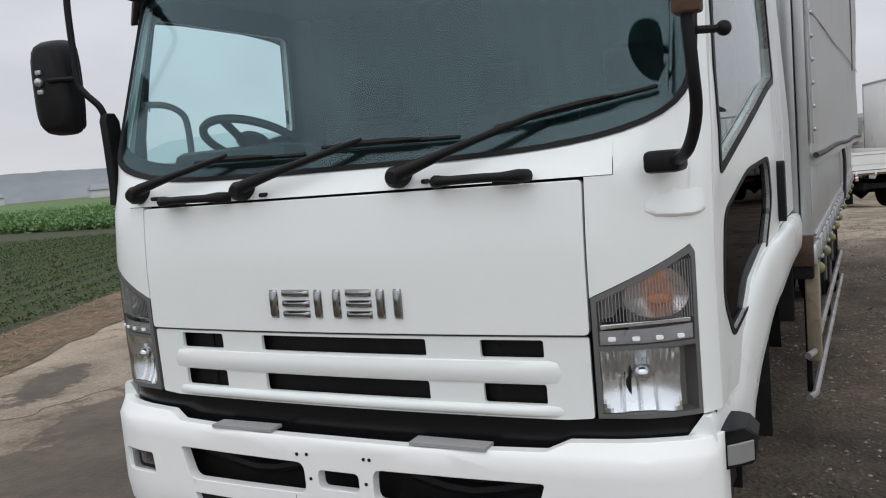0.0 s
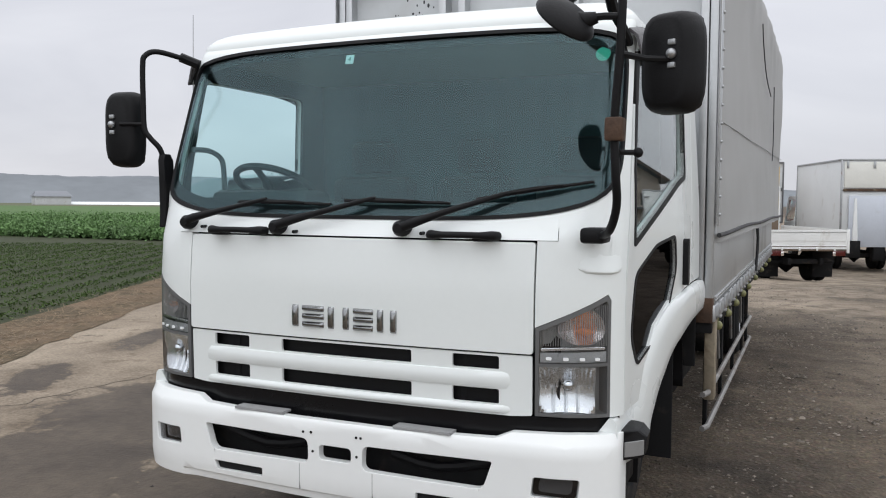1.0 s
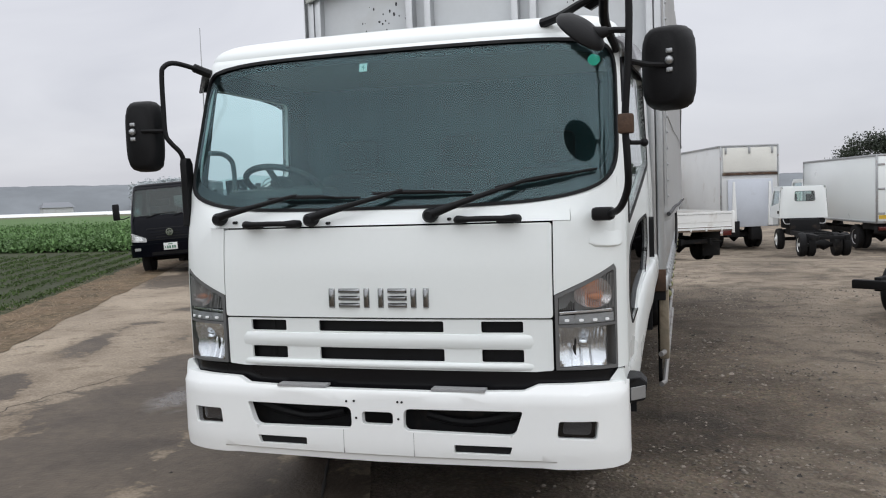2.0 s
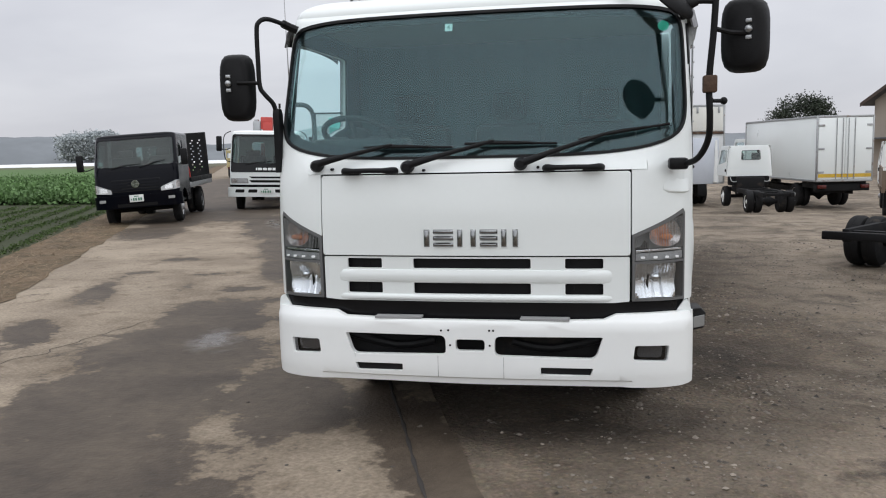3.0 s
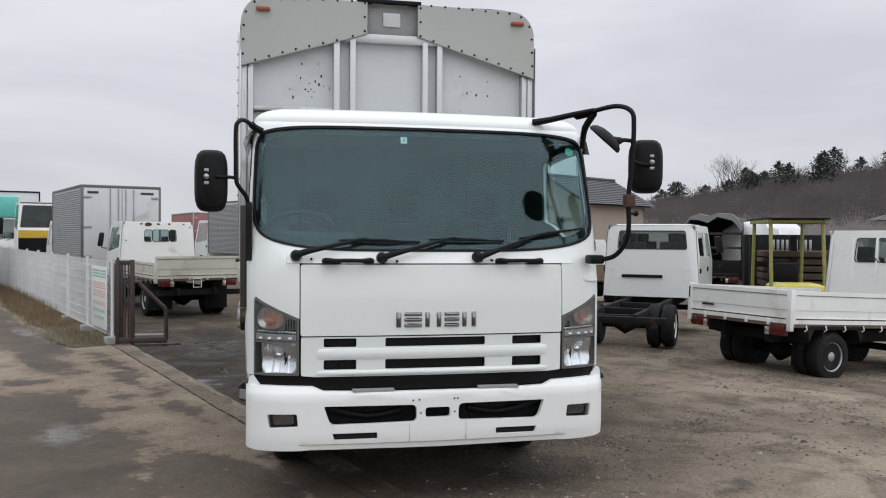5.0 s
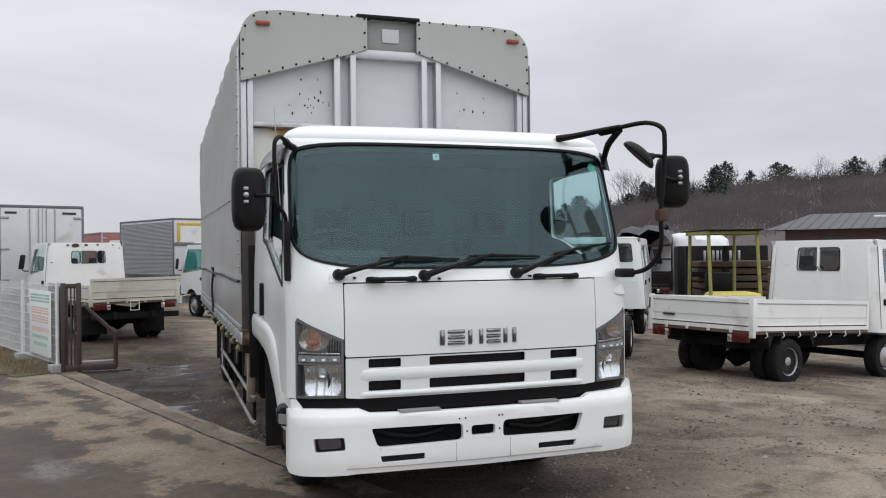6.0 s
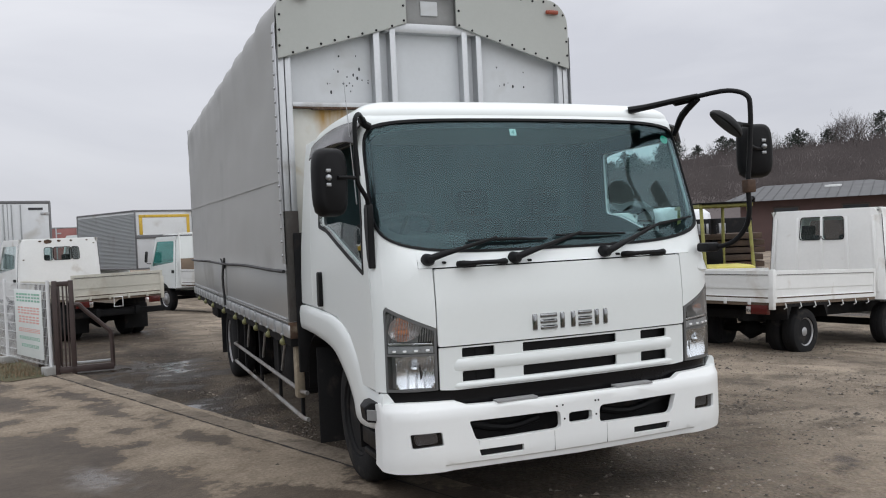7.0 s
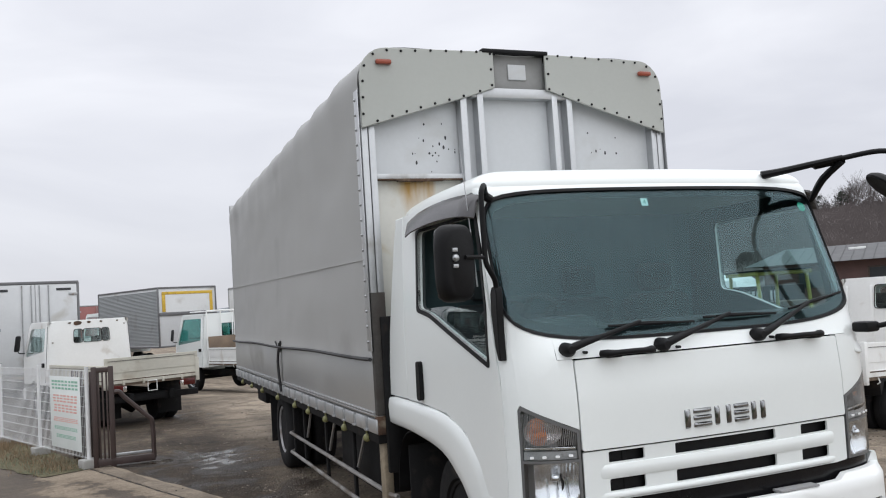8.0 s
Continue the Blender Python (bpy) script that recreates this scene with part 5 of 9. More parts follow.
    part("rear_mud_flap", boxed(((min(s * 0.6, s * 1.08), 6.55, 0.22), (max(s * 0.6, s * 1.08), 6.565, 0.8)), bevel=0.004), RUBBER, truck)
    part("tool_box", boxed(((min(s * 0.7, s * 1.08), 6.9, 0.62), (max(s * 0.7, s * 1.08), 7.5, 0.82)), bevel=0.02), DARK, truck)
    part("exhaust_duct", boxed(((min(s * 0.98, s * 1.12), 1.845, 0.62), (max(s * 0.98, s * 1.12), 1.885, 1.62)), bevel=0.006), DARK, truck)
part("rear_wall", boxed(((XL, YE - 0.03, 0.9), (XR, YE, 3.25)), bevel=0.02), GATE, truck, "grey rear doors")
# torn tape patches on the far tarpaulin
for pts in ([(XR + 0.035, 4.6, 3.0), (XR + 0.036, 4.75, 2.85), (XR + 0.036, 5.2, 2.65), (XR + 0.036, 5.9, 2.55)], [(XR + 0.036, 6.4, 2.7), (XR + 0.036, 6.5, 2.2), (XR + 0.036, 6.4, 1.95)]):
    bm = bmesh.new()
    tube(bm, [(x + 0.08 * (y - YB) / (YE - YB), y, z) for x, y, z in pts], 0.005, 5, 4)
    part("tarpaulin_tear", bm, BLACKTARP, truck, "dark torn tape on the tarpaulin")


# ---- the other vehicles ----
def dip(x, y):
    """The yard falls away gently behind the big truck."""
    a = min(1.0, max(0.0, (y - 13.0) / 9.0))
    b = min(1.0, max(0.0, (x + 3.0) / 5.0))
    c = min(1.0, max(0.0, (x - 4.0) / 4.0)) * min(1.0, max(0.0, (y + 1.0) / 3.0)) * min(1.0, max(0.0, (14.0 - y) / 4.0))
    return -0.50 * a * a * (3 - 2 * a) * b * b * (3 - 2 * b) - 0.20 * c * c * (3 - 2 * c)


CABS = []


def cab_unit(v, W, L, top, zb, belt, paint, axle_y, r, slope=0.28, doors=1, rear_panes=((-0.42, -0.02), (0.02, 0.42)), rear_z=(1.3, 1.58), ribbed=False, tint=SIDEGLASS, arch=True, surround=False):
    """A cab-over cab with open windows, panes, seats and door lines; front at y = 0."""
    CABS.append((v, W, L, belt, top))
    bm = bmesh.new()
    R = r + 0.09
    foot = [(0.03, zb)]
    if arch and R * R > (zb - r) ** 2:
        c = math.sqrt(R * R - (zb - r) ** 2)
        a0 = math.atan2(zb - r, -c)
        a1 = math.atan2(zb - r, c)
        foot += [(axle_y + R * math.cos(a), r + R * math.sin(a)) for a in np.linspace(a0, a1, 9)]
    side = foot + [(L, zb), (L, top - 0.07), (L - 0.06, top), (slope + 0.12, top), (slope, top - 0.06), (0.05, belt), (0.0, belt - 0.08)]
    door_l = (L - 0.08) / doors
    holes, panes = [], []
    for k in range(doors):
        y0, y1 = 0.10 + door_l * k + (0.0 if k else 0.06), door_l * (k + 1) - 0.10
        drop = 0.08 if k == 0 else 0.0
        lean = slope * 0.9 if k == 0 else 0.0
        w = rounded([(y0, belt - drop + 0.02), (y1, belt + 0.05), (y1 - 0.02, top - 0.11), (y0 + lean, top - 0.11)], 0.04, 3)
        holes.append(w)
    for s in (-1, 1):
        sheet(bm, side, holes, on_x(s * W, -s), 0.03)
    back_holes = [rect(a, rear_z[0], b, rear_z[1], 0.05) for a, b in rear_panes]
    sheet(bm, rounded([(-W + 0.01, zb), (W - 0.01, zb), (W - 0.03, top), (-W + 0.03, top)], [0, 0, 0.12, 0.12]), back_holes, on_y(L - 0.004, -1), 0.03, [W * k for k in (-0.96, -0.9, -0.82, -0.7, -0.5, 0, 0.5, 0.7, 0.82, 0.9, 0.96)], [])
    sheet(bm, rect(-W + 0.004, zb, W - 0.004, belt - 0.02), [], lambda a, b, d: Vector((a, 0.012 + d + 0.05 * max(0, (b - belt + 0.08) / 0.08), b)), 0.03, [W * k for k in (-0.94, -0.82, -0.65, -0.4, 0, 0.4, 0.65, 0.82, 0.94)], [belt - 0.08])
    hx = W - 0.07
    screen = rounded([(-hx, 0.08), (hx, 0.08), (hx - 0.04, 0.93), (-hx + 0.04, 0.93)], 0.06)
    def on_screen(off):
        def place(a, t, d):
            return Vector((a, 0.05 + (slope - 0.05) * t + d + off, belt - 0.02 + (top - 0.06 - belt + 0.02) * t))
        return place
    sheet(bm, [(-W + 0.003, 0), (W - 0.003, 0), (W - 0.02, 1), (-W + 0.02, 1)], [screen], on_screen(0.0), 0.03, [W * k for k in (-0.82, -0.65, -0.4, 0, 0.4, 0.65, 0.82)], [])
    sheet(bm, rounded([(-W + 0.02, slope + 0.02), (W - 0.02, slope + 0.02), (W - 0.02, L - 0.02), (-W + 0.02, L - 0.02)], 0.05), [], on_z(top + 0.012), 0.03)
    body = part("cab_body", bm, paint, v, "", 0.012)
    glass = part("windscreen", plate(screen, [], on_screen(0.012), 0.005, [W * k for k in (-0.82, -0.65, -0.4, 0, 0.4, 0.65, 0.82)], []), tint, body, "tinted windscreen")
    glass.visible_shadow = False
    if surround:
        part("screen_surround", plate(rounded([(-W + 0.02, 0.0), (W - 0.02, 0.0), (W - 0.035, 0.985), (-W + 0.035, 0.985)], 0.08), [screen], on_screen(-0.006), 0.008, [W * k for k in (-0.82, -0.65, -0.4, 0, 0.4, 0.65, 0.82)], []), BLACKG, body, "black band round the windscreen")
    for w in holes:
        for s in (-1, 1):
            g = part("side_window", plate(w, [], on_x(s * (W - 0.012), -s), 0.005), tint, body)
            g.visible_shadow = False
    for w in back_holes:
        g = part("rear_window", plate(w, [], on_y(L - 0.016, -1), 0.005), tint, body)
        g.visible_shadow = False
        frame_bm = plate(rounded([(a + (0.009 if a > sum(p for p, _ in w) / len(w) else -0.009), b + (0.009 if b > (rear_z[0] + rear_z[1]) / 2 else -0.009)) for a, b in w], 0), [w], on_y(L + 0.004, -1), 0.012)
        part("window_rubber", frame_bm, BLACKP, body)
    bm = boxed(((-W + 0.05, 0.08, zb + 0.02), (W - 0.05, 0.45, belt - 0.05)), ((-W + 0.04, 0.05, zb), (W - 0.04, L - 0.04, zb + 0.05)))
    part("dash", bm, CABIN, body)
    for k in range(doors):
        for s in (-1, 1):
            y = door_l * (k + 1) - 0.28
            x0, x1 = sorted((s * 0.12, s * (W - 0.12)))
            bm = boxed(((x0, y, zb + 0.1), (x1, y + 0.12, belt + 0.28)), ((x0 + 0.15, y + 0.02, belt + 0.26), (x1 - 0.15, y + 0.1, belt + 0.42)), bevel=0.03)
            part("seat", bm, SEAT, body)
            y2 = door_l * (k + 1) - 0.02
            part("door_line", boxed(((s * W - 0.003, y2, zb + 0.05), (s * W + 0.003, y2 + 0.008, top - 0.08))), PRINT, body)
            part("door_handle", boxed(((s * W - 0.012, y2 - 0.17, belt - 0.24), (s * W + 0.014, y2 - 0.05, belt - 0.16)), bevel=0.008), BLACKP, body)
    if ribbed:
        for x in (-W + 0.1, -0.38, 0.0, 0.38, W - 0.1):
            part("cab_rib", boxed(((x - 0.02, L, zb + 0.1), (x + 0.02, L + 0.014, top - 0.1)), bevel=0.006), paint, body)
    return body


def front_face(v, W, zb, belt, paint, bump_paint, lamp_z, grille_z, plate_z, grille_paint, black_visor=False, bars=((-0.22, 0.22),)):
    """Grille, lamps, bumper, number plate, wipers and mirrors of a cab seen from the front."""
    g = part("grille", boxed(*[((-W * 0.55, -0.015, z), (W * 0.55, 0.02, z + 0.035)) for z in np.arange(grille_z[0], grille_z[1], 0.06)], bevel=0.008), grille_paint, v)
    part("grille_back", boxed(((-W * 0.58, 0.0, grille_z[0] - 0.02), (W * 0.58, 0.014, grille_z[1] + 0.02))), BLACKP, g)
    for s in (-1, 1):
        x0, x1 = sorted((s * W * 0.58, s * (W - 0.02)))
        lampo = part("head_lamp", plate(rounded([(x0, lamp_z - 0.06), (x1, lamp_z - 0.06 if s > 0 else lamp_z - 0.06), (x1, lamp_z + 0.09 if s > 0 else lamp_z + 0.05), (x0, lamp_z + 0.05 if s > 0 else lamp_z + 0.09)], 0.02), [], on_y(-0.02), 0.05, [s * W * k for k in (0.68, 0.78, 0.88)], []), LAMPW, v, "clear head lamp", 0.01)
        xo = s * (W - 0.07)
        part("indicator", boxed(((xo - 0.04, -0.03, lamp_z - 0.045), (xo + 0.04, -0.015, lamp_z + 0.03)), bevel=0.006), PEACH, lampo)
        part("fog_lamp", boxed(((s * W * 0.75 - 0.06, -0.075, zb + 0.06), (s * W * 0.75 + 0.06, -0.05, zb + 0.13)), bevel=0.01), REFLECT, v)
        bm = bmesh.new()
        tube(bm, [(s * (W - 0.02), 0.10, belt + 0.02), (s * (W + 0.12), -0.02, belt + 0.04), (s * (W + 0.15), -0.03, belt + 0.2)], 0.011, 8, 3)
        arm = part("mirror_arm", bm, BLACKP, v)
        part("wing_mirror", boxed(((s * (W + 0.16) - 0.075, -0.075, belt + 0.06), (s * (W + 0.16) + 0.075, -0.01, belt + 0.36)), bevel=0.03), BLACKP, arm, "black wing mirror")
    bm = bmesh.new()
    loft(bm, [[Vector((x, y, z)) for y, z in ((-0.035, zb - 0.02), (-0.06, zb + 0.02), (-0.06, zb + 0.15), (-0.04, zb + 0.20), (0.08, zb + 0.20), (0.08, zb - 0.02))] for x in (-W, -W * 0.9, -W * 0.75, -W * 0.5, 0, W * 0.5, W * 0.75, W * 0.9, W)])
    part("bumper", bm, bump_paint, v, "", 0.008)
    part("bumper_intake", boxed(((-W * 0.5, -0.064, zb + 0.02), (W * 0.5, -0.04, zb + 0.075)), bevel=0.006), BLACKP, v)
    pl = part("number_plate", boxed(((-0.17, -0.075, plate_z - 0.085), (0.17, -0.065, plate_z + 0.085)), bevel=0.006), PLATE, v, "white number plate")
    for x0, x1, z0, z1 in ((-0.06, 0.05, 0.04, 0.06), (-0.13, -0.115, -0.04, -0.01), (-0.08, -0.045, -0.045, 0.01), (-0.03, 0.005, -0.045, 0.01), (0.04, 0.075, -0.045, 0.01), (0.09, 0.125, -0.045, 0.01)):
        part("plate_bar", boxed(((x0, -0.079, plate_z + z0), (x1, -0.074, plate_z + z1))), PRINTG, pl)
    for s in (-1, 1):
        bm = bmesh.new()
        tube(bm, [(s * 0.15 - 0.35, 0.02, belt - 0.02), (s * 0.15 - 0.1, 0.03, belt + 0.08), (s * 0.15 + 0.25, 0.03, belt + 0.1)], 0.009, 6)
        part("wiper", bm, BLACKP, v)


def chassis(v, W, y0, y1, wheels, r, duals=True, z=(0.42, 0.56), rim=RIM):
    bm = boxed(*[((s * 0.34 - 0.035, y0, z[0]), (s * 0.34 + 0.035, y1, z[1])) for s in (-1, 1)], bevel=0.006)
    for y in np.linspace(y0 + 0.3, y1 - 0.15, 5):
        block(bm, (-0.34, y - 0.04, z[0] + 0.02), (0.34, y + 0.04, z[1] - 0.02), 0.005)
    tube(bm, [(0, y0 + 0.8, z[0]), (0, wheels[1], r)], 0.04, 8)
    part("chassis_frame", bm, DARK, v, "dark chassis frame")
    for s in (-1, 1):
        add_wheel(v, s * (W - 0.06), wheels[0], r, 0.19, rim, RUBBER, True)
        add_wheel(v, s * (W - 0.05), wheels[1], r, 0.18, rim)
        if duals:
            add_wheel(v, s * (W - 0.25), wheels[1], r, 0.18, rim)
    for y in wheels:
        bm = bmesh.new()
        tube(bm, [(-W + 0.2, y, r), (-0.16, y, r), (0, y, r), (0.16, y, r), (W - 0.2, y, r)], [0.05, 0.055, r * 0.5, 0.055, 0.05] if y == wheels[1] else 0.05, 10)
        part("axle", bm, DARK, v)


def drop_bed(v, W, y0, y1, floor_z, tail_z, paint, hooks=True, side_z=None):
    """A flat bed with three drop sides, each a framed panel, corner posts, hooks and tail lamps."""
    part("bed_floor", boxed(((-W + 0.02, y0, floor_z - 0.10), (W - 0.02, y1 - 0.02, floor_z)), bevel=0.008), WOODB, v, "worn bed floor")
    side_z = side_z or tail_z

    def gate(a0, a1, top_z, place_pt, name, label):
        bm = bmesh.new()
        sheet(bm, rect(a0, floor_z - 0.06, a1, top_z), [rect(a0 + 0.05, floor_z + 0.01, a1 - 0.05, top_z - 0.05, 0.01)], place_pt(0.0), 0.03)
        sheet(bm, rect(a0 + 0.02, floor_z - 0.02, a1 - 0.02, top_z - 0.02), [], place_pt(0.012), 0.012)
        zm = (floor_z + top_z) / 2 + 0.03
        sheet(bm, rect(a0 + 0.05, zm - 0.09, a1 - 0.05, zm + 0.09, 0.01), [], place_pt(0.006), 0.012)
        return part(name, bm, paint, v, label, 0.004)
    for s in (-1, 1):
        gate(y0 + 0.02, y1 - 0.04, side_z, lambda off, s=s: (lambda a, b, d: Vector((s * (W - d - off), a, b))), "side_gate", "")
        part("corner_post", boxed(((s * (W - 0.02) - 0.03, y1 - 0.05, floor_z - 0.14), (s * (W - 0.02) + 0.03, y1 + 0.005, side_z + 0.012)), bevel=0.006), paint, v)
        lamp = part("tail_lamp", boxed(((s * (W - 0.2) - 0.13, y1 - 0.06, floor_z - 0.20), (s * (W - 0.2) + 0.13, y1 + 0.005, floor_z - 0.09)), bevel=0.01), REDL, v, "red tail lamp")
        part("reverse_lens", boxed(((s * (W - 0.2) - s * 0.11 - 0.03, y1 + 0.004, floor_z - 0.20), (s * (W - 0.2) - s * 0.11 + 0.03, y1 + 0.012, floor_z - 0.11)), bevel=0.004), PEACH, lamp)
        part("mud_flap", boxed(((min(s * (W - 0.05), s * (W - 0.48)), y1 - 0.62, 0.13), (max(s * (W - 0.05), s * (W - 0.48)), y1 - 0.605, floor_z - 0.1)), bevel=0.004), RUBBER, v)
        if hooks:
            for y in np.linspace(y0 + 0.25, y1 - 0.25, 7):
                bm = bmesh.new()
                tube(bm, [(s * (W + 0.005), y, floor_z - 0.07), (s * (W + 0.02), y, floor_z - 0.12), (s * (W - 0.01), y, floor_z - 0.14)], 0.007, 6)
                part("rope_hook", bm, paint, v)
    gate(-W + 0.01, W - 0.01, tail_z, lambda off: (lambda a, b, d: Vector((a, y1 - d - off, b))), "tail_gate", "")
    if hooks:
        for x in np.linspace(-W + 0.3, W - 0.3, 4):
            part("gate_hinge", boxed(((x - 0.02, y1 - 0.005, floor_z - 0.09), (x + 0.02, y1 + 0.012, floor_z - 0.02)), bevel=0.004), paint, v)
    # Thin dark strips draw the shadow gap under each gate's top rail.
    zt, zs = tail_z - 0.052, side_z - 0.052
    for lo, hi in (((-W + 0.06, y1 - 0.004, zt), (W - 0.06, y1 + 0.001, zt + 0.006)), ((-W - 0.001, y0 + 0.07, zs), (-W + 0.004, y1 - 0.09, zs + 0.006)), ((W - 0.004, y0 + 0.07, zs), (W + 0.001, y1 - 0.09, zs + 0.006))):
        part("gate_seam", boxed((lo, hi)), PRINT, v)
        part("gate_sill", boxed(((lo[0], lo[1], floor_z - 0.012), (hi[0], hi[1], floor_z + 0.002))), RUST, v)
    part("rear_underrun", boxed(((-W + 0.12, y1 - 0.42, 0.44), (W - 0.12, y1 - 0.36, 0.49)), bevel=0.01), DARK, v)


def van_box(v, W, y0, y1, z0, z1, paint, ribbed=False, doors=True, trim=ALU, band=None):
    """A closed body: panels, corner trim, ribs where the sheet is corrugated, two rear doors with lock rods and hinges."""
    body = part("box_body", boxed(((-W, y0, z0), (W, y1, z1)), bevel=0.02), paint, v)
    for s in (-1, 1):
        for y in (y0, y1):
            part("corner_trim", boxed(((s * W - 0.025, y - 0.025, z0), (s * W + 0.025, y + 0.025, z1)), bevel=0.008), trim, body)
        for z in (z0, z1):
            part("edge_trim", boxed(((s * W - 0.025, y0, z - 0.03), (s * W + 0.025, y1, z + 0.03)), bevel=0.008), trim, body)
        if ribbed:
            bm = bmesh.new()
            n = int((z1 - z0 - 0.12) / 0.05)
            prof = []
            for k in range(n):
                z = z0 + 0.06 + k * 0.05
                prof += [(0.004, z), (0.016, z + 0.012), (0.016, z + 0.03), (0.004, z + 0.042)]
            loft(bm, [[Vector((s * (W + o), y, z)) for o, z in prof] for y in (y0 + 0.03, y1 - 0.03)], False, False)
            part("ribbed_side", bm, CORRUG, body, "horizontally ribbed aluminium side", 0, 20)
    for y in (y0, y1):
        for z in (z0, z1):
            part("edge_trim", boxed(((-W, y - 0.028, z - 0.03), (W, y + 0.028, z + 0.03)), bevel=0.008), trim, body)
    if doors:
        for s in (-1, 1):
            x0, x1 = sorted((s * 0.01, s * (W - 0.03)))
            d = part("rear_door", boxed(((x0, y1 + 0.002, z0 + 0.04), (x1, y1 + 0.03, z1 - 0.04)), bevel=0.008), paint, body)
            for f in (0.06, 0.24):
                bm = bmesh.new()
                tube(bm, [(s * (0.02 + f), y1 + 0.05, z0 + 0.05), (s * (0.02 + f), y1 + 0.05, z1 - 0.05)], 0.012, 6)
                part("lock_rod", bm, STEEL, d)
            for z in np.linspace(z0 + 0.25, z1 - 0.25, 3):
                part("hinge", boxed(((s * (W - 0.11) - 0.09, y1 + 0.028, z - 0.03), (s * (W - 0.11) + 0.09, y1 + 0.045, z + 0.03)), bevel=0.006), STEEL, d)
        if band:
            part("door_band", boxed(((-W + 0.04, y1 + 0.031, z0 + 0.10), (W - 0.04, y1 + 0.036, z0 + 0.20))), band, body, "yellow reflective band")
    return body


# the near white flat-bed with a yellow hood behind it
def from_rear(x, y, fx, fy, length, z=0.0):
    n = math.hypot(fx, fy)
    return heading(x + fx / n * length, y + fy / n * length, fx, fy, z)


v = thing("flatbed_truck", "white light flat-bed truck with low drop sides, parked on gravel", "truck", from_rear(4.456, 4.18, 0.966, 0.258, 3.78, dip(7.2, 4.7) - 0.07) @ Matrix.Rotation(0.05, 4, "X"), "parked trucks")
cab_unit(v, 0.86, 1.30, 1.84, 0.62, 1.22, OLDWHITE, 0.83, 0.30, 0.34, 1, ((-0.33, -0.01), (0.01, 0.33)), (1.43, 1.74), True)
chassis(v, 0.80, 0.4, 3.63, (0.83, 3.0), 0.285)
drop_bed(v, 0.79, 1.36, 3.78, 0.72, 1.03, OLDWHITE)
front_face(v, 0.86, 0.36, 1.22, OLDWHITE, OLDWHITE, 0.72, (0.66, 0.80), 0.47, BLACKP)
part("bed_mark", boxed(((0.36, 3.781, 0.785), (0.55, 3.786, 0.81))), PRINT, v)
part("corner_stain", boxed(((0.765, 3.786, 0.86), (0.785, 3.790, 1.0))), RUST, v, "rust streak at the gate corner")
part("battery_box", boxed(((0.45, 1.68, 0.28), (0.76, 2.18, 0.58)), bevel=0.03), DARK, v)
for s in (-1, 1):
    part("rear_arch", plate([(2.56, 0.45), (2.64, 0.60), (3.36, 0.60), (3.44, 0.45), (3.46, 0.60), (3.46, 0.64), (2.54, 0.64), (2.54, 0.60)], [], on_x(s * 0.77, -s), 0.3), DARK, v)

# the white crew cab on a bare chassis
v = thing("crew_cab_chassis", "white crew-cab truck with a bare black chassis and no bed", "truck", from_rear(3.43, 5.50, 0.577, 0.817, 5.45), "parked trucks")
cab_unit(v, 0.79, 2.25, 1.74, 0.56, 1.20, WHITE, 0.85, 0.30, 0.30, 2, ((-0.61, 0.55),), (1.36, 1.655), False)
chassis(v, 0.76, 0.6, 5.4, (0.85, 4.25), 0.30, True, (0.40, 0.54), OLDWHITE)
front_face(v, 0.79, 0.40, 1.22, WHITE, WHITE, 0.76, (0.7, 0.85), 0.5, BLACKP)
part("end_crossmember", boxed(((-0.75, 5.36, 0.42), (0.58, 5.45, 0.51)), bevel=0.01), DARK, v, "long black rear crossmember")
part("rear_air_slot", boxed(((-0.21, 2.248, 0.88), (0.46, 2.275, 0.93)), bevel=0.008), BLACKP, v)
for z in (0.86, 1.02):
    part("press_line", boxed(((-0.66, 2.240, z), (0.66, 2.257, z + 0.012)), bevel=0.003), WHITE, v)
part("roof_extra", boxed(((-0.66, 0.5, 1.74), (0.66, 2.0, 1.775)), bevel=0.015), WHITE, v)

# the cream flat-bed behind the gate
v = thing("flatbed_truck", "white flat-bed truck with peeling roof paint and a dirty cream tailgate", "truck", from_rear(-2.18, 11.25, -0.36, 0.93, 4.22), "parked trucks")
cab_unit(v, 0.80, 1.50, 1.80, 0.66, 1.22, OLDWHITE, 0.70, 0.32, 0.30, 1, ((-0.36, -0.22), (-0.20, 0.14), (0.16, 0.32)), (1.40, 1.64), False)
chassis(v, 0.80, 0.6, 4.15, (0.70, 3.25), 0.32)
drop_bed(v, 0.79, 1.58, 4.22, 0.80, 1.15, CREAM, side_z=1.03)
front_face(v, 0.80, 0.38, 1.22, OLDWHITE, OLDWHITE, 0.74, (0.68, 0.82), 0.5, BLACKP)
for x, z, w in ((-0.70, 1.70, 0.035), (-0.55, 1.765, 0.04), (-0.22, 1.765, 0.05), (0.02, 1.765, 0.06), (0.24, 1.755, 0.13), (0.40, 1.765, 0.05), (0.70, 1.42, 0.03)):
    peel = [(x + w * (0.6 + 0.4 * noise.noise(Vector((x * 9, a, 0)))) * math.cos(a), z + 0.45 * w * (0.7 + 0.5 * noise.noise(Vector((x * 9, a, 4)))) * math.sin(a)) for a in np.linspace(0, 2 * math.pi, 12)[:-1]]
    part("paint_peel", plate(peel, [], on_y(1.503, -1), 0.006), RUST, v, "dark peeled paint patch")
bm = bmesh.new()
tube(bm, [(-0.05, 4.23, 0.74), (0.10, 4.23, 0.74), (0.10, 4.23, 0.58), (-0.05, 4.23, 0.58), (-0.05, 4.23, 0.74)], 0.008, 6)
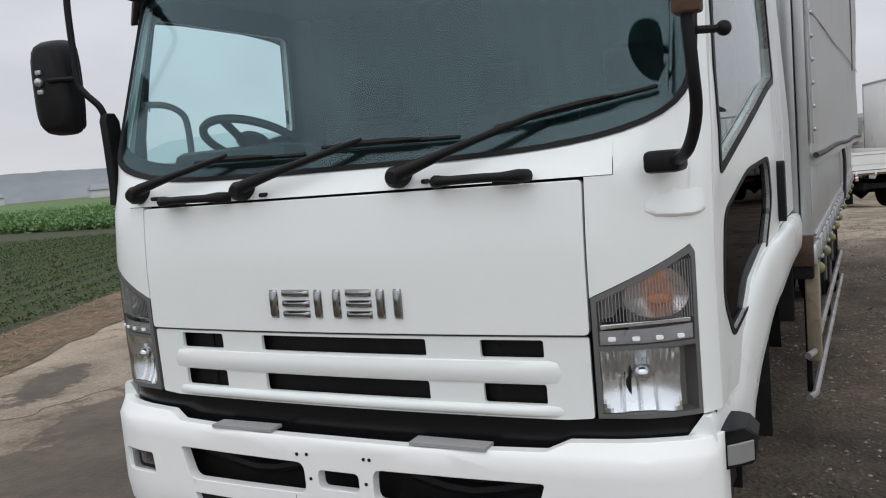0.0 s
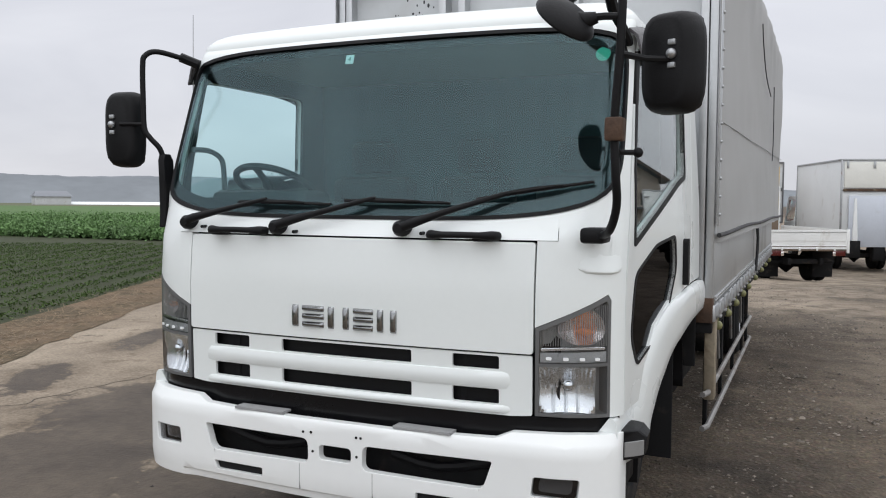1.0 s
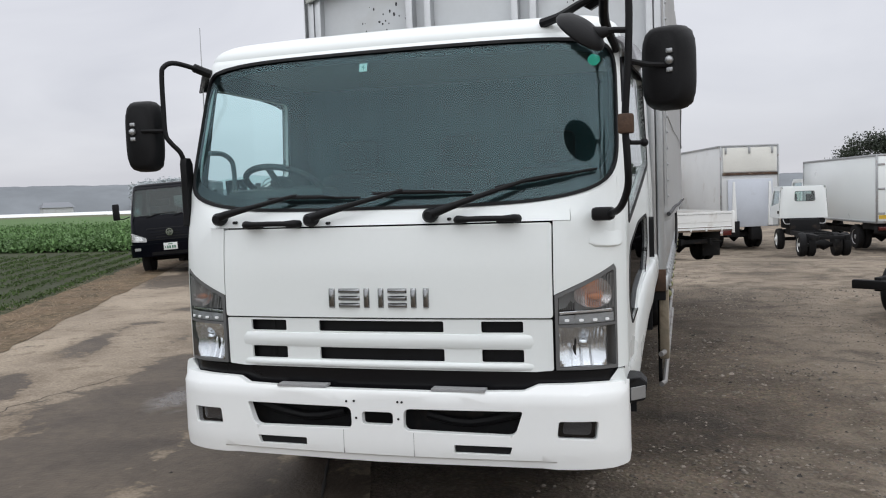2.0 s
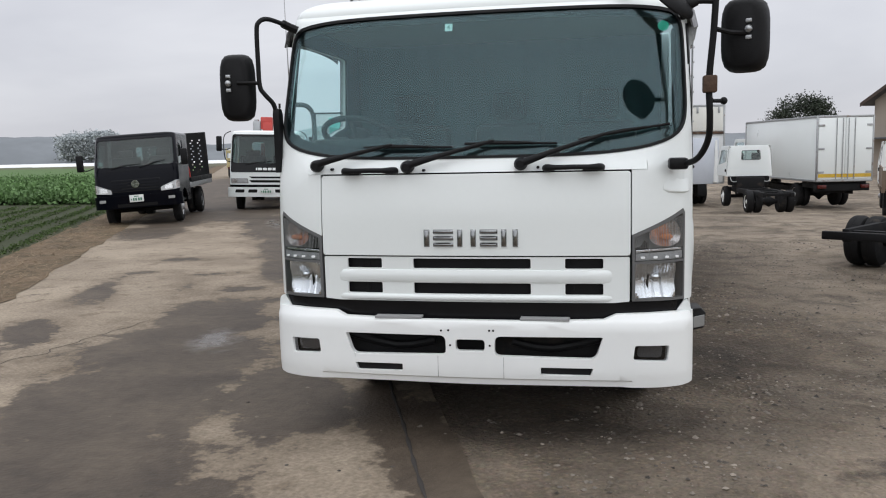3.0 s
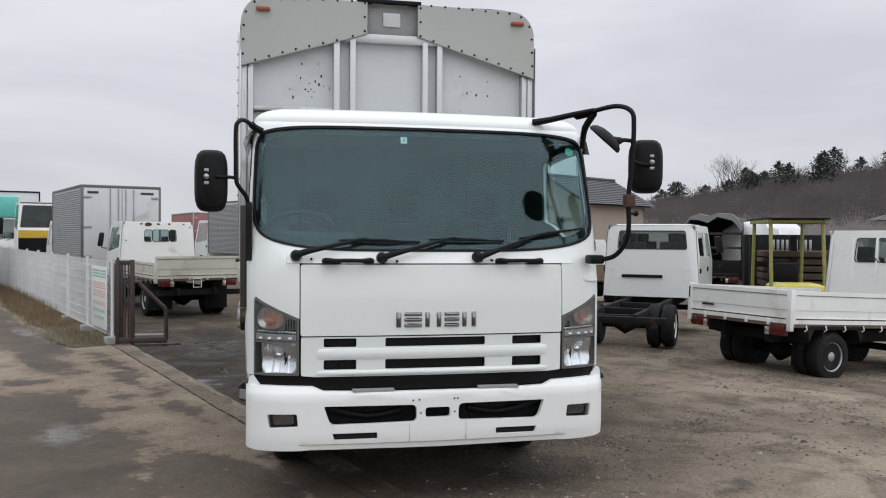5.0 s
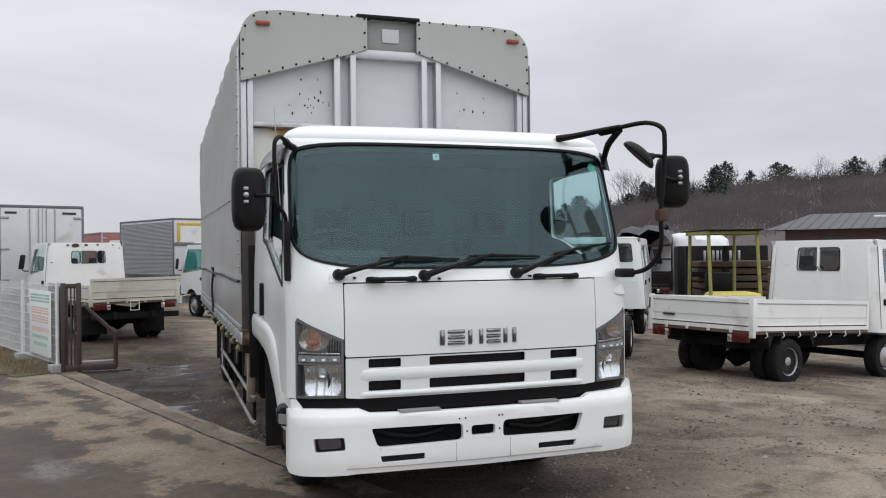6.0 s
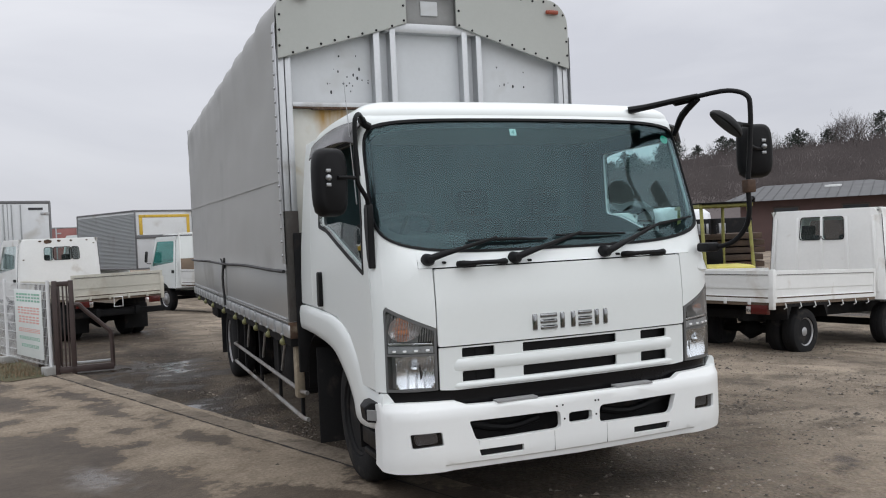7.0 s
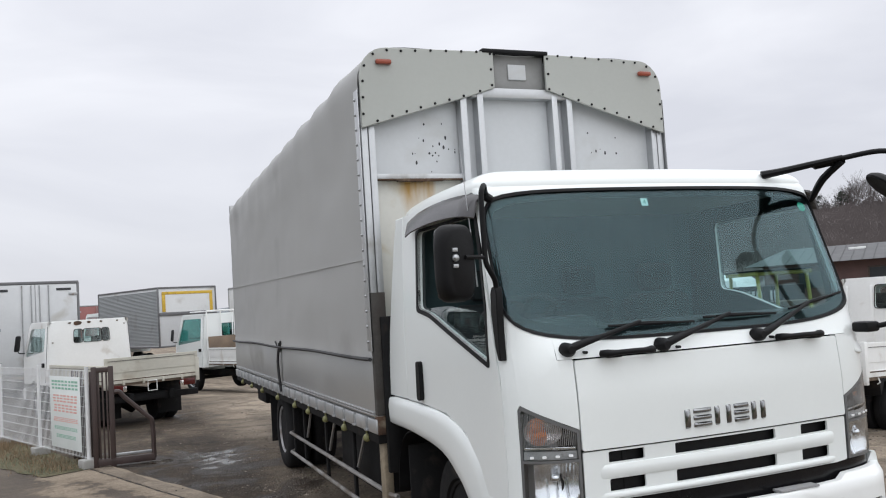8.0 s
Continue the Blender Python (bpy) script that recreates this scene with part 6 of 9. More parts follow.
part("rear_hook_frame", bm, OLDWHITE, v)
part("rear_bar", boxed(((-0.84, 4.00, 0.42), (0.70, 4.08, 0.52)), bevel=0.01), DARK, v, "black bar under the tailgate")

# silver box truck behind it
v = thing("box_truck", "silver ribbed aluminium box truck with grey double rear doors", "truck", from_rear(-4.27, 16.0, -0.36, 0.93, 5.9), "parked trucks")
van_box(v, 0.87, 1.75, 5.9, 0.78, 2.65, GREYWHITE, True, True, DARKTRIM)
cab_unit(v, 0.82, 1.6, 1.9, 0.66, 1.25, WHITE, 0.75, 0.33)
chassis(v, 0.85, 0.6, 5.8, (0.75, 4.5), 0.33)
for x0, x1 in ((-0.72, -0.42), (0.52, 0.76)):
    part("door_mark", boxed(((x0, 5.932, 2.48), (x1, 5.938, 2.53))), PRINT, v)

# the grey ribbed box with a yellow frame, and the truck before it
v = thing("box_truck", "grey ribbed box truck with a yellow-framed end", "truck", from_rear(-0.32, 27.87, -0.42, 0.91, 6.6, dip(-0.5, 29.0)), "parked trucks")
van_box(v, 1.12, 1.9, 6.6, 1.05, 3.10, GREYWHITE, True, False, DARKTRIM)
for lo, hi in (((-0.98, 6.60, 2.86), (0.98, 6.63, 2.96)), ((-0.98, 6.60, 1.1), (-0.86, 6.63, 2.86)), ((0.86, 6.60, 2.26), (0.98, 6.63, 2.86))):
    part("yellow_frame", boxed((lo, hi), bevel=0.006), YELLOW, v, "yellow painted frame bar")
part("end_sheet", boxed(((-0.86, 6.605, 2.24), (0.86, 6.62, 2.86))), PALEGREY, v, "white end sheet")
part("end_rail", boxed(((-1.10, 6.60, 2.12), (1.10, 6.64, 2.24)), bevel=0.008), DARKTRIM, v)
cab_unit(v, 1.05, 1.7, 2.4, 0.8, 1.5, WHITE, 0.85, 0.42)
chassis(v, 1.05, 0.6, 6.5, (0.85, 5.0), 0.42)

v = thing("flatbed_truck", "white flat-bed truck with a guard frame and a dirty tailgate", "truck", from_rear(1.616, 16.11, -0.41, 0.912, 5.2, -0.22), "parked trucks")
cab_unit(v, 0.86, 1.6, 2.02, 0.66, 1.30, WHITE, 0.78, 0.36, 0.30, 1, ((-0.34, 0.34),), (1.45, 1.76), True, GREENGLASS)
chassis(v, 0.84, 0.6, 5.1, (0.78, 4.1), 0.36)
drop_bed(v, 0.85, 1.75, 5.2, 0.82, 1.16, OLDWHITE)
front_face(v, 0.86, 0.40, 1.30, WHITE, WHITE, 0.78, (0.72, 0.88), 0.5, BLACKP)
part("guard_board", boxed(((-0.78, 1.67, 1.0), (0.78, 1.71, 1.44)), bevel=0.006), WOODB, v, "weathered guard board")
bm = bmesh.new()
for x in (-0.80, -0.4, 0.0, 0.4, 0.80):
    tube(bm, [(x, 1.69, 0.8), (x, 1.69, 2.10)], 0.018, 8)
tube(bm, [(-0.80, 1.69, 2.10), (0.80, 1.69, 2.10)], 0.018, 8)
tube(bm, [(-0.66, 0.5, 2.10), (0.66, 0.5, 2.10), (0.66, 1.6, 2.10), (-0.66, 1.6, 2.10), (-0.66, 0.5, 2.10)], 0.015, 8)
part("guard_frame", bm, OLDWHITE, v, "white tube guard frame")

def cab_skin(W, front, r, bow, lean):
    """A cab's skin: u runs along the front from the middle, round corners of radius r and back along the sides; front gives y by height."""
    def place_off(off=0.0):
        def at(u, z):
            s, a = (1 if u >= 0 else -1), abs(u)
            half = W - lean * max(0.0, z - 1.2) ** 1.4
            flat, turn = half - r, r * math.pi / 2
            y = float(np.interp(z, [q[1] for q in front], [q[0] for q in front]))
            if a <= flat:
                return Vector((u, y + bow * (a / flat) ** 2, z))
            if a <= flat + turn:
                g = (a - flat) / r
                return Vector((s * (flat + r * math.sin(g)), y + bow + r * (1 - math.cos(g)), z))
            return Vector((s * half, y + bow + r + a - flat - turn, z))

        def place(u, z, d):
            t = at(u + 0.004, z) - at(u - 0.004, z)
            n = Vector((t.y, -t.x, 0)).normalized()
            return at(u, z) - n * (d + off)
        return place
    return place_off


def round_cab(v, W, L, zb, belt, top, front, r, paint, tint, axle_y, wheel_r, screen, side, rear_panes, rear_z, bow=0.05, lean=0.05):
    """A cab with rounded corners: one skin with the windows cut out, a domed roof, panes, dash, seats and back wall."""
    skin = cab_skin(W, front, r, bow, lean)
    turn = W - r + r * math.pi / 2
    end = turn + L - r - bow
    cu2 = [k * s for s in (1, -1) for k in (0.3, 0.55, W - r, W - r + 0.06, W - r + 0.12, W - r + 0.2, W - r + 0.28, turn, turn + 0.05)] + [0.0]
    cz3 = span(zb, top, 12)
    ax = turn + axle_y - r - bow
    R = wheel_r + 0.08
    arch = [(ax + R * math.cos(g), wheel_r + R * math.sin(g)) for g in np.linspace(math.pi * 0.93, math.pi * 0.07, 11)]
    arch = [(u, z) for u, z in arch if z > zb]
    low = [(0.0, zb), (arch[0][0], zb)] + arch + [(arch[-1][0], zb), (end, zb)]
    outline = low + [(end, top)] + [(-end, top)] + [(-u, z) for u, z in low[::-1][:-1]]
    left = [(-u, z) for u, z in side]
    body = part("cab_body", plate(outline, [screen, side, left], skin(), 0.03, cu2, cz3), paint, v, "", 0.006)
    pane = part("windscreen", plate(screen, [], skin(0.008), 0.005, cu2, cz3), tint, body, "tinted windscreen")
    pane.visible_shadow = False
    for w in (side, left):
        g = part("side_window", plate(w, [], skin(0.010), 0.005, cu2, []), tint, body)
        g.visible_shadow = False
    place = skin()
    rim_pts = [place(u, top - 0.002, 0) for u in np.linspace(-end, end, 61)]
    mid = Vector((0, L * 0.55, top))
    bm = bmesh.new()
    rings = []
    for k, h in ((1.0, -0.01), (0.995, 0.012), (0.97, 0.035), (0.92, 0.052), (0.8, 0.066), (0.4, 0.075), (0.1, 0.076)):
        rings.append([Vector((mid.x + (q.x - mid.x) * k, mid.y + (q.y - mid.y) * k, top + h)) for q in rim_pts])
    loft(bm, rings)
    part("cab_roof", bm, paint, body, "", 0, 60)
    back_holes = [rect(a, rear_z[0], b, rear_z[1], 0.05) for a, b in rear_panes]
    part("cab_back", plate([(-W + 0.03, zb), (W - 0.03, zb), (W - 0.10, top), (-W + 0.10, top)], back_holes, on_y(L - 0.01, -1), 0.03), paint, body)
    for w in back_holes:
        g = part("rear_window", plate(w, [], on_y(L - 0.02, -1), 0.005), SIDEGLASS, body)
        g.visible_shadow = False
    part("dash", boxed(((-W + 0.12, 0.22, zb + 0.05), (W - 0.12, 0.55, belt - 0.04)), ((-W + 0.06, 0.2, zb), (W - 0.06, L - 0.05, zb + 0.05)), bevel=0.02), CABIN, body)
    for s in (-1, 1):
        x0, x1 = sorted((s * 0.10, s * (W - 0.16)))
        part("seat", boxed(((x0, L - 0.42, zb + 0.1), (x1, L - 0.28, belt + 0.26)), ((x0 + 0.16, L - 0.40, belt + 0.24), (x1 - 0.16, L - 0.30, belt + 0.42)), bevel=0.04), SEAT, body)
    bm = bmesh.new()
    tube(bm, [Vector((0.36 + 0.19 * math.cos(g), 0.62 + 0.10 * math.sin(g), belt + 0.04 + 0.14 * math.sin(g))) for g in np.linspace(0, 2 * math.pi, 25)], 0.015, 6)
    part("steering_wheel", bm, CABIN, body)
    return body, skin, cu2


def on_skin(name, v, place, poly, material, cu2, thick=0.02, label="", bevel=0.004):
    return part(name, plate(poly, [], place, thick, cu2, []), material, v, label, bevel)


def cab_mirror(v, s, W, y, z, tall, reach=0.20):
    bm = bmesh.new()
    tube(bm, [(s * (W - 0.04), y + 0.12, z - 0.12), (s * (W + reach * 0.6), y - 0.02, z - 0.16), (s * (W + reach), y - 0.03, z + 0.02)], 0.011, 8, 4)
    arm = part("mirror_arm", bm, BLACKP, v)
    part("wing_mirror", boxed(((s * (W + reach) - 0.075, y - 0.075, z - tall / 2), (s * (W + reach) + 0.075, y - 0.015, z + tall / 2)), bevel=0.03), BLACKP, arm, "black wing mirror")


def plate_with_bars(v, y, z, w=0.30, h=0.155):
    pl = part("number_plate", boxed(((-w / 2, y - 0.008, z - h / 2), (w / 2, y, z + h / 2)), bevel=0.004), PLATE, v, "white number plate")
    for x0, x1, z0, z1 in ((-0.17, 0.16, 0.24, 0.36), (-0.40, -0.34, -0.22, 0.0), (-0.26, -0.15, -0.3, 0.08), (-0.10, 0.01, -0.3, 0.08), (0.10, 0.21, -0.3, 0.08), (0.26, 0.37, -0.3, 0.08)):
        part("plate_bar", boxed(((x0 * w, y - 0.012, z + z0 * h), (x1 * w, y - 0.007, z + z1 * h))), PRINTG, pl)


def cab_wiper(v, place, x0, z0, x1, z1, x2, z2):
    bm = bmesh.new()
    tube(bm, [place(x0, z0, -0.02), place((x0 + x1) / 2, (z0 + z1) / 2, -0.03), place(x1, z1, -0.02)], 0.009, 6)
    tube(bm, [place(x1 - (x2 - x1) * 0.3, z1 - (z2 - z1) * 0.3, -0.012), place(x2, z2, -0.012)], 0.008, 6)
    part("wiper", bm, BLACKP, v)


# the navy tow truck beside the field
v = thing("tow_truck", "near-black light tow truck with an upright perforated ramp", "truck", heading(-9.57, 12.65, 0.335, -0.94, -0.02) @ Matrix.Rotation(-0.055, 4, "Y"), "parked trucks")
tow_front = [(0.03, 0.40), (0.0, 0.72), (0.01, 0.95), (0.06, 1.22), (0.09, 1.30), (0.36, 1.93), (0.42, 2.0)]
body, skin, cu2 = round_cab(v, 0.90, 1.68, 0.46, 1.28, 1.98, tow_front, 0.17, NAVY, CABGLASS, 0.82, 0.34,
                            rounded([(-0.84, 1.33), (0.84, 1.33), (0.83, 1.92), (-0.83, 1.92)], [0.10, 0.10, 0.07, 0.07], 5),
                            rounded([(1.10, 1.30), (1.72, 1.36), (1.72, 1.84), (1.20, 1.84)], 0.05), ((-0.25, 0.25),), (1.46, 1.76))
on_skin("hood_crease", body, skin(-0.006), rect(-0.86, 1.235, 0.86, 1.255, 0.006), NAVY, cu2, 0.012)
for z in (0.80, 0.865, 0.93, 0.995):
    on_skin("grille_bar", body, skin(-0.012), rect(-0.50, z, 0.50, z + 0.035, 0.012), NAVY, cu2, 0.02, "", 0.006)
on_skin("grille_back", body, skin(-0.002), rect(-0.52, 0.775, 0.52, 1.045, 0.02), BLACKP, cu2, 0.012)
for s in (-1, 1):
    def flip(pts):
        return [(s * u, z) for u, z in pts]
    lamp = on_skin("head_lamp", body, skin(-0.008), flip(rounded([(0.52, 0.745), (0.96, 0.775), (0.98, 0.955), (0.86, 0.965), (0.53, 0.835)], 0.025)), LAMPW, cu2, 0.02, "large clear wrap-round head lamp")
    on_skin("indicator", lamp, skin(-0.012), flip(rounded([(0.84, 0.79), (0.955, 0.80), (0.965, 0.94), (0.86, 0.95)], 0.02)), PEACH, cu2, 0.008)
    on_skin("lamp_bowl", lamp, skin(-0.012), flip(rounded([(0.60, 0.775), (0.80, 0.785), (0.80, 0.90), (0.62, 0.855)], 0.03)), REFLECT, cu2, 0.008)
    on_skin("fog_lamp", body, skin(-0.045), flip(rect(0.66, 0.565, 0.79, 0.625, 0.012)), LAMPW, cu2, 0.02)
    cab_mirror(v, s, 0.90, 0.02, 1.46, 0.36)
bm = plate(rounded([(-1.02, 0.42), (1.02, 0.42), (1.04, 0.70), (-1.04, 0.70)], 0.05), [], skin(-0.04), 0.05, cu2, [0.5, 0.6])
part("bumper", bm, NAVY, v, "near-black moulded bumper", 0.012)
on_skin("bumper_intake", body, skin(-0.043), rect(-0.42, 0.445, 0.42, 0.515, 0.015), BLACKP, cu2, 0.012)
plate_with_bars(v, -0.045, 0.625)
cab_wiper(v, skin(), -0.50, 1.29, -0.22, 1.36, 0.14, 1.375)
cab_wiper(v, skin(), 0.10, 1.29, 0.42, 1.385, 0.66, 1.43)
bm = bmesh.new()
lathe(bm, [(0, 0.082), (0.012, 0.082), (0.014, 0.064), (0, 0.064)], 24, Matrix.Translation((0, -0.03, 0.94)) @ Matrix.Rotation(math.pi / 2, 4, "Z"))
block(bm, (-0.075, -0.036, 0.928), (0.075, -0.026, 0.952))
part("emblem", bm, CHROME, v, "plain chrome ring emblem")
chassis(v, 0.88, 0.6, 5.6, (0.82, 4.0), 0.34)
part("tow_deck", boxed(((-0.92, 1.8, 0.72), (0.92, 5.6, 0.86)), bevel=0.01), STEEL, v, "grey steel deck")
for s in (-1, 1):
    part("deck_rail", boxed(((s * 0.90 - 0.03, 1.8, 0.84), (s * 0.90 + 0.03, 5.6, 0.96)), bevel=0.008), DARK, v)
    x0, x1 = sorted((s * 0.32, s * 0.86))
    holes = [rect(x0 + 0.11 + 0.20 * i + (0.05 if j % 2 else 0.0), 1.08 + 0.075 * j, x0 + 0.155 + 0.20 * i + (0.05 if j % 2 else 0.0), 1.115 + 0.075 * j, 0.01, 2) for i in (0, 1) for j in range(12)]
    part("ramp", plate(rect(x0, 0.9, x1, 2.14), holes, on_y(5.45), 0.05), DARK, v, "upright black perforated ramp", 0.004)
    part("ramp_edge", boxed(((x0 - 0.02, 5.42, 0.9), (x0 + 0.02, 5.54, 2.14)), ((x1 - 0.02, 5.42, 0.9), (x1 + 0.02, 5.54, 2.14)), bevel=0.006), DARK, v)
bm = bmesh.new()
tube(bm, [(0.9, 1.85, 0.9), (0.87, 1.80, 1.25), (0.72, 1.76, 1.6)], 0.02, 8, 3)
part("red_strap", bm, REDP, v, "red winch hose")

# the white crane truck on the road
v = thing("crane_truck", "older white medium truck with a red folded crane behind the cab", "truck", heading(-8.58, 17.25, 0.32, -0.947, -0.085) @ Matrix.Rotation(0.03, 4, "Y"), "parked trucks")
crane_front = [(0.0, 0.40), (0.0, 1.10), (0.05, 1.30), (0.24, 2.10), (0.30, 2.2)]
body, skin, cu2 = round_cab(v, 0.98, 1.75, 0.62, 1.28, 2.16, crane_front, 0.15, WHITE, CABGLASS, 1.05, 0.43,
                            rounded([(-0.90, 1.34), (0.90, 1.34), (0.88, 2.07), (-0.88, 2.07)], [0.10, 0.10, 0.08, 0.08], 5),
                            rounded([(1.17, 1.32), (1.86, 1.38), (1.86, 2.02), (1.22, 2.02)], 0.05), ((-0.52, -0.16), (0.16, 0.52)), (1.50, 1.92))
part("screen_surround", plate(rounded([(-0.955, 1.10), (0.955, 1.10), (0.93, 2.12), (-0.93, 2.12)], [0.05, 0.05, 0.10, 0.10], 5), [rounded([(-0.895, 1.345), (0.895, 1.345), (0.875, 2.065), (-0.875, 2.065)], [0.10, 0.10, 0.08, 0.08], 5)], skin(-0.004), 0.008, cu2, span(1.1, 2.1, 6)), BLACKG, body, "black panel round and under the windscreen")
for x0, x1 in ((-0.27, -0.235), (-0.215, -0.11), (-0.085, 0.02), (0.045, 0.145), (0.17, 0.27)):
    on_skin("badge_bar", body, skin(-0.014), rect(x0, 1.155, x1, 1.22, 0.012), PLATE, cu2, 0.012, "pale badge bar")
for z0, z1 in ((0.935, 0.985), (0.825, 0.885)):
    on_skin("grille_slot", body, skin(-0.003), rounded([(-0.46, z1), (-0.38, z0), (0.38, z0), (0.46, z1)], 0.015), BLACKP, cu2, 0.02, "black grille slot")
on_skin("grille_bar", body, skin(-0.014), rect(-0.44, 0.895, 0.44, 0.925, 0.01), WHITE, cu2, 0.02)
for s in (-1, 1):
    def flip(pts):
        return [(s * u, z) for u, z in pts]
    lamp = on_skin("head_lamp", body, skin(-0.006), flip(rounded([(0.47, 0.80), (0.93, 0.80), (0.95, 0.935), (0.49, 0.935)], 0.02)), LAMPBOX, cu2, 0.02, "grey rectangular head lamp")
    on_skin("lamp_glass", lamp, skin(-0.010), flip(rect(0.51, 0.82, 0.76, 0.918, 0.015)), LAMPW, cu2, 0.008)
    on_skin("indicator", lamp, skin(-0.010), flip(rect(0.79, 0.82, 0.92, 0.918, 0.015)), PEACH, cu2, 0.008)
    cab_mirror(v, s, 0.98, 0.02, 1.86, 0.40, 0.24)
    bm = bmesh.new()
    tube(bm, [(s * 0.96, 0.16, 1.38), (s * 1.06, 0.0, 1.44), (s * 1.10, -0.03, 1.75), (s * 1.08, 0.0, 2.08), (s * 0.94, 0.26, 2.20)], 0.012, 8, 4)
    part("mirror_hoop", bm, BLACKP, v)
    for x in (0.36, 0.70):
        on_skin("bumper_slot", body, skin(-0.064), flip(rounded([(x - 0.12, 0.555), (x + 0.12, 0.555), (x + 0.10, 0.64), (x - 0.13, 0.64)], 0.02)), BLACKP, cu2, 0.02)
on_skin("black_strip", body, skin(-0.010), rect(-1.10, 0.70, 1.10, 0.765, 0.01), BLACKG, cu2, 0.03, "black strip over the bumper")
bm = plate(rounded([(-1.12, 0.44), (1.12, 0.44), (1.14, 0.69), (-1.14, 0.69)], 0.03), [], skin(-0.06), 0.06, cu2, [0.5, 0.6])
part("bumper", bm, WHITE, v, "white steel bumper", 0.010)
plate_with_bars(v, -0.065, 0.60, 0.34, 0.16)
cab_wiper(v, skin(), -0.55, 1.30, -0.25, 1.37, 0.15, 1.40)
cab_wiper(v, skin(), 0.05, 1.30, 0.35, 1.37, 0.70, 1.40)
chassis(v, 0.95, 0.7, 7.0, (1.05, 5.4), 0.43)
def across(W, y0, z0, y1, z1):
    """A bar across the cab in short spans, so that it follows the bowed front."""
    bm2 = bmesh.new()
    loft(bm2, [[Vector((x, y, z)) for y, z in ((y1, z0), (y0, z0), (y0, z1), (y1, z1))] for x in np.linspace(-W, W, 11)])
    return bm2


bm = boxed(((-0.30, 1.9, 0.9), (0.30, 2.4, 1.9)), ((-0.24, 1.95, 1.9), (0.04, 2.35, 2.50)), ((-0.30, 2.0, 2.30), (0.04, 2.34, 2.66)), bevel=0.03)
part("crane_column", bm, REDP, v, "red crane column")
part("crane_winch", boxed(((-0.52, 1.98, 2.20), (-0.30, 2.30, 2.54)), ((-0.48, 2.0, 2.50), (-0.36, 2.28, 2.60)), bevel=0.03), STEEL, v, "grey winch drum housing")
bm = bmesh.new()
tube(bm, [(0.24, 2.2, 1.2), (0.24, 2.2, 3.0)], 0.016, 8)
tube(bm, [(0.24, 2.2, 2.92), (0.24, 2.2, 3.06)], 0.032, 8)
part("crane_mast", bm, DARK, v)
drop_bed(v, 0.95, 2.5, 7.0, 1.0, 1.4, STEEL, hooks=False)

# trucks seen past the right side: low bed, grey box with a tail lift, bare cab, white box, wooden bed
v = thing("box_truck", "light grey box truck with a raised tail lift plate", "truck", from_rear(3.25, 23.98, -0.27, 0.96, 6.4, dip(3.2, 24.0)), "parked trucks")
van_box(v, 0.88, 1.8, 6.4, 0.76, 3.22, PALEGREY, False, False, STEEL)
part("tail_lift", boxed(((-0.66, 6.46, 0.74), (0.70, 6.52, 2.20)), bevel=0.01), LIFTGREY, v, "pale blue-grey folded tail lift")
for x in (-0.57, 0.53):
    bm = bmesh.new()
    loft(bm, [[Vector((x - w, 6.50, z)), Vector((x + w, 6.50, z)), Vector((x + w, 6.50 + d, z)), Vector((x - w, 6.50 + d, z))] for z, w, d in ((0.78, 0.075, 0.09), (1.4, 0.055, 0.08), (2.12, 0.03, 0.05))])
    part("lift_column", bm, OLDWHITE, v, "", 0.006)
part("upper_shutter", boxed(((-0.82, 6.41, 2.42), (0.82, 6.44, 3.16)), bevel=0.01), CREAMW, v, "cream upper rear panel")
part("shutter_rail", boxed(((-0.84, 6.41, 2.32), (0.84, 6.46, 2.40)), bevel=0.006), RUST, v)
for x in (-0.68, 0.02, 0.74):
    part("drip_bracket", boxed(((x - 0.03, 6.43, 2.98), (x + 0.03, 6.47, 3.18)), bevel=0.006), STEEL, v)
part("lift_motor", boxed(((0.38, 6.40, 0.44), (0.72, 6.60, 0.92)), bevel=0.02), DARK, v)
dd = part("side_door", boxed(((-0.905, 3.1, 0.86), (-0.88, 4.1, 2.9)), bevel=0.006), GREYWHITE, v)
part("door_bar", boxed(((-0.925, 3.9, 1.95), (-0.90, 4.9, 1.99)), bevel=0.004), STEEL, dd)
for y in (3.08, 4.12):
    part("door_frame", boxed(((-0.92, y - 0.03, 0.82), (-0.885, y + 0.03, 2.94)), bevel=0.005), STEEL, dd)
cab_unit(v, 0.86, 1.6, 2.2, 0.66, 1.35, WHITE, 0.85, 0.38)
chassis(v, 0.86, 0.6, 6.3, (0.85, 4.9), 0.38)
part("lift_arm", boxed(((-0.3, 6.2, 0.35), (0.0, 6.5, 0.75)), bevel=0.02), DARK, v)

v = thing("cab_chassis", "white light truck cab on a bare dark chassis", "truck", from_rear(4.68, 17.85, -0.10, 0.99, 4.3, dip(5.3, 18.0)), "parked trucks")
cab_unit(v, 0.62, 1.4, 1.72, 0.88, 1.24, WHITE, 0.7, 0.29, 0.26, 1, ((-0.28, 0.24),), (1.34, 1.59))
chassis(v, 0.64, 0.6, 4.2, (0.70, 3.3), 0.29, True, (0.44, 0.56), OLDWHITE)
part("engine", boxed(((-0.38, 0.9, 0.42), (0.38, 1.5, 0.86)), ((-0.55, 1.1, 0.62), (0.55, 1.36, 0.88)), bevel=0.05), DARK, v)
for s in (-1, 1):
    bm = bmesh.new()
    tube(bm, [(s * 0.30, 1.42, 0.84), (s * 0.36, 1.46, 0.74), (s * 0.50, 1.46, 0.74), (s * 0.54, 1.42, 0.86)], 0.012, 6, 3)
    part("cab_tilt_hook", bm, STEEL, v)

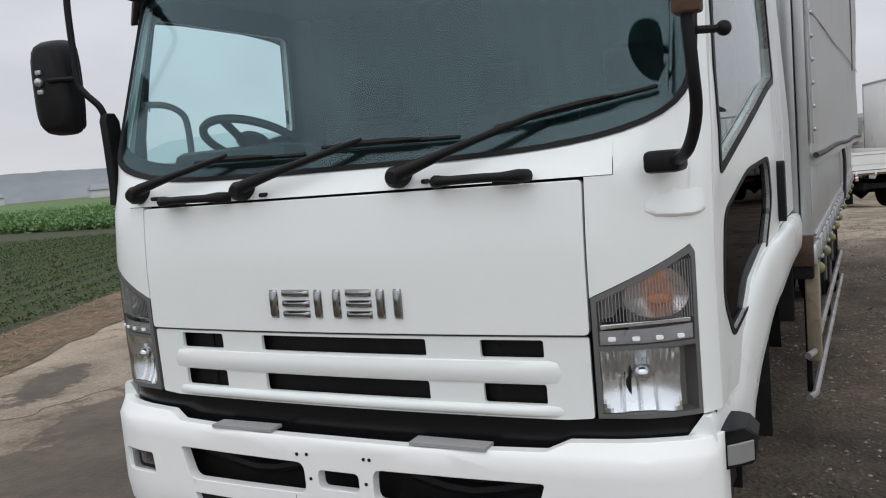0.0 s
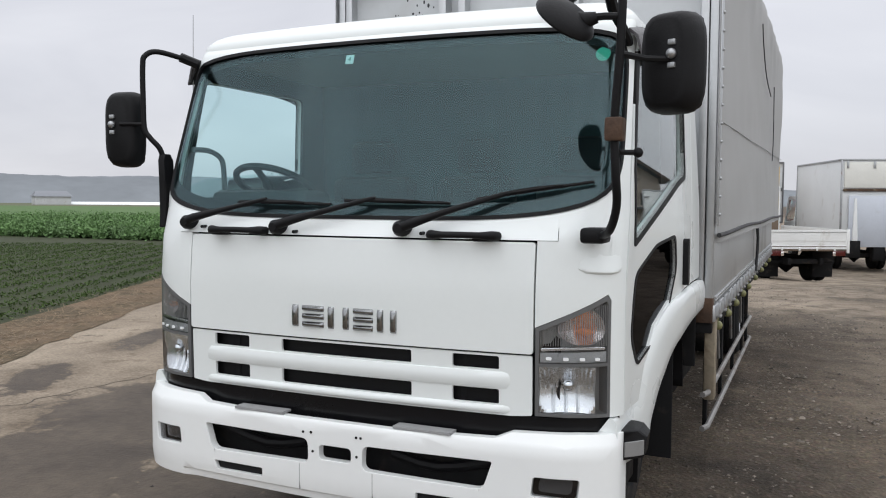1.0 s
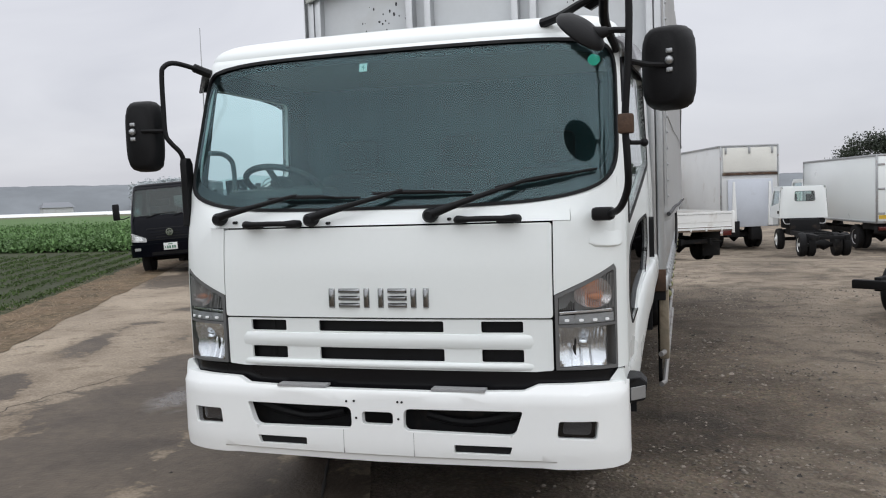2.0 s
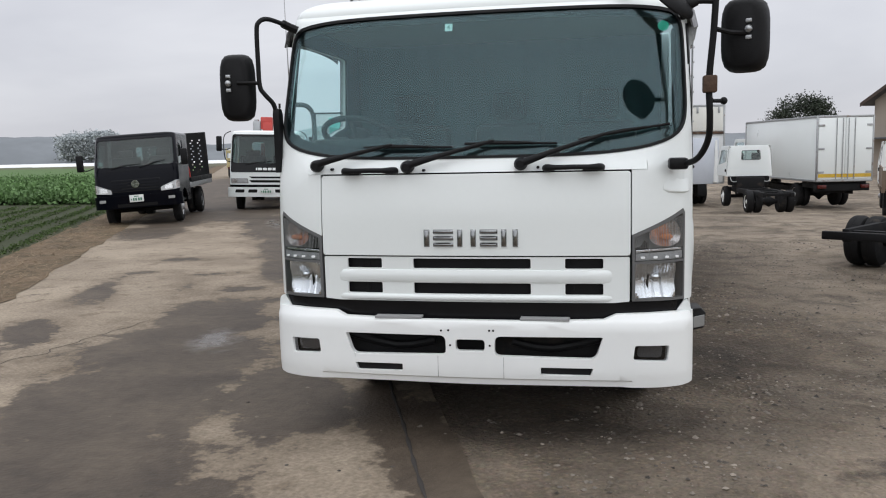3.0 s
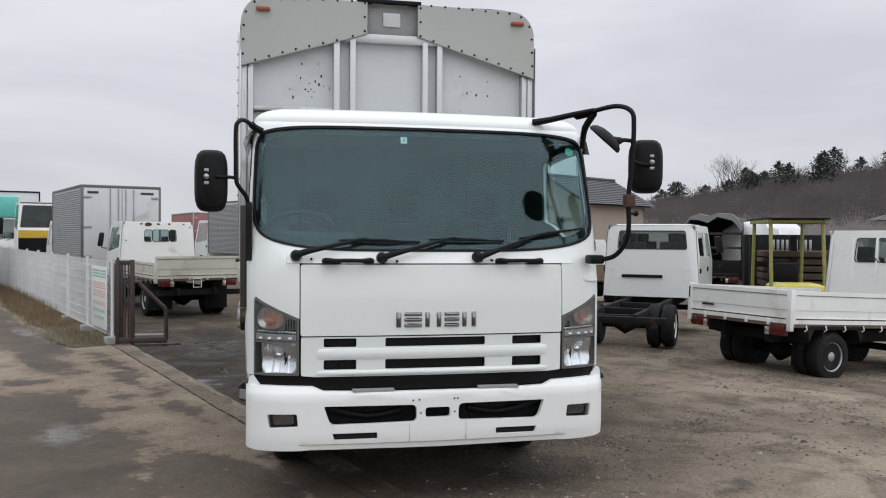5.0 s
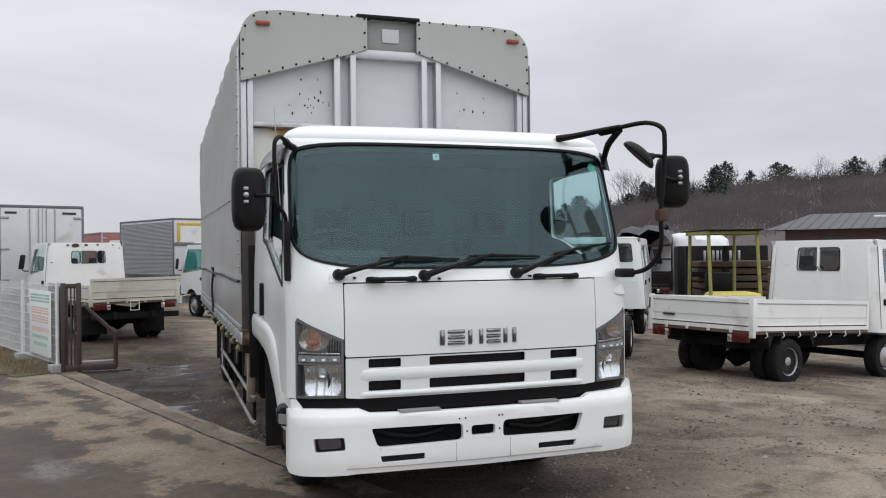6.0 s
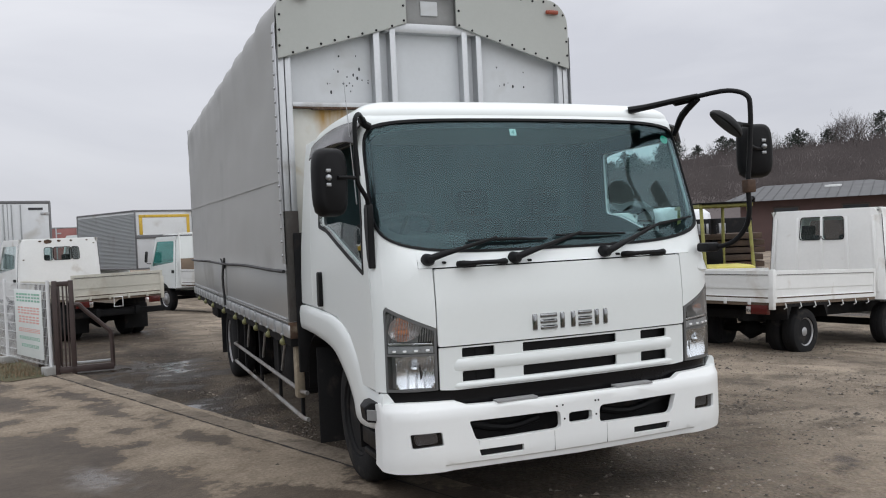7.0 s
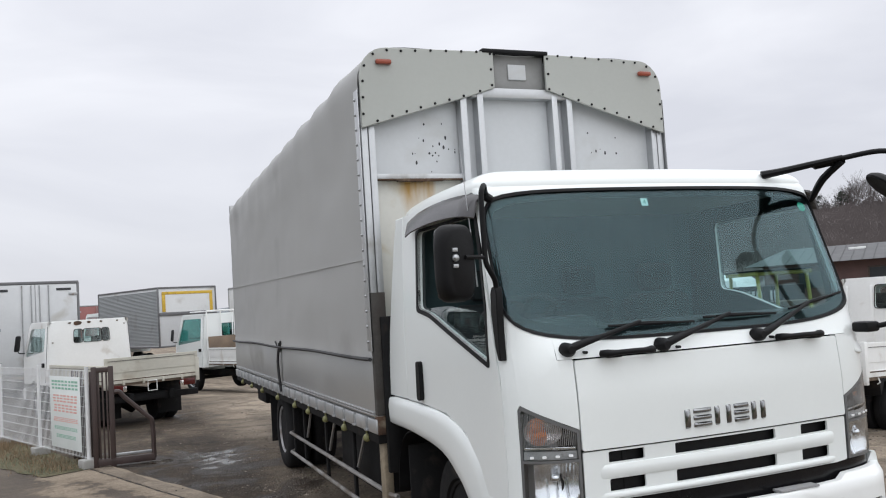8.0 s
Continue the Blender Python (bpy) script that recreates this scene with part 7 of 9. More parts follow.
v = thing("box_truck", "white box truck with double rear doors and a yellow band", "truck", from_rear(7.15, 22.0, -0.2, 0.98, 7.4, -0.45), "parked trucks")
van_box(v, 0.80, 1.7, 7.4, 0.82, 2.66, WHITE, False, True, STEEL, YELLOW)
chassis(v, 0.82, 0.6, 7.2, (0.75, 5.8), 0.36)
cab_unit(v, 0.8, 1.55, 2.1, 0.7, 1.3, WHITE, 0.75, 0.36)
for s in (-1, 1):
    part("tail_lamp", boxed(((s * 0.62 - 0.12, 7.3, 0.6), (s * 0.62 + 0.12, 7.42, 0.7)), bevel=0.01), REDL, v)
part("rear_crossbar", boxed(((-0.78, 7.18, 0.52), (0.78, 7.34, 0.72)), ((-0.70, 6.2, 0.60), (0.70, 7.3, 0.82)), bevel=0.015), DARK, v, "dark rear crossbar under the doors")

v = thing("flatbed_truck", "small white truck with weathered wooden bed boards", "truck", from_rear(6.62, 13.7, 0.25, 0.97, 4.6, dip(6.6, 14) - 0.1), "parked trucks")
drop_bed(v, 0.78, 1.6, 4.6, 0.72, 1.06, WOODB)
cab_unit(v, 0.78, 1.5, 1.58, 0.62, 1.15, OLDWHITE, 0.7, 0.30)
chassis(v, 0.78, 0.6, 4.5, (0.70, 3.6), 0.30)
part("bed_white_edge", boxed(((-0.78, 4.601, 1.02), (0.78, 4.612, 1.07)), bevel=0.004), OLDWHITE, v)

# the covered truck, crumpled white cover and blue truck beyond the flat-bed
v = thing("covered_truck", "small dark truck with an open-ended black bed hood", "truck", from_rear(8.86, 12.39, 0.62, 0.78, 4.2), "parked trucks")
def hood(bm2, ys, grow):
    """A sagging hood over bows: the section is drawn in a little between them."""
    arch = [(-0.62, 0.8), (-0.63, 1.75), (-0.57, 1.97), (-0.3, 2.06), (0.05, 2.04), (0.42, 2.05), (0.60, 1.94), (0.63, 1.7), (0.62, 0.8)]
    loft(bm2, [[Vector((x * k * grow, y, z * k + (grow - 1))) for x, z in arch] for y, k in ys], False, False)


bm = bmesh.new()
hood(bm, ((1.7, 1), (2.3, 0.97), (2.8, 1), (3.3, 0.97), (3.8, 1), (4.18, 0.985)), 1.0)
hood(bm, ((1.7, 1), (2.3, 0.97), (2.8, 1), (3.3, 0.97), (3.8, 1), (4.18, 0.985)), 0.97)
block(bm, (-0.61, 1.68, 0.8), (0.61, 1.72, 1.97))
cover = part("bed_hood", bm, BLACKTARP, v, "black sagging bed hood", 0, 60)
bm = bmesh.new()
edge_z = [(-0.62, 1.80), (-0.52, 1.97), (-0.40, 2.06), (-0.1, 2.08), (0.1, 2.02), (0.3, 2.07), (0.5, 2.01), (0.62, 1.84)]
loft(bm, [[Vector((x, 4.10, z + 0.03)), Vector((x, 4.24, z + 0.02)), Vector((x * 1.01, 4.27, z - 0.10 - 0.05 * math.sin(x * 9))), Vector((x, 4.24, z - 0.09))] for x, z in edge_z])
part("hood_hem", bm, DARKTRIM, cover, "grey crumpled hem of the hood", 0, 50)
for z in (1.30, 1.62):
    part("hood_slat", boxed(((-0.58, 4.02, z), (0.58, 4.06, z + 0.05)), bevel=0.006), DARKWOOD, v)
drop_bed(v, 0.62, 1.7, 4.2, 0.75, 1.05, DARK)
cab_unit(v, 0.64, 1.5, 1.75, 0.62, 1.15, WHITE, 0.75, 0.29)
chassis(v, 0.62, 0.6, 4.1, (0.75, 3.1), 0.29)

bm = bmesh.new()
rng = random.Random(11)
rings = []
for z, k in ((0.0, 1.0), (0.5, 1.02), (1.0, 1.0), (1.5, 0.98), (1.85, 0.9), (1.98, 0.7), (2.02, 0.2)):
    rings.append([Vector((0.55 * k * math.copysign(abs(math.cos(a)) ** 0.5, math.cos(a)) + rng.uniform(-0.05, 0.05), 1.1 * k * math.copysign(abs(math.sin(a)) ** 0.5, math.sin(a)) + rng.uniform(-0.05, 0.05), z + rng.uniform(-0.03, 0.03) * (z > 0))) for a in np.linspace(0, 2 * math.pi, 25)[:-1]])
loft(bm, rings)
single("covered_load", bm, WHITETARP, "bulky load under a crumpled white cover", "load", Matrix.Translation((10.0, 12.25, -0.1)))

v = thing("light_truck", "blue light truck with an open blue bed", "truck", heading(14.6, 8.0, 0.9, 0.43), "parked trucks")
cab_unit(v, 0.85, 1.6, 1.9, 0.62, 1.2, BLUE, 0.75, 0.33)
drop_bed(v, 0.85, 1.7, 4.6, 0.78, 1.35, BLUE)
chassis(v, 0.85, 0.6, 4.5, (0.75, 3.6), 0.33)

# the fork lift with its yellow cage
v = thing("fork_lift", "faded yellow fork lift with an overhead guard cage", "fork lift", heading(7.74, 7.66, -0.35, -0.94, dip(7.4, 8.2)))
part("body", boxed(((-0.42, 0.1, 0.25), (0.42, 1.7, 0.78)), bevel=0.08), FORKYEL, v)
part("hood", boxed(((-0.44, -0.25, 0.74), (0.40, 0.55, 0.98)), bevel=0.1), HOODYEL, v, "faded yellow rounded hood")
part("seat", boxed(((-0.25, 0.6, 0.78), (0.25, 1.0, 0.92)), ((-0.25, 0.98, 0.9), (0.25, 1.1, 1.3)), bevel=0.04), BLACKP, v)
for s in (-1, 1):
    for y0, y1 in ((0.0, 0.16), (1.5, 1.42)):
        bm = bmesh.new()
        tube(bm, [(s * 0.43, y0, 0.75), (s * 0.42, y1, 2.0)], 0.032, 8)
        part("guard_post", bm, FORKYEL, v)
    add_wheel(v, s * 0.44, 0.35, 0.27, 0.18, FORKYEL)
    add_wheel(v, s * 0.44, 1.45, 0.24, 0.16, FORKYEL)
for y in np.linspace(0.1, 1.45, 7):
    part("guard_slat", boxed(((-0.42, y, 2.0), (0.42, y + 0.05, 2.05)), bevel=0.01), FORKYEL, v)
for x in (-0.48, 0.42):
    part("guard_rail", boxed(((x, 0.08, 1.99), (x + 0.06, 1.52, 2.06)), bevel=0.01), FORKYEL, v, "overhead guard side rail")
part("guard_roof", boxed(((-0.50, 0.02, 2.06), (0.50, 1.72, 2.085)), bevel=0.008), DARK, v, "dark roof plate on the guard")
part("mast", boxed(((-0.42, 1.75, 0.2), (-0.3, 1.85, 1.8)), ((0.3, 1.75, 0.2), (0.42, 1.85, 1.8)), ((-0.42, 1.76, 1.2), (0.42, 1.84, 1.3)), bevel=0.01), DARK, v)

# pallets and dark gear beside it
v = thing("timber_stack", "stack of dark brown timber", "timber", Matrix.Translation((8.2, 9.4, dip(8.2, 9.4))) @ Matrix.Rotation(-0.4, 4, "Z"))
rng = random.Random(3)
for z in np.arange(0.0, 1.5, 0.14):
    a, b = rng.uniform(-0.08, 0.08), rng.uniform(-0.05, 0.05)
    part("plank", boxed(((a, b, z), (1.5 + b, 0.9 + a, z + 0.11)), bevel=0.01), DARKWOOD, v)
v = thing("engine_crate", "dark steel machine with a slotted grille", "machine", Matrix.Translation((9.45, 10.4, 0)) @ Matrix.Rotation(-0.5, 4, "Z"))
part("casing", boxed(((-0.9, -0.4, 0), (0.9, 0.4, 1.62)), bevel=0.03), DARK, v)
for k in range(9):
    part("grille_slat", boxed(((-0.38 + 0.085 * k, -0.42, 1.28), (-0.33 + 0.085 * k, -0.39, 1.52)), bevel=0.004), STEEL, v)

# a stake-sided truck far down the lane
v = thing("stake_truck", "pale yellow stake-sided truck far down the lane", "truck", from_rear(-23.4, 47.5, -0.42, 0.91, 4.8), "parked trucks")
drop_bed(v, 0.85, 1.7, 4.8, 0.80, 1.30, BEIGE)
for x in (-0.84, -0.28, 0.28, 0.84):
    part("stake", boxed(((x - 0.03, 4.72, 1.28), (x + 0.03, 4.78, 1.95)), bevel=0.006), BEIGE, v)
part("stake_board", boxed(((-0.85, 4.70, 1.62), (0.85, 4.73, 1.80)), bevel=0.006), BEIGE, v)
cab_unit(v, 0.82, 1.6, 1.95, 0.62, 1.2, OLDWHITE, 0.75, 0.33)
chassis(v, 0.82, 0.6, 4.7, (0.75, 3.8), 0.33)

# far trucks past the fence
v = thing("box_truck", "grey box truck with a teal tarpaulin over the cab", "truck", heading(-10.3, 29.5, 0.35, -0.937), "parked trucks")
van_box(v, 1.15, 1.8, 7.5, 0.9, 3.2, GREYWHITE, False, False, DARK)
cab_unit(v, 1.05, 1.7, 2.2, 0.6, 1.3, OLDWHITE, 1.0, 0.45)
part("teal_cover", boxed(((-0.62, 0.2, 2.15), (0.25, 1.6, 2.95)), bevel=0.06), TEAL, v, "teal tarpaulin cover")
chassis(v, 1.1, 0.7, 7.3, (1.0, 5.6), 0.45)
front_face(v, 1.05, 0.4, 1.3, WHITE, WHITE, 0.8, (0.75, 0.95), 0.5, BLACKP)
v = thing("light_truck", "white truck with a dark windscreen and yellow front band", "truck", heading(-8.38, 26.7, 0.34, -0.94), "parked trucks")
cab_unit(v, 0.95, 1.7, 2.65, 0.6, 1.70, OLDWHITE, 1.0, 0.45, 0.2, 1, ((-0.2, 0.2),), (1.9, 2.3), False, DARKGLASS, True)
part("yellow_band", across(0.93, -0.03, 1.40, 0.03, 1.66), YELLOW, v)
part("dark_band", across(0.93, -0.03, 0.90, 0.03, 1.39), BLACKG, v)
chassis(v, 0.95, 0.7, 6.5, (1.0, 5.0), 0.45)
v = thing("red_truck", "red truck body seen over the other trucks", "truck", from_rear(-3.25, 37.0, -0.3, 0.95, 6.5, dip(-3.0, 38.0)), "parked trucks")
van_box(v, 1.12, 1.7, 6.5, 0.9, 2.58, DULLRED, False, True, STEEL)
chassis(v, 1.1, 0.6, 6.3, (0.85, 5.0), 0.42)


# every cab leans in towards its roof and bows round at the front and at the back corners
LEAVE = ("wheel", "rim", "axle", "chassis_frame")
for v, W, L, belt, top in CABS:
    for ob in v.children_recursive:
        if ob.type != "MESH" or ob.name.split(".")[0] in LEAVE:
            continue
        for p in ob.data.vertices:
            x, y, z = p.co
            if y > L + 0.03 or z > top + 0.1:
                continue
            lean = 0.075 * min(1.0, max(0.0, (z - belt + 0.1) / (top - belt))) ** 1.3
            p.co.x = x * (1 - lean)
            p.co.y = y + 0.13 * min(1.3, abs(x) / W) ** 4 * max(0.0, 1 - max(0.0, y) / 0.7)
            if y > L - 0.05:
                p.co.y -= 0.085 * min(1.0, abs(x) / W) ** 10 + 0.03 * max(0.0, (z - belt) / (top - belt)) ** 2


# ---- fence and gate ----
FD = Vector((-0.362, 0.932, 0)).normalized()
F0 = Vector((-3.07, 7.62, 0))
fence = thing("fence", "white welded-mesh fence on concrete feet", "fence", Matrix.Translation(F0) @ Matrix.Rotation(math.atan2(FD.y, FD.x), 4, "Z"))
post_me = foot_me = panel_me = None
for k in range(11):
    if post_me is None:
        bm = bmesh.new()
        tube(bm, [(0, 0, 0.02), (0, 0, 1.20)], 0.024, 10)
        ob = part("fence_post", bm, WIRE, fence)
        post_me = ob.data
        bm = boxed(((-0.1, -0.1, -0.02), (0.1, 0.1, 0.11)), bevel=0.012)
        fo = part("concrete_foot", bm, CONCRETE, fence)
        foot_me = fo.data
    else:
        ob, fo = new("fence_post", post_me), new("concrete_foot", foot_me)
        ob.parent = fo.parent = fence
    ob.location = fo.location = (1.8 * k, 0, 0)
    if k == 10:
        break
    if panel_me is None:
        bm = bmesh.new()
        for x in np.arange(0.03, 1.8, 0.05):
            block(bm, (x - 0.003, -0.003, 0.10), (x + 0.003, 0.003, 1.16))
        for z in (0.12, 0.24, 0.36, 0.48, 0.60, 0.72, 0.84, 0.96, 1.06, 1.15):
            block(bm, (0.0, 0.0, z - 0.003), (1.8, 0.006, z + 0.003))
        pa = part("mesh_panel", bm, WIRE, fence, "welded wire mesh panel")
        panel_me = pa.data
    else:
        pa = new("mesh_panel", panel_me)
        pa.parent = fence
    pa.location = (1.8 * k, 0, 0)

sign = thing("sign_board", "white sign with faded green and red lettering, tied to the fence", "sign", Matrix.Translation(F0 + FD * 0.06 + Vector((-0.02, -0.03, 0))) @ Matrix.Rotation(math.atan2(FD.y, FD.x), 4, "Z"))
part("board", boxed(((0.02, 0.03, 0.19), (1.10, 0.036, 1.08)), bevel=0.002), SIGNW, sign)
rng = random.Random(17)
for z0, z1, m, count, x0, x1 in ((0.92, 1.03, SIGNG, 8, 0.08, 1.04), (0.76, 0.85, SIGNR, 7, 0.12, 1.00), (0.64, 0.73, SIGNR, 6, 0.14, 0.98), (0.52, 0.57, SIGNR, 11, 0.12, 0.98), (0.42, 0.46, SIGNG, 12, 0.14, 0.96), (0.32, 0.36, SIGNG, 10, 0.20, 0.90)):
    w = (x1 - x0) / count
    for j in range(count):
        for h0, h1 in ((0.0, 0.22), (0.40, 0.60), (0.78, 1.0)):
            part("print_bar", boxed(((x0 + w * j, 0.0375, z0 + (z1 - z0) * h0), (x0 + w * (j + rng.uniform(0.55, 0.82)), 0.0392, z0 + (z1 - z0) * h1))), m, sign)

gate = thing("folding_gate", "dark brown steel gate, folded open beside the fence", "gate", Matrix.Translation((-2.99, 7.56, 0)) @ Matrix.Rotation(-0.02, 4, "Z"))
for x in (0.0, 0.19):
    part("gate_post", boxed(((x - 0.03, -0.03, 0.0), (x + 0.03, 0.03, 1.19)), bevel=0.006), BROWNP, gate)
part("gate_rail", boxed(((0.0, -0.025, 1.12), (0.19, 0.025, 1.18)), bevel=0.006), BROWNP, gate)
part("gate_rail", boxed(((0.0, -0.03, 0.02), (0.66, 0.03, 0.10)), bevel=0.006), BROWNP, gate)
for x in (0.05, 0.095, 0.14):
    part("gate_bar", boxed(((x - 0.01, -0.01, 0.1), (x + 0.01, 0.01, 1.12)), bevel=0.003), BROWNP, gate)
bm = bmesh.new()
tube(bm, [(0.19, 0, 0.86), (0.27, 0, 0.88), (0.34, 0, 0.80), (0.58, 0, 0.56), (0.64, 0, 0.46), (0.645, 0, 0.05)], 0.028, 8, 3)
part("gate_brace", bm, BROWNP, gate, "bent brown brace")
part("gate_strut", boxed(((0.2, -0.012, 0.12), (0.62, 0.012, 0.15)), bevel=0.004), STEEL, gate)
for k in range(6):
    bm = boxed(((-0.02, -0.02, 0.0), (0.02, 0.02, 1.12)), bevel=0.005)
    part("gate_bar", bm, BROWNP, gate).location = FD * (0.25 + 0.17 * k) + Vector((0.10, 0.02, 0))

# ---- buildings ----
TILE = surface("dark grey roof tiles", (0.085, 0.09, 0.10), 0.55, 0, 0.2, 1.2, 12, 0.3)
STUCCO = surface("tan render", (0.34, 0.295, 0.25), 0.9, 0, 0.08, 1.2, 30, 0.1)
BRICKB = surface("red-brown cladding", (0.118, 0.074, 0.070), 0.85, 0, 0.15, 1.5, 30, 0.15)
WINDK = surface("dark window pane", (0.03, 0.035, 0.04), 0.1, 0, 0.1, 2, 20, 0.0)
FRAMEB = surface("bronze window frame", (0.07, 0.05, 0.04), 0.5, 0.3, 0.1, 4, 30, 0.02)


def tiled_slope(parent, p00, p10, p01, rows, material, name="roof_slope"):
    """A roof plane from eave corner p00 along the eave to p10 and up to p01, its courses stepped like tiles."""
    p00, p10, p01 = vec(p00), vec(p10), vec(p01)
    along, up = p10 - p00, p01 - p00
    n = along.cross(up).normalized()
    if n.z < 0:
        n = -n
    bm = bmesh.new()
    strips = []
    for k in range(rows):
        a, b = up * (k / rows), up * ((k + 1) / rows)
        strips += [[p00 + a + n * 0.05, p10 + a + n * 0.05], [p00 + b + n * 0.005, p10 + b + n * 0.005]]
    loft(bm, strips, False, False)
    loft(bm, [[p00 - n * 0.1, p10 - n * 0.1], [p01 - n * 0.1, p01 + along - n * 0.1]], False, False)
    return part(name, bm, material, parent, "", 0, 15)


house = thing("house", "two-storey tan rendered house with a dark grey tiled gable roof", "house", Matrix.Translation((16.45, 45.4, -0.4)) @ Matrix.Rotation(radians(-57), 4, "Z") @ Matrix.Diagonal((0.94, 0.82, 0.985, 1)))
part("wall", plate([(-2.9, 0), (2.9, 0), (2.9, 4.3), (0, 5.75), (-2.9, 4.3)], [rect(-1.95, 2.3, -1.35, 3.1), rect(0.55, 2.55, 1.15, 3.2)], on_y(0.0), 0.2), STUCCO, house, "tan gable wall")
part("wall", boxed(((2.7, 0.2, 0), (2.9, 8.0, 4.3)), ((-2.9, 0.2, 0), (-2.7, 8.0, 4.3)), ((-2.9, 7.8, 0), (2.9, 8.0, 4.3))), STUCCO, house)
for x0, z0, x1, z1 in ((-1.95, 2.3, -1.35, 3.1), (0.55, 2.55, 1.15, 3.2)):
    w = part("window", plate(rect(x0 - 0.05, z0 - 0.05, x1 + 0.05, z1 + 0.05), [rect(x0 + 0.04, z0 + 0.04, x1 - 0.04, z1 - 0.04)], on_y(-0.03), 0.1), FRAMEB, house)
    part("pane", boxed(((x0, 0.04, z0), (x1, 0.06, z1))), WINDK, w)
for s in (-1, 1):
    tiled_slope(house, (s * 3.5, -0.6, 4.0), (s * 3.5, 8.6, 4.0), (0, -0.6, 5.85), 14, TILE)
    part("barge_board", plate([(s * 3.5, 3.86), (0, 5.72), (0, 5.92), (s * 3.5, 4.08)], [], on_y(-0.62), 0.06), FRAMEB, house)
part("ridge", boxed(((-0.15, -0.65, 5.82), (0.15, 8.65, 6.0)), bevel=0.05), TILE, house)
part("gutter", boxed(((2.9, -0.5, 3.95), (3.05, 8.3, 4.05)), bevel=0.03), FRAMEB, house)
part("lower_roof", boxed(((-3.3, -1.2, 2.0), (1.5, 0.0, 2.1)), bevel=0.02), TILE, house)
bm = bmesh.new()
tube(bm, [(0.9, 2, 5.4), (0.9, 2, 6.9)], 0.025, 6)
for z in (6.5, 6.7, 6.85):
    tube(bm, [(0.4, 2, z), (1.5, 2, z)], 0.015, 5)
part("aerial", bm, STEEL, house, "thin television aerial")

hall = thing("brown_hall", "long low red-brown building with a grey hipped roof", "building", Matrix.Translation((43.0, 31.0, 0)) @ Matrix.Rotation(radians(-52), 4, "Z"))
part("wall", boxed(((-11, 0, -0.5), (2, 0.3, 2.75)), ((-11, 9.7, -0.5), (2, 10, 2.75)), ((-11, 0.3, -0.5), (-10.7, 9.7, 2.75)), ((1.7, 0.3, -0.5), (2, 9.7, 2.75)), bevel=0.02), BRICKB, hall)
for k in range(3):
    x = -9 + 4 * k
    w = part("window", boxed(((x, -0.05, 1.1), (x + 1.6, 0.0, 2.3)), bevel=0.02), FRAMEB, hall)
    part("pane", boxed(((x + 0.1, -0.07, 1.2), (x + 1.5, -0.045, 2.2))), WINDK, w)
GREYROOF = surface("grey sheet roof", (0.085, 0.086, 0.09), 0.7, 0.0, 0.12, 1.0, 12, 0.1)
bm = bmesh.new()
loft(bm, [[vec(p) for p in ((-12, -1, 2.7), (3, -1, 2.7), (3, 11, 2.7), (-12, 11, 2.7))], [vec(p) for p in ((-10.3, 4.9, 3.85), (-3.6, 4.9, 3.85), (-3.6, 5.1, 3.85), (-10.3, 5.1, 3.85))]])
part("roof", bm, GREYROOF, hall, "grey hipped sheet roof")
for k in range(23):
    x = -11.4 + 0.62 * k
    t = 1.0 if -10.3 <= x <= -3.6 else (0.98 * (x + 12) / 1.7 if x < -10.3 else 0.98 * (3 - x) / 6.6)
    if t > 0.05:
        bm = bmesh.new()
        tube(bm, [(x, -1, 2.72), (x, -1 + 5.9 * t, 2.72 + 1.15 * t)], 0.02, 4)
        part("roof_seam", bm, GREYROOF, hall)
part("roof_light", boxed(((-6.2, 2.9, 3.42), (-5.2, 3.5, 3.60)), bevel=0.03), OLDWHITE, hall)

# ---- plants ----
def leaf_mat(name, base, var=0.3):
    m = surface(name, base, 0.75, 0, var, 0.6, 8, 0.0, island=0.35)
    return m


# Hill pine and twig colours below are lightened to hold the distance haze.
PINE = leaf_mat("haze-paled pine needles", (0.040, 0.052, 0.042))
BARK = surface("grey-brown bark", (0.085, 0.07, 0.06), 0.95, 0, 0.25, 2, 20, 0.3)
TWIG = surface("haze-paled brown twigs", (0.105, 0.091, 0.088), 0.95, 0, 0.25, 1, 10, 0.0, island=0.3)
BUSHM = leaf_mat("evergreen leaves", (0.030, 0.042, 0.024))
# Far leaves: the pale grey of distance haze is mixed into this base colour.
HAZE = surface("far trees with haze in the colour", (0.42, 0.45, 0.465), 1.0, 0, 0.06, 0.06, 1, 0.0, island=0.04, spec=0.0)
CROP = surface("bright crop leaves", (0.105, 0.195, 0.062), 0.75, 0, 0.2, 0.6, 8, 0.0, island=0.2)
CROPD = surface("dark row plants", (0.060, 0.096, 0.028), 0.8, 0, 0.2, 0.6, 8, 0.0, island=0.15, spec=0.2)
STRAW = leaf_mat("dry straw", (0.225, 0.160, 0.096))


def leaves(bm, rng, centre, spread, count, size, up=0.3):
    """Small folded leaves scattered about a centre."""
    for _ in range(count):
        p = centre + Vector((rng.gauss(0, spread[0]), rng.gauss(0, spread[1]), rng.gauss(0, spread[2])))
        d = Vector((rng.uniform(-1, 1), rng.uniform(-1, 1), rng.uniform(-0.5, 1) * (up + 0.5))).normalized()
        w = d.cross(Vector((rng.uniform(-1, 1), rng.uniform(-1, 1), rng.uniform(-1, 1)))).normalized()
        s = size * rng.uniform(0.6, 1.3)
        v = [bm.verts.new(p), bm.verts.new(p + d * s * 0.5 + w * s * 0.3), bm.verts.new(p + d * s), bm.verts.new(p + d * s * 0.5 - w * s * 0.3)]
        bm.faces.new(v)


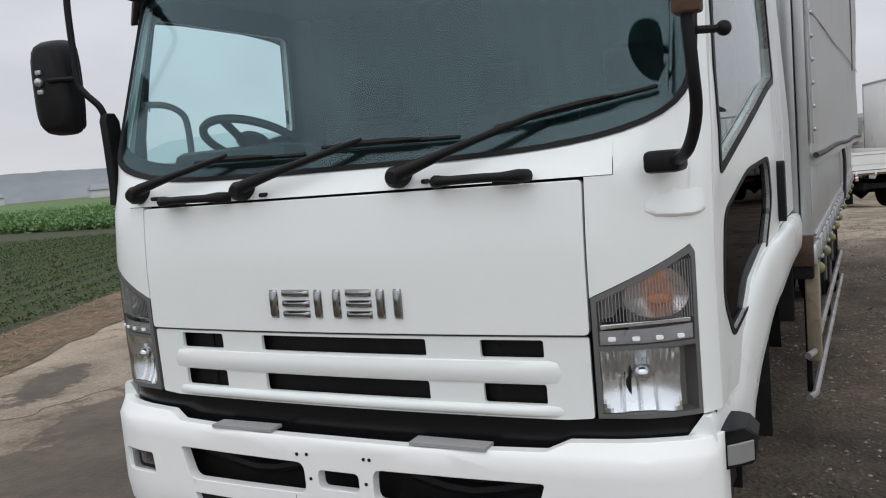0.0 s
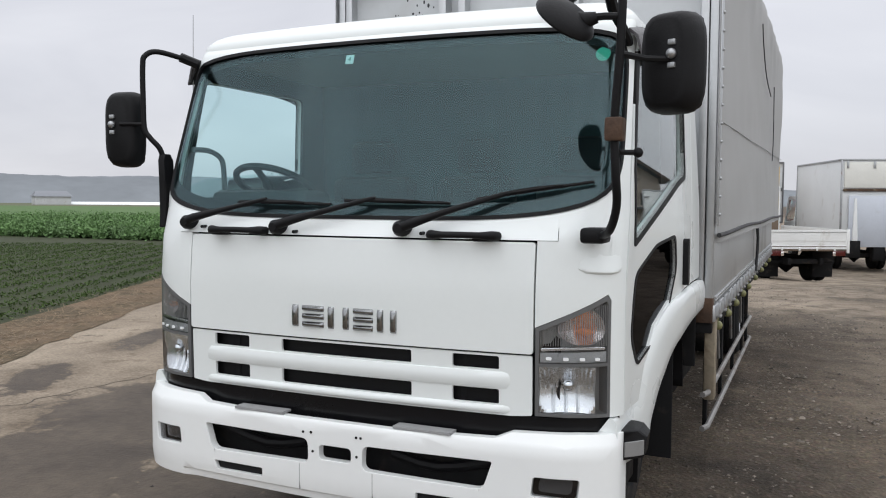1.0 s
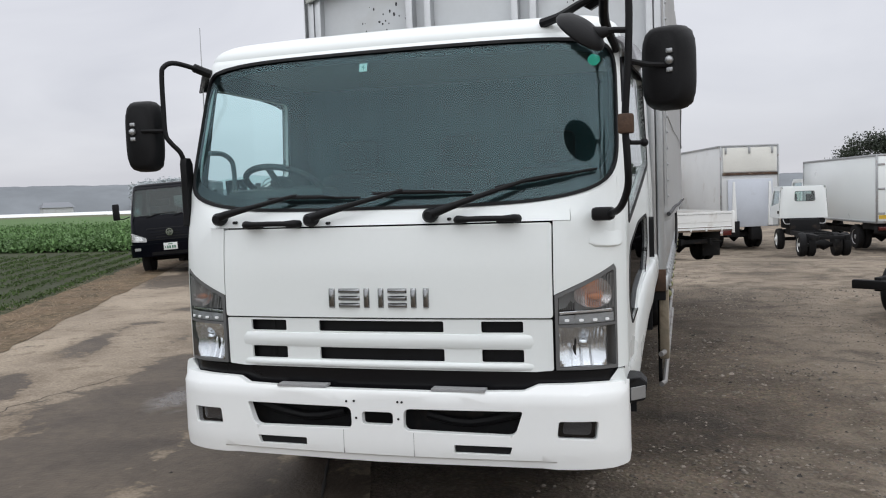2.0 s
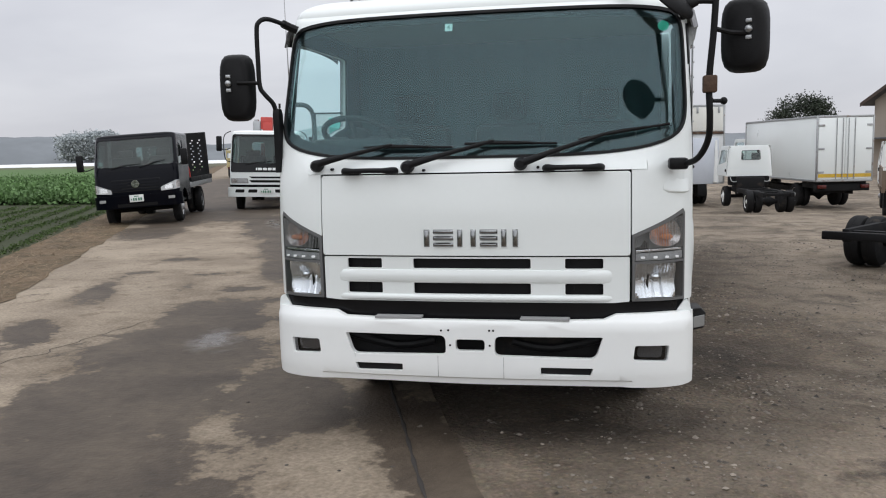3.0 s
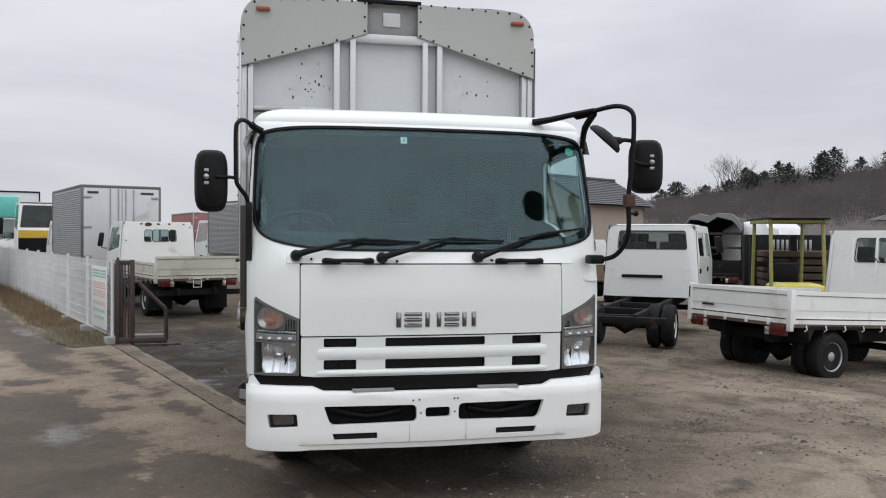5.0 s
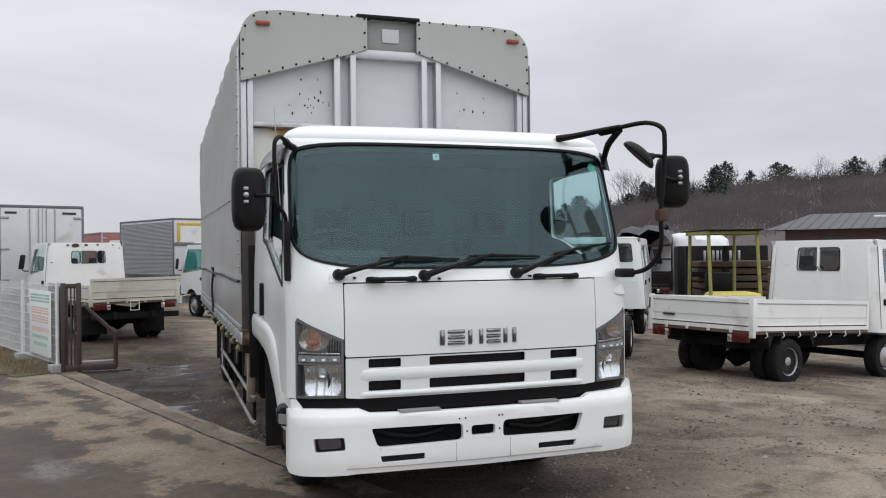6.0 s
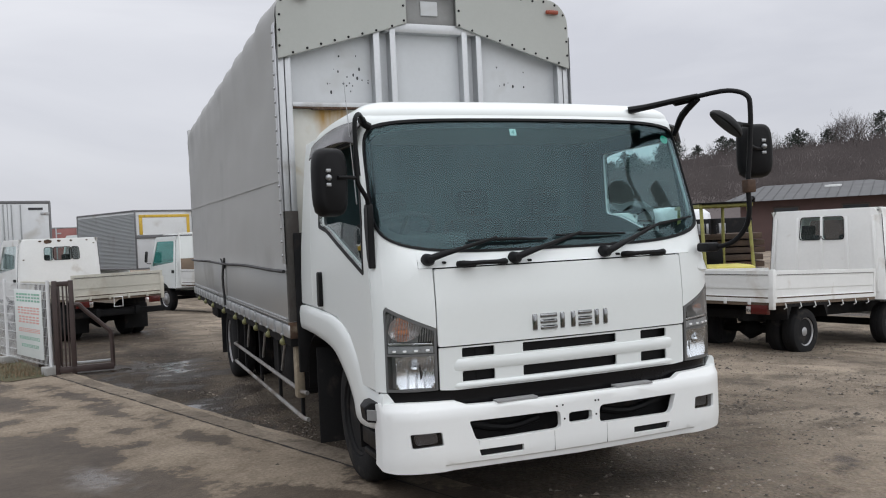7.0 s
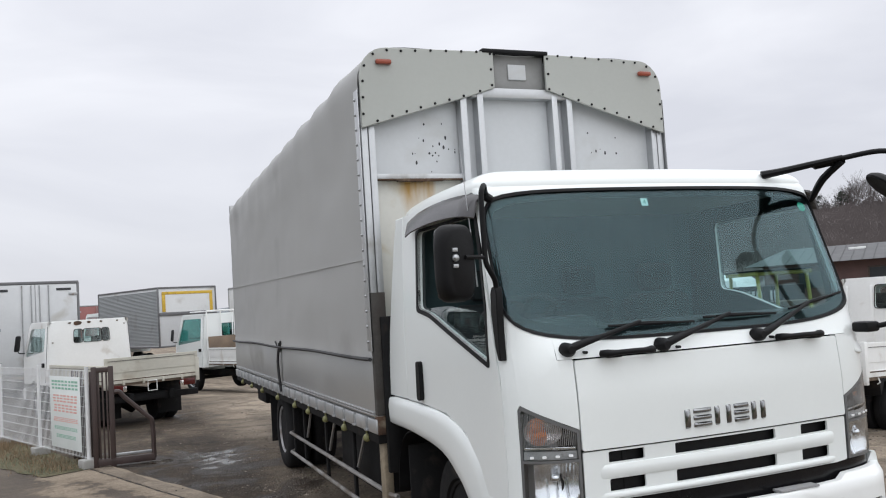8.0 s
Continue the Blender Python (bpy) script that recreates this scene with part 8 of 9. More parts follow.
def bare_branches(bm, rng, p, d, length, r, depth):
    q = p + d * length
    mid = p + d * length * 0.5 + Vector((rng.uniform(-1, 1), rng.uniform(-1, 1), 0)) * length * 0.06
    tube(bm, [p, mid, q], [r, r * 0.8, r * 0.6], 3)
    if depth == 0:
        return
    for _ in range(rng.choice((2, 3, 3))):
        nd = (d + Vector((rng.uniform(-1, 1), rng.uniform(-1, 1), rng.uniform(-0.2, 0.7))) * 0.62).normalized()
        bare_branches(bm, rng, mid.lerp(q, rng.uniform(0.2, 1.0)), nd, length * rng.uniform(0.55, 0.8), r * 0.55, depth - 1)


def conifer(name, seed, height, label, m, mat_=PINE, wide=0.26):
    rng = random.Random(seed)
    v = thing(name, label, "tree", m)
    bm = bmesh.new()
    tube(bm, [(0, 0, -0.5), (0.1, 0, height * 0.5), (0, 0.1, height * 0.97)], [height * 0.022, height * 0.014, 0.03], 6)
    part("trunk", bm, BARK, v)
    bm = bmesh.new()
    for k in range(26):
        t = k / 25
        z = height * (0.42 + 0.55 * t)
        reach = height * wide * (1 - t ** 2.2) ** 0.6 * rng.uniform(0.45, 1.1) + 0.15
        for j in range(4):
            a = rng.uniform(0, 2 * math.pi)
            c = Vector((math.cos(a) * reach * rng.uniform(0.3, 1), math.sin(a) * reach * rng.uniform(0.3, 1), z))
            leaves(bm, rng, c, (reach * 0.25, reach * 0.25, height * 0.016), 18, height * 0.034, 0.1)
    part("crown", bm, mat_, v)
    return v


def bare_tree(name, seed, height, label, m):
    rng = random.Random(seed)
    v = thing(name, label, "tree", m)
    bm = bmesh.new()
    tube(bm, [(0, 0, -0.5), (0, 0, height * 0.3)], [height * 0.02, height * 0.015], 6)
    part("trunk", bm, BARK, v)
    bm = bmesh.new()
    for _ in range(5):
        d = Vector((rng.uniform(-0.6, 0.6), rng.uniform(-0.6, 0.6), 1)).normalized()
        bare_branches(bm, rng, Vector((0, 0, height * rng.uniform(0.2, 0.32))), d, height * 0.28, height * 0.009, 5)
    part("crown", bm, TWIG, v)
    return v


bush = thing("round_tree", "dark evergreen tree with a broad rounded crown", "tree", Matrix.Translation((13.6, 60, -0.5)))
rng = random.Random(4)
bm = bmesh.new()
tube(bm, [(0, 0, 0), (0, 0, 2.5)], [0.25, 0.15], 8)
part("trunk", bm, BARK, bush)
bm = bmesh.new()
for _ in range(150):
    a, h = rng.uniform(0, 2 * math.pi), rng.random()
    r = 2.4 * math.sqrt(max(0.03, 1 - (h * 1.6 - 0.65) ** 2)) * rng.uniform(0.5, 1.0)
    leaves(bm, rng, Vector((r * math.cos(a), r * math.sin(a) * 0.8, 1.4 + 3.6 * h)), (0.27, 0.27, 0.22), 130, 0.15)
part("crown", bm, BUSHM, bush)

rng = random.Random(21)
protos_c, protos_b = [], []
def canopy(deg):
    """Height of the hill's tree tops by bearing."""
    return float(np.interp(deg, [20, 41, 45, 50, 55, 58, 61, 64, 67], [13.4, 12.8, 12.5, 12.1, 11.0, 9.9, 8.2, 7.0, 4.4]))


# standing out of the wood: pines, and two groves of bare trees; bearing and top, then a looser row
tall = [(62.6, 8.3, 0), (63.4, 7.3, 0), (60.6, 8.4, 1), (59.3, 12.4, 1), (58.6, 12.8, 1), (58.1, 9.6, 0), (57.0, 9.8, 0), (56.2, 11.2, 0), (55.6, 11.0, 0), (53.6, 12.6, 0), (53.0, 12.9, 0),
        (49.9, 12.5, 0), (49.4, 12.2, 0), (44.3, 13.0, 1), (43.7, 14.2, 1), (43.1, 14.8, 1), (42.5, 15.0, 1), (41.9, 14.9, 1), (41.3, 14.8, 1), (40.7, 14.2, 0)]
tall += [(rng.uniform(21, 64), 0.0, 1) for _ in range(24)] + [(rng.uniform(21, 40), 14.0, k % 2) for k in range(16)] + [(rng.uniform(41, 63), 0.0, 0) for _ in range(12)]
spots = []
for deg, high, bare in tall:
    a, d = radians(deg), rng.uniform(126, 146)
    high = (high + 1.3 if high else canopy(deg) + rng.uniform(0.6, 2.2)) * d / 130
    spots.append((d * math.cos(a) - 1, d * math.sin(a) - 4, high - (9.3 if bare else 8.5), bare))
for k, (x, y, rise, bare) in enumerate(spots):
    if not bare:
        if len(protos_c) < 4:
            protos_c.append(conifer("pine_tree", 100 + k, 8.5, "dark green pine with ragged layered boughs", Matrix.Translation((x, y, rise))))
            tagged(protos_c[-1], group="hill trees")
        else:
            m = Matrix.Translation((x, y, rise)) @ Matrix.Rotation(rng.uniform(0, 6), 4, "Z")
            copy_thing(rng.choice(protos_c), m)
    else:
        if len(protos_b) < 4:
            protos_b.append(bare_tree("bare_tree", 200 + k, 9.5, "leafless winter tree with fine brown twigs", Matrix.Translation((x, y, rise))))
            tagged(protos_b[-1], group="hill trees")
        else:
            m = Matrix.Translation((x, y, rise)) @ Matrix.Rotation(rng.uniform(0, 6), 4, "Z")
            copy_thing(rng.choice(protos_b), m)

# the wooded hillside below them: one mass of brushwood
def hill_rise(t):
    return canopy(64.5 - 45 * t) - 4.5


gen = np.random.default_rng(8)
clumps, each = 15000, 40
t = gen.random(clumps)
turn_ = np.radians(64.5 - 45 * t)
f = gen.random(clumps) ** 0.6
far_ = 104 + 31 * f
rise_ = np.array([hill_rise(q) for q in t])
mid = np.stack([far_ * np.cos(turn_) - 1, far_ * np.sin(turn_) - 4, rise_ * f + gen.uniform(1.0, 4.2, clumps)], 1)
foot = np.repeat(mid, each, 0) + gen.normal(0, 1, (clumps * each, 3)) * (0.8, 0.8, 0.5)
wide_ = np.repeat(np.stack([-np.sin(turn_), np.cos(turn_), 0 * turn_], 1), each, 0) * gen.uniform(0.02, 0.07, (clumps * each, 1))
tip = foot + wide_ * gen.normal(0, 3.0, (clumps * each, 1)) + np.stack([0 * foot[:, 0], 0 * foot[:, 0], gen.uniform(0.12, 0.45, clumps * each)], 1)
me = bpy.data.meshes.new("hill_brushwood")
me.from_pydata(np.stack([foot - wide_, foot + wide_, tip], 1).reshape(-1, 3), [], np.arange(clumps * each * 3).reshape(-1, 3))
# Brown of the wood, with the hill's haze lightening the colour.
WOODM = surface("haze-paled winter wood", (0.142, 0.124, 0.122), 1.0, 0, 0.14, 0.12, 2, 0.0, island=0.06, spec=0.0)
me.materials.append(WOODM)
tagged(new("hill_brushwood", me), "brown leafless brushwood on a low hill", "woods", kind="stuff")
bm = bmesh.new()
rows = []
for d, f, o in ((100, 0.0, -0.6), (104, 0.05, 2.2), (112, 0.25, 3.2), (120, 0.5, 3.7), (135, 1.0, 3.9), (160, 1.05, 3.8)):
    row = []
    for t in np.linspace(-0.12, 1.25, 90):
        a = radians(64.5 - 45 * t)
        bump_ = 0.7 * noise.noise(Vector((t * 60, d * 0.2, 0))) if d > 101 else 0
        row.append(Vector((d * math.cos(a) - 1, d * math.sin(a) - 4, o + hill_rise(t) * f + bump_)))
    rows.append(row)
loft(bm, rows, False, False)
single("hill", bm, WOODM, "brown wooded hillside", "hill", kind="structure")

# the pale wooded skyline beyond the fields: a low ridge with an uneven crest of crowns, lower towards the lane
def crest(t):
    rough_ = 0.7 * noise.noise(Vector((t * 14, 0, 0))) + 0.5 * noise.noise(Vector((t * 45, 3, 0))) + 0.3 * noise.noise(Vector((t * 130, 6, 0)))
    return float(np.interp(t, [0, 0.455, 0.50, 0.53, 1], [8.7, 8.5, 7.6, 5.4, 5.0])) + rough_


rng = random.Random(15)
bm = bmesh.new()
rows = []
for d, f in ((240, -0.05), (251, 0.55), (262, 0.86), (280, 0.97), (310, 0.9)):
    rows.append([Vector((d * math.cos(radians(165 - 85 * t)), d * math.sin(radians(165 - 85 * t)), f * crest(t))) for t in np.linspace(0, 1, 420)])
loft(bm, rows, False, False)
# The ridge's pale blue-grey colour carries the haze of distance.
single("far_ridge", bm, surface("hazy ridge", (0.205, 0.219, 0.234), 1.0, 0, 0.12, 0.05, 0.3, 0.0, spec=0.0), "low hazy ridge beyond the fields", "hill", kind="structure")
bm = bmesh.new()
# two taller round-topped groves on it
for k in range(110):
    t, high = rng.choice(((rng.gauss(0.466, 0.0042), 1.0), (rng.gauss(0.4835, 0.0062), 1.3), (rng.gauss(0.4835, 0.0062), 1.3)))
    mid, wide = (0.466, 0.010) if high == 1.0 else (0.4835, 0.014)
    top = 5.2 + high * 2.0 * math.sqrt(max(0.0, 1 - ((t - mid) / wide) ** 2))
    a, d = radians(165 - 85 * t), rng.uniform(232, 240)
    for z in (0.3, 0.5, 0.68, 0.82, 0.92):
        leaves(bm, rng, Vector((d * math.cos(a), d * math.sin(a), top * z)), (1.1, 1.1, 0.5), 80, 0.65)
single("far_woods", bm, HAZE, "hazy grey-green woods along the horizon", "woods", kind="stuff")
for k, (a, d, w) in enumerate(((139, 190, 9), (131, 200, 8), (146, 205, 10), (121, 195, 7))):
    v = thing("far_farmhouse", "small far farmhouse with a grey roof", "house", Matrix.Translation((d * math.cos(radians(a)), d * math.sin(radians(a)), 0)) @ Matrix.Rotation(radians(a - 80), 4, "Z") @ Matrix.Diagonal((0.75, 0.75, 0.62, 1)), "far farmhouses")
    part("wall", boxed(((-w / 2, -3, 0), (w / 2, 3, 2.8)), bevel=0.05), GREYWHITE, v)
    bm = bmesh.new()
    loft(bm, [[vec(p) for p in ((-w / 2 - 0.5, -3.6, 2.7), (w / 2 + 0.5, -3.6, 2.7), (w / 2 + 0.5, 3.6, 2.7), (-w / 2 - 0.5, 3.6, 2.7))], [vec(p) for p in ((-w / 2 + 0.5, -0.1, 4.6), (w / 2 - 0.5, -0.1, 4.6), (w / 2 - 0.5, 0.1, 4.6), (-w / 2 + 0.5, 0.1, 4.6))]])
    part("roof", bm, surface("far roof %d" % k, (0.2, 0.21, 0.23), 0.8), v)
tunnel = [(3.0 * math.cos(t), 1.6 * math.sin(t)) for t in np.linspace(0, math.pi, 9)]
for k in range(5):
    o = Vector((-150 + 22 * k, 128 + 4 * k, -1.0))
    d = Vector((1, 0.45, 0)).normalized()
    q = Vector((-d.y, d.x, 0))
    bm = bmesh.new()
    loft(bm, [[o + d * s + q * x + Vector((0, 0, z)) for x, z in tunnel] for s in (0, 26)])
    single("poly_tunnel", bm, WHITETARP, "long white polythene growing tunnel", "tunnel", group="growing tunnels")


# ---- ground ----
RD = Vector((-0.42, 0.91, 0)).normalized()
RN = Vector((RD.y, -RD.x, 0))


def road_xy(s, n, z=0.0):
    p = RD * s + RN * n
    return Vector((p.x, p.y, z))


def ground_mat(name, base, second, third, scale, fine, bump, wet=None, coarse=None, shore=False, dry=None):
    """Earth, gravel or worn concrete: patches of two tones, a third tone in flecks, and where given dark wet patches that shine."""
    m = bpy.data.materials.new(name)
    m.use_nodes = True
    n, l = m.node_tree.nodes, m.node_tree.links
    b = n["Principled BSDF"]
    tex = n.new("ShaderNodeTexCoord")

    def nz(sc, detail=8.0, warp=0.0, rough=0.6):
        t = n.new("ShaderNodeTexNoise")
        t.inputs["Scale"].default_value, t.inputs["Detail"].default_value = sc, detail
        t.inputs["Distortion"].default_value, t.inputs["Roughness"].default_value = warp, rough
        l.new(tex.outputs["Object"], t.inputs["Vector"])
        return t.outputs["Fac"]

    def ramp(src, *stops):
        r = n.new("ShaderNodeValToRGB")
        e = r.color_ramp.elements
        for i, (p, c) in enumerate(stops):
            el = e[i] if i < 2 else e.new(p)
            el.position, el.color = p, ((*c, 1) if isinstance(c, tuple) else (c, c, c, 1))
        l.new(src, r.inputs["Fac"])
        return r.outputs["Color"]

    def mix(kind, fac, a, c):
        x = n.new("ShaderNodeMixRGB")
        x.blend_type = kind
        for k, v in (("Fac", fac), ("Color1", a), ("Color2", c)):
            if isinstance(v, bpy.types.NodeSocket):
                l.new(v, x.inputs[k])
            else:
                x.inputs[k].default_value = v if k == "Fac" else (*v, 1)
        return x.outputs["Color"]

    colour = mix("MIX", ramp(nz(scale, 9, 0.3), (0.38, 0.0), (0.62, 1.0)), base, second)
    colour = mix("MIX", ramp(nz(scale * 4.3, 6, 0.2), (0.56, 0.0), (0.66, 0.7)), colour, third)
    colour = mix("MULTIPLY", 1.0, colour, ramp(nz(fine, 4), (0.25, 0.62), (0.75, 1.2)))
    rough = ramp(nz(scale * 2, 3), (0.3, 0.82), (0.7, 0.96))
    height = nz(fine, 5)
    if coarse:
        v = n.new("ShaderNodeTexVoronoi")
        v.inputs["Scale"].default_value = coarse
        l.new(tex.outputs["Object"], v.inputs["Vector"])
        chip = ramp(v.outputs["Distance"], (0.1, 1.25), (0.6, 0.6))
        colour = mix("MULTIPLY", 0.85, colour, chip)
        hue = mix("MIX", 0.35, (1, 1, 1), v.outputs["Color"])
        colour = mix("MULTIPLY", 0.35, colour, hue)
        height = mix("MULTIPLY", 0.7, height, chip)
        colour = mix("MULTIPLY", 0.8, colour, ramp(nz(1.7, 7, 0.8), (0.34, 0.55), (0.66, 1.30)))
        colour = mix("MULTIPLY", 0.6, colour, ramp(nz(7.0, 5, 0.4), (0.34, 0.55), (0.60, 1.20)))
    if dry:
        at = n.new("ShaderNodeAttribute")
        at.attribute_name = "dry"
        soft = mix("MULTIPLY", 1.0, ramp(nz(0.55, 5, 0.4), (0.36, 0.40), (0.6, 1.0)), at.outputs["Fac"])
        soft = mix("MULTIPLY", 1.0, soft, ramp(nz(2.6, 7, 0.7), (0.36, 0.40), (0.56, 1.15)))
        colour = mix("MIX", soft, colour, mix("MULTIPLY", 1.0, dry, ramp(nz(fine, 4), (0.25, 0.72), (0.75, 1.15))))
    if shore:
        at = n.new("ShaderNodeAttribute")
        at.attribute_name = "wet"
        depth = at.outputs["Fac"]
        for sc, k in ((0.9, 0.40), (2.2, 0.42), (5.5, 0.32), (16.0, 0.18), (60.0, 0.06)):
            a, c = n.new("ShaderNodeMath"), n.new("ShaderNodeMath")
            a.operation, c.operation = "MULTIPLY_ADD", "ADD"
            l.new(nz(sc, 5, 0.3), a.inputs[0])
            a.inputs[1].default_value, a.inputs[2].default_value = k, -k / 2
            l.new(depth, c.inputs[0])
            l.new(a.outputs[0], c.inputs[1])
            depth = c.outputs[0]
        spots = ramp(nz(2.6, 4, 0.9), (0.655, 0.0), (0.70, 0.8))
        halo, damp = ramp(depth, (0.30, 0.0), (0.52, 0.55)), mix("LIGHTEN", 1.0, ramp(depth, (0.48, 0.0), (0.53, 1.0)), spots)
        at2 = n.new("ShaderNodeAttribute")
        at2.attribute_name = "pool"
        pool = ramp(mix("MULTIPLY", 1.0, at2.outputs["Fac"], ramp(nz(4.5, 5, 0.5), (0.35, 0.2), (0.6, 1.0))), (0.10, 0.0), (0.55, 0.9))
        mud = mix("MIX", ramp(nz(1.3, 6, 0.5), (0.36, 0.0), (0.62, 1.0)), (0.053, 0.040, 0.030), (0.102, 0.079, 0.058))
        mud = mix("MULTIPLY", 1.0, mud, ramp(nz(11, 5, 0.2), (0.3, 0.72), (0.7, 1.22)))
        colour = mix("MIX", halo, colour, mix("MULTIPLY", 1.0, colour, (0.45, 0.42, 0.39)))
        colour = mix("MIX", damp, colour, mix("MIX", 0.75, mix("MULTIPLY", 1.0, colour, (0.36, 0.33, 0.31)), mud))
        rough = mix("MIX", damp, rough, (0.66, 0.66, 0.66))
        rough = mix("MIX", pool, rough, (0.17, 0.17, 0.17))
        height = mix("MIX", pool, height, (0.4, 0.4, 0.4))
    if wet:
        at3, level = n.new("ShaderNodeAttribute"), n.new("ShaderNodeMath")
        at3.attribute_name, level.operation = "soak_shade", "MULTIPLY_ADD"
        l.new(at3.outputs["Fac"], level.inputs[0])
        level.inputs[1].default_value = 0.25
        l.new(nz(wet[0], 8, 0.6, 0.6), level.inputs[2])
        damp = ramp(level.outputs[0], (wet[1], 0.0), (wet[1] + 0.05, 1.0))
        pool = ramp(level.outputs[0], (wet[1] + 0.09, 0.0), (wet[1] + 0.13, 1.0))
        colour = mix("MIX", damp, colour, mix("MULTIPLY", 1.0, colour, (0.36, 0.33, 0.31)))
        rough = mix("MIX", damp, rough, (0.50, 0.50, 0.50))
        rough = mix("MIX", pool, rough, (0.16, 0.16, 0.16))
        height = mix("MIX", pool, height, (0.4, 0.4, 0.4))
    l.new(colour, b.inputs["Base Color"])
    b.inputs["Specular IOR Level"].default_value = 0.3
    l.new(rough, b.inputs["Roughness"])
    bp = n.new("ShaderNodeBump")
    bp.inputs["Strength"].default_value, bp.inputs["Distance"].default_value = bump, 0.03
    l.new(height, bp.inputs["Height"])
    l.new(bp.outputs[0], b.inputs["Normal"])
    return m


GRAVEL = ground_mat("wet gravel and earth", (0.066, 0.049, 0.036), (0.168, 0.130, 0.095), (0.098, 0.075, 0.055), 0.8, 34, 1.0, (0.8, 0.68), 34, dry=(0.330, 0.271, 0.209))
ROADM = ground_mat("worn pale road surface", (0.235, 0.189, 0.142), (0.335, 0.276, 0.211), (0.170, 0.131, 0.095), 0.8, 40, 0.3, None, None, True)
KERB = ground_mat("worn kerb concrete", (0.150, 0.122, 0.094), (0.265, 0.219, 0.170), (0.095, 0.074, 0.055), 1.4, 40, 0.3)
SOIL = ground_mat("dark field soil", (0.030, 0.037, 0.014), (0.038, 0.047, 0.017), (0.030, 0.028, 0.014), 0.5, 9, 0.3)
VERGE = ground_mat("straw-covered verge", (0.165, 0.112, 0.068), (0.095, 0.072, 0.042), (0.250, 0.180, 0.110), 1.6, 30, 0.6)
GREENF = ground_mat("green crop field", (0.075, 0.135, 0.040), (0.090, 0.160, 0.050), (0.060, 0.105, 0.034), 0.5, 6, 0.6)
FARF = ground_mat("far brown and green fields", (0.085, 0.105, 0.045), (0.130, 0.115, 0.080), (0.070, 0.080, 0.045), 0.02, 2, 0.3)
WEEDM = ground_mat("mossy weed strip", (0.085, 0.085, 0.045), (0.125, 0.110, 0.065), (0.060, 0.065, 0.030), 2.0, 30, 0.6)

# One sheet to the horizon, dense near the truck, dipping behind it.
bm = bmesh.new()
xs = [-2500, -900, -400, -200, -120, -80, -50, -35, -25] + list(np.arange(-18, 18.1, 0.75)) + [22, 28, 36, 50, 80, 140, 300, 900, 2500]
ys = [-2500, -600, -150, -60, -25, -14] + list(np.arange(-9, 32.1, 0.75)) + [36, 42, 50, 65, 90, 140, 300, 900, 2500]
grid = []
for y in ys:
    row = []
    for x in xs:
        z = dip(x, y) if y < 140 else 0.0
        n_side = x * RN.x + y * RN.y
        if n_side > 0.6 and abs(x) < 30 and -12 < y < 40:
            z += 0.016 * noise.noise(Vector((x * 0.7, y * 0.7, 0))) + 0.008 * noise.noise(Vector((x * 2.1, y * 2.1, 4)))
        row.append(bm.verts.new((x, y, z)))
    grid.append(row)
for a, b in zip(grid, grid[1:]):
    for i in range(len(xs) - 1):
        bm.faces.new((a[i], a[i + 1], b[i + 1], b[i]))
ground = single("ground", bm, GRAVEL, "brown-grey gravel yard, damp, running on to the horizon", "ground", kind="structure")
layer = ground.data.attributes.new("dry", "FLOAT", "POINT")


def dry_less_shade(x, y):
    """Drier and paler out in the yard; wet, and darkened for shade, beside and under the big truck."""
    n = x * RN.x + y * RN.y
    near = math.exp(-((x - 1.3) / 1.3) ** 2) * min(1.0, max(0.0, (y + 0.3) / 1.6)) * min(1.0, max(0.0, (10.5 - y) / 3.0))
    # Shade under the crew-cab chassis, put into the ground colour.
    crew_shade = 0.6 * math.exp(-((x - 5.2) / 2.0) ** 2 - ((y - 6.6) / 1.9) ** 2)
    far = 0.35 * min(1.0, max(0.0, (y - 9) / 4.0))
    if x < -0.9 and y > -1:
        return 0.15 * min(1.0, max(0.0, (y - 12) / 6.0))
    return min(0.95, max(far, float(np.interp(n, [0.3, 1.6, 5.5], [0.22, 0.84, 0.88])) * (1 - 0.92 * near) * (1 - crew_shade)))


layer.data.foreach_set("value", [dry_less_shade(v.co.x, v.co.y) for v in ground.data.vertices])


def soak_and_shade(x, y):
    """Muddiest between the lane and the big truck, and a little beside its front; also shade painted under the crew
    cab.
    """
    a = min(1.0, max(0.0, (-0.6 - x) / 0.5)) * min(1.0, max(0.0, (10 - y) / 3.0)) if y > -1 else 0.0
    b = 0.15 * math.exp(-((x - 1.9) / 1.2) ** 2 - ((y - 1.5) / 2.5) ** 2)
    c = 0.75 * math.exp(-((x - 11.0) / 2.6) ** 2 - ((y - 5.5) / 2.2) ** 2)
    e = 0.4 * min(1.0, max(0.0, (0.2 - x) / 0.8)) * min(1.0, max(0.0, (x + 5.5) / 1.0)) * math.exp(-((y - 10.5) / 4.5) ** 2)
    # The same crew-cab shade, darkening the gravel as if soaked.
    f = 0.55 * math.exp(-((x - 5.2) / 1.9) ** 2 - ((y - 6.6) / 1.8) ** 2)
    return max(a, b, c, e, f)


layer = ground.data.attributes.new("soak_shade", "FLOAT", "POINT")
layer.data.foreach_set("value", [soak_and_shade(v.co.x, v.co.y) for v in ground.data.vertices])


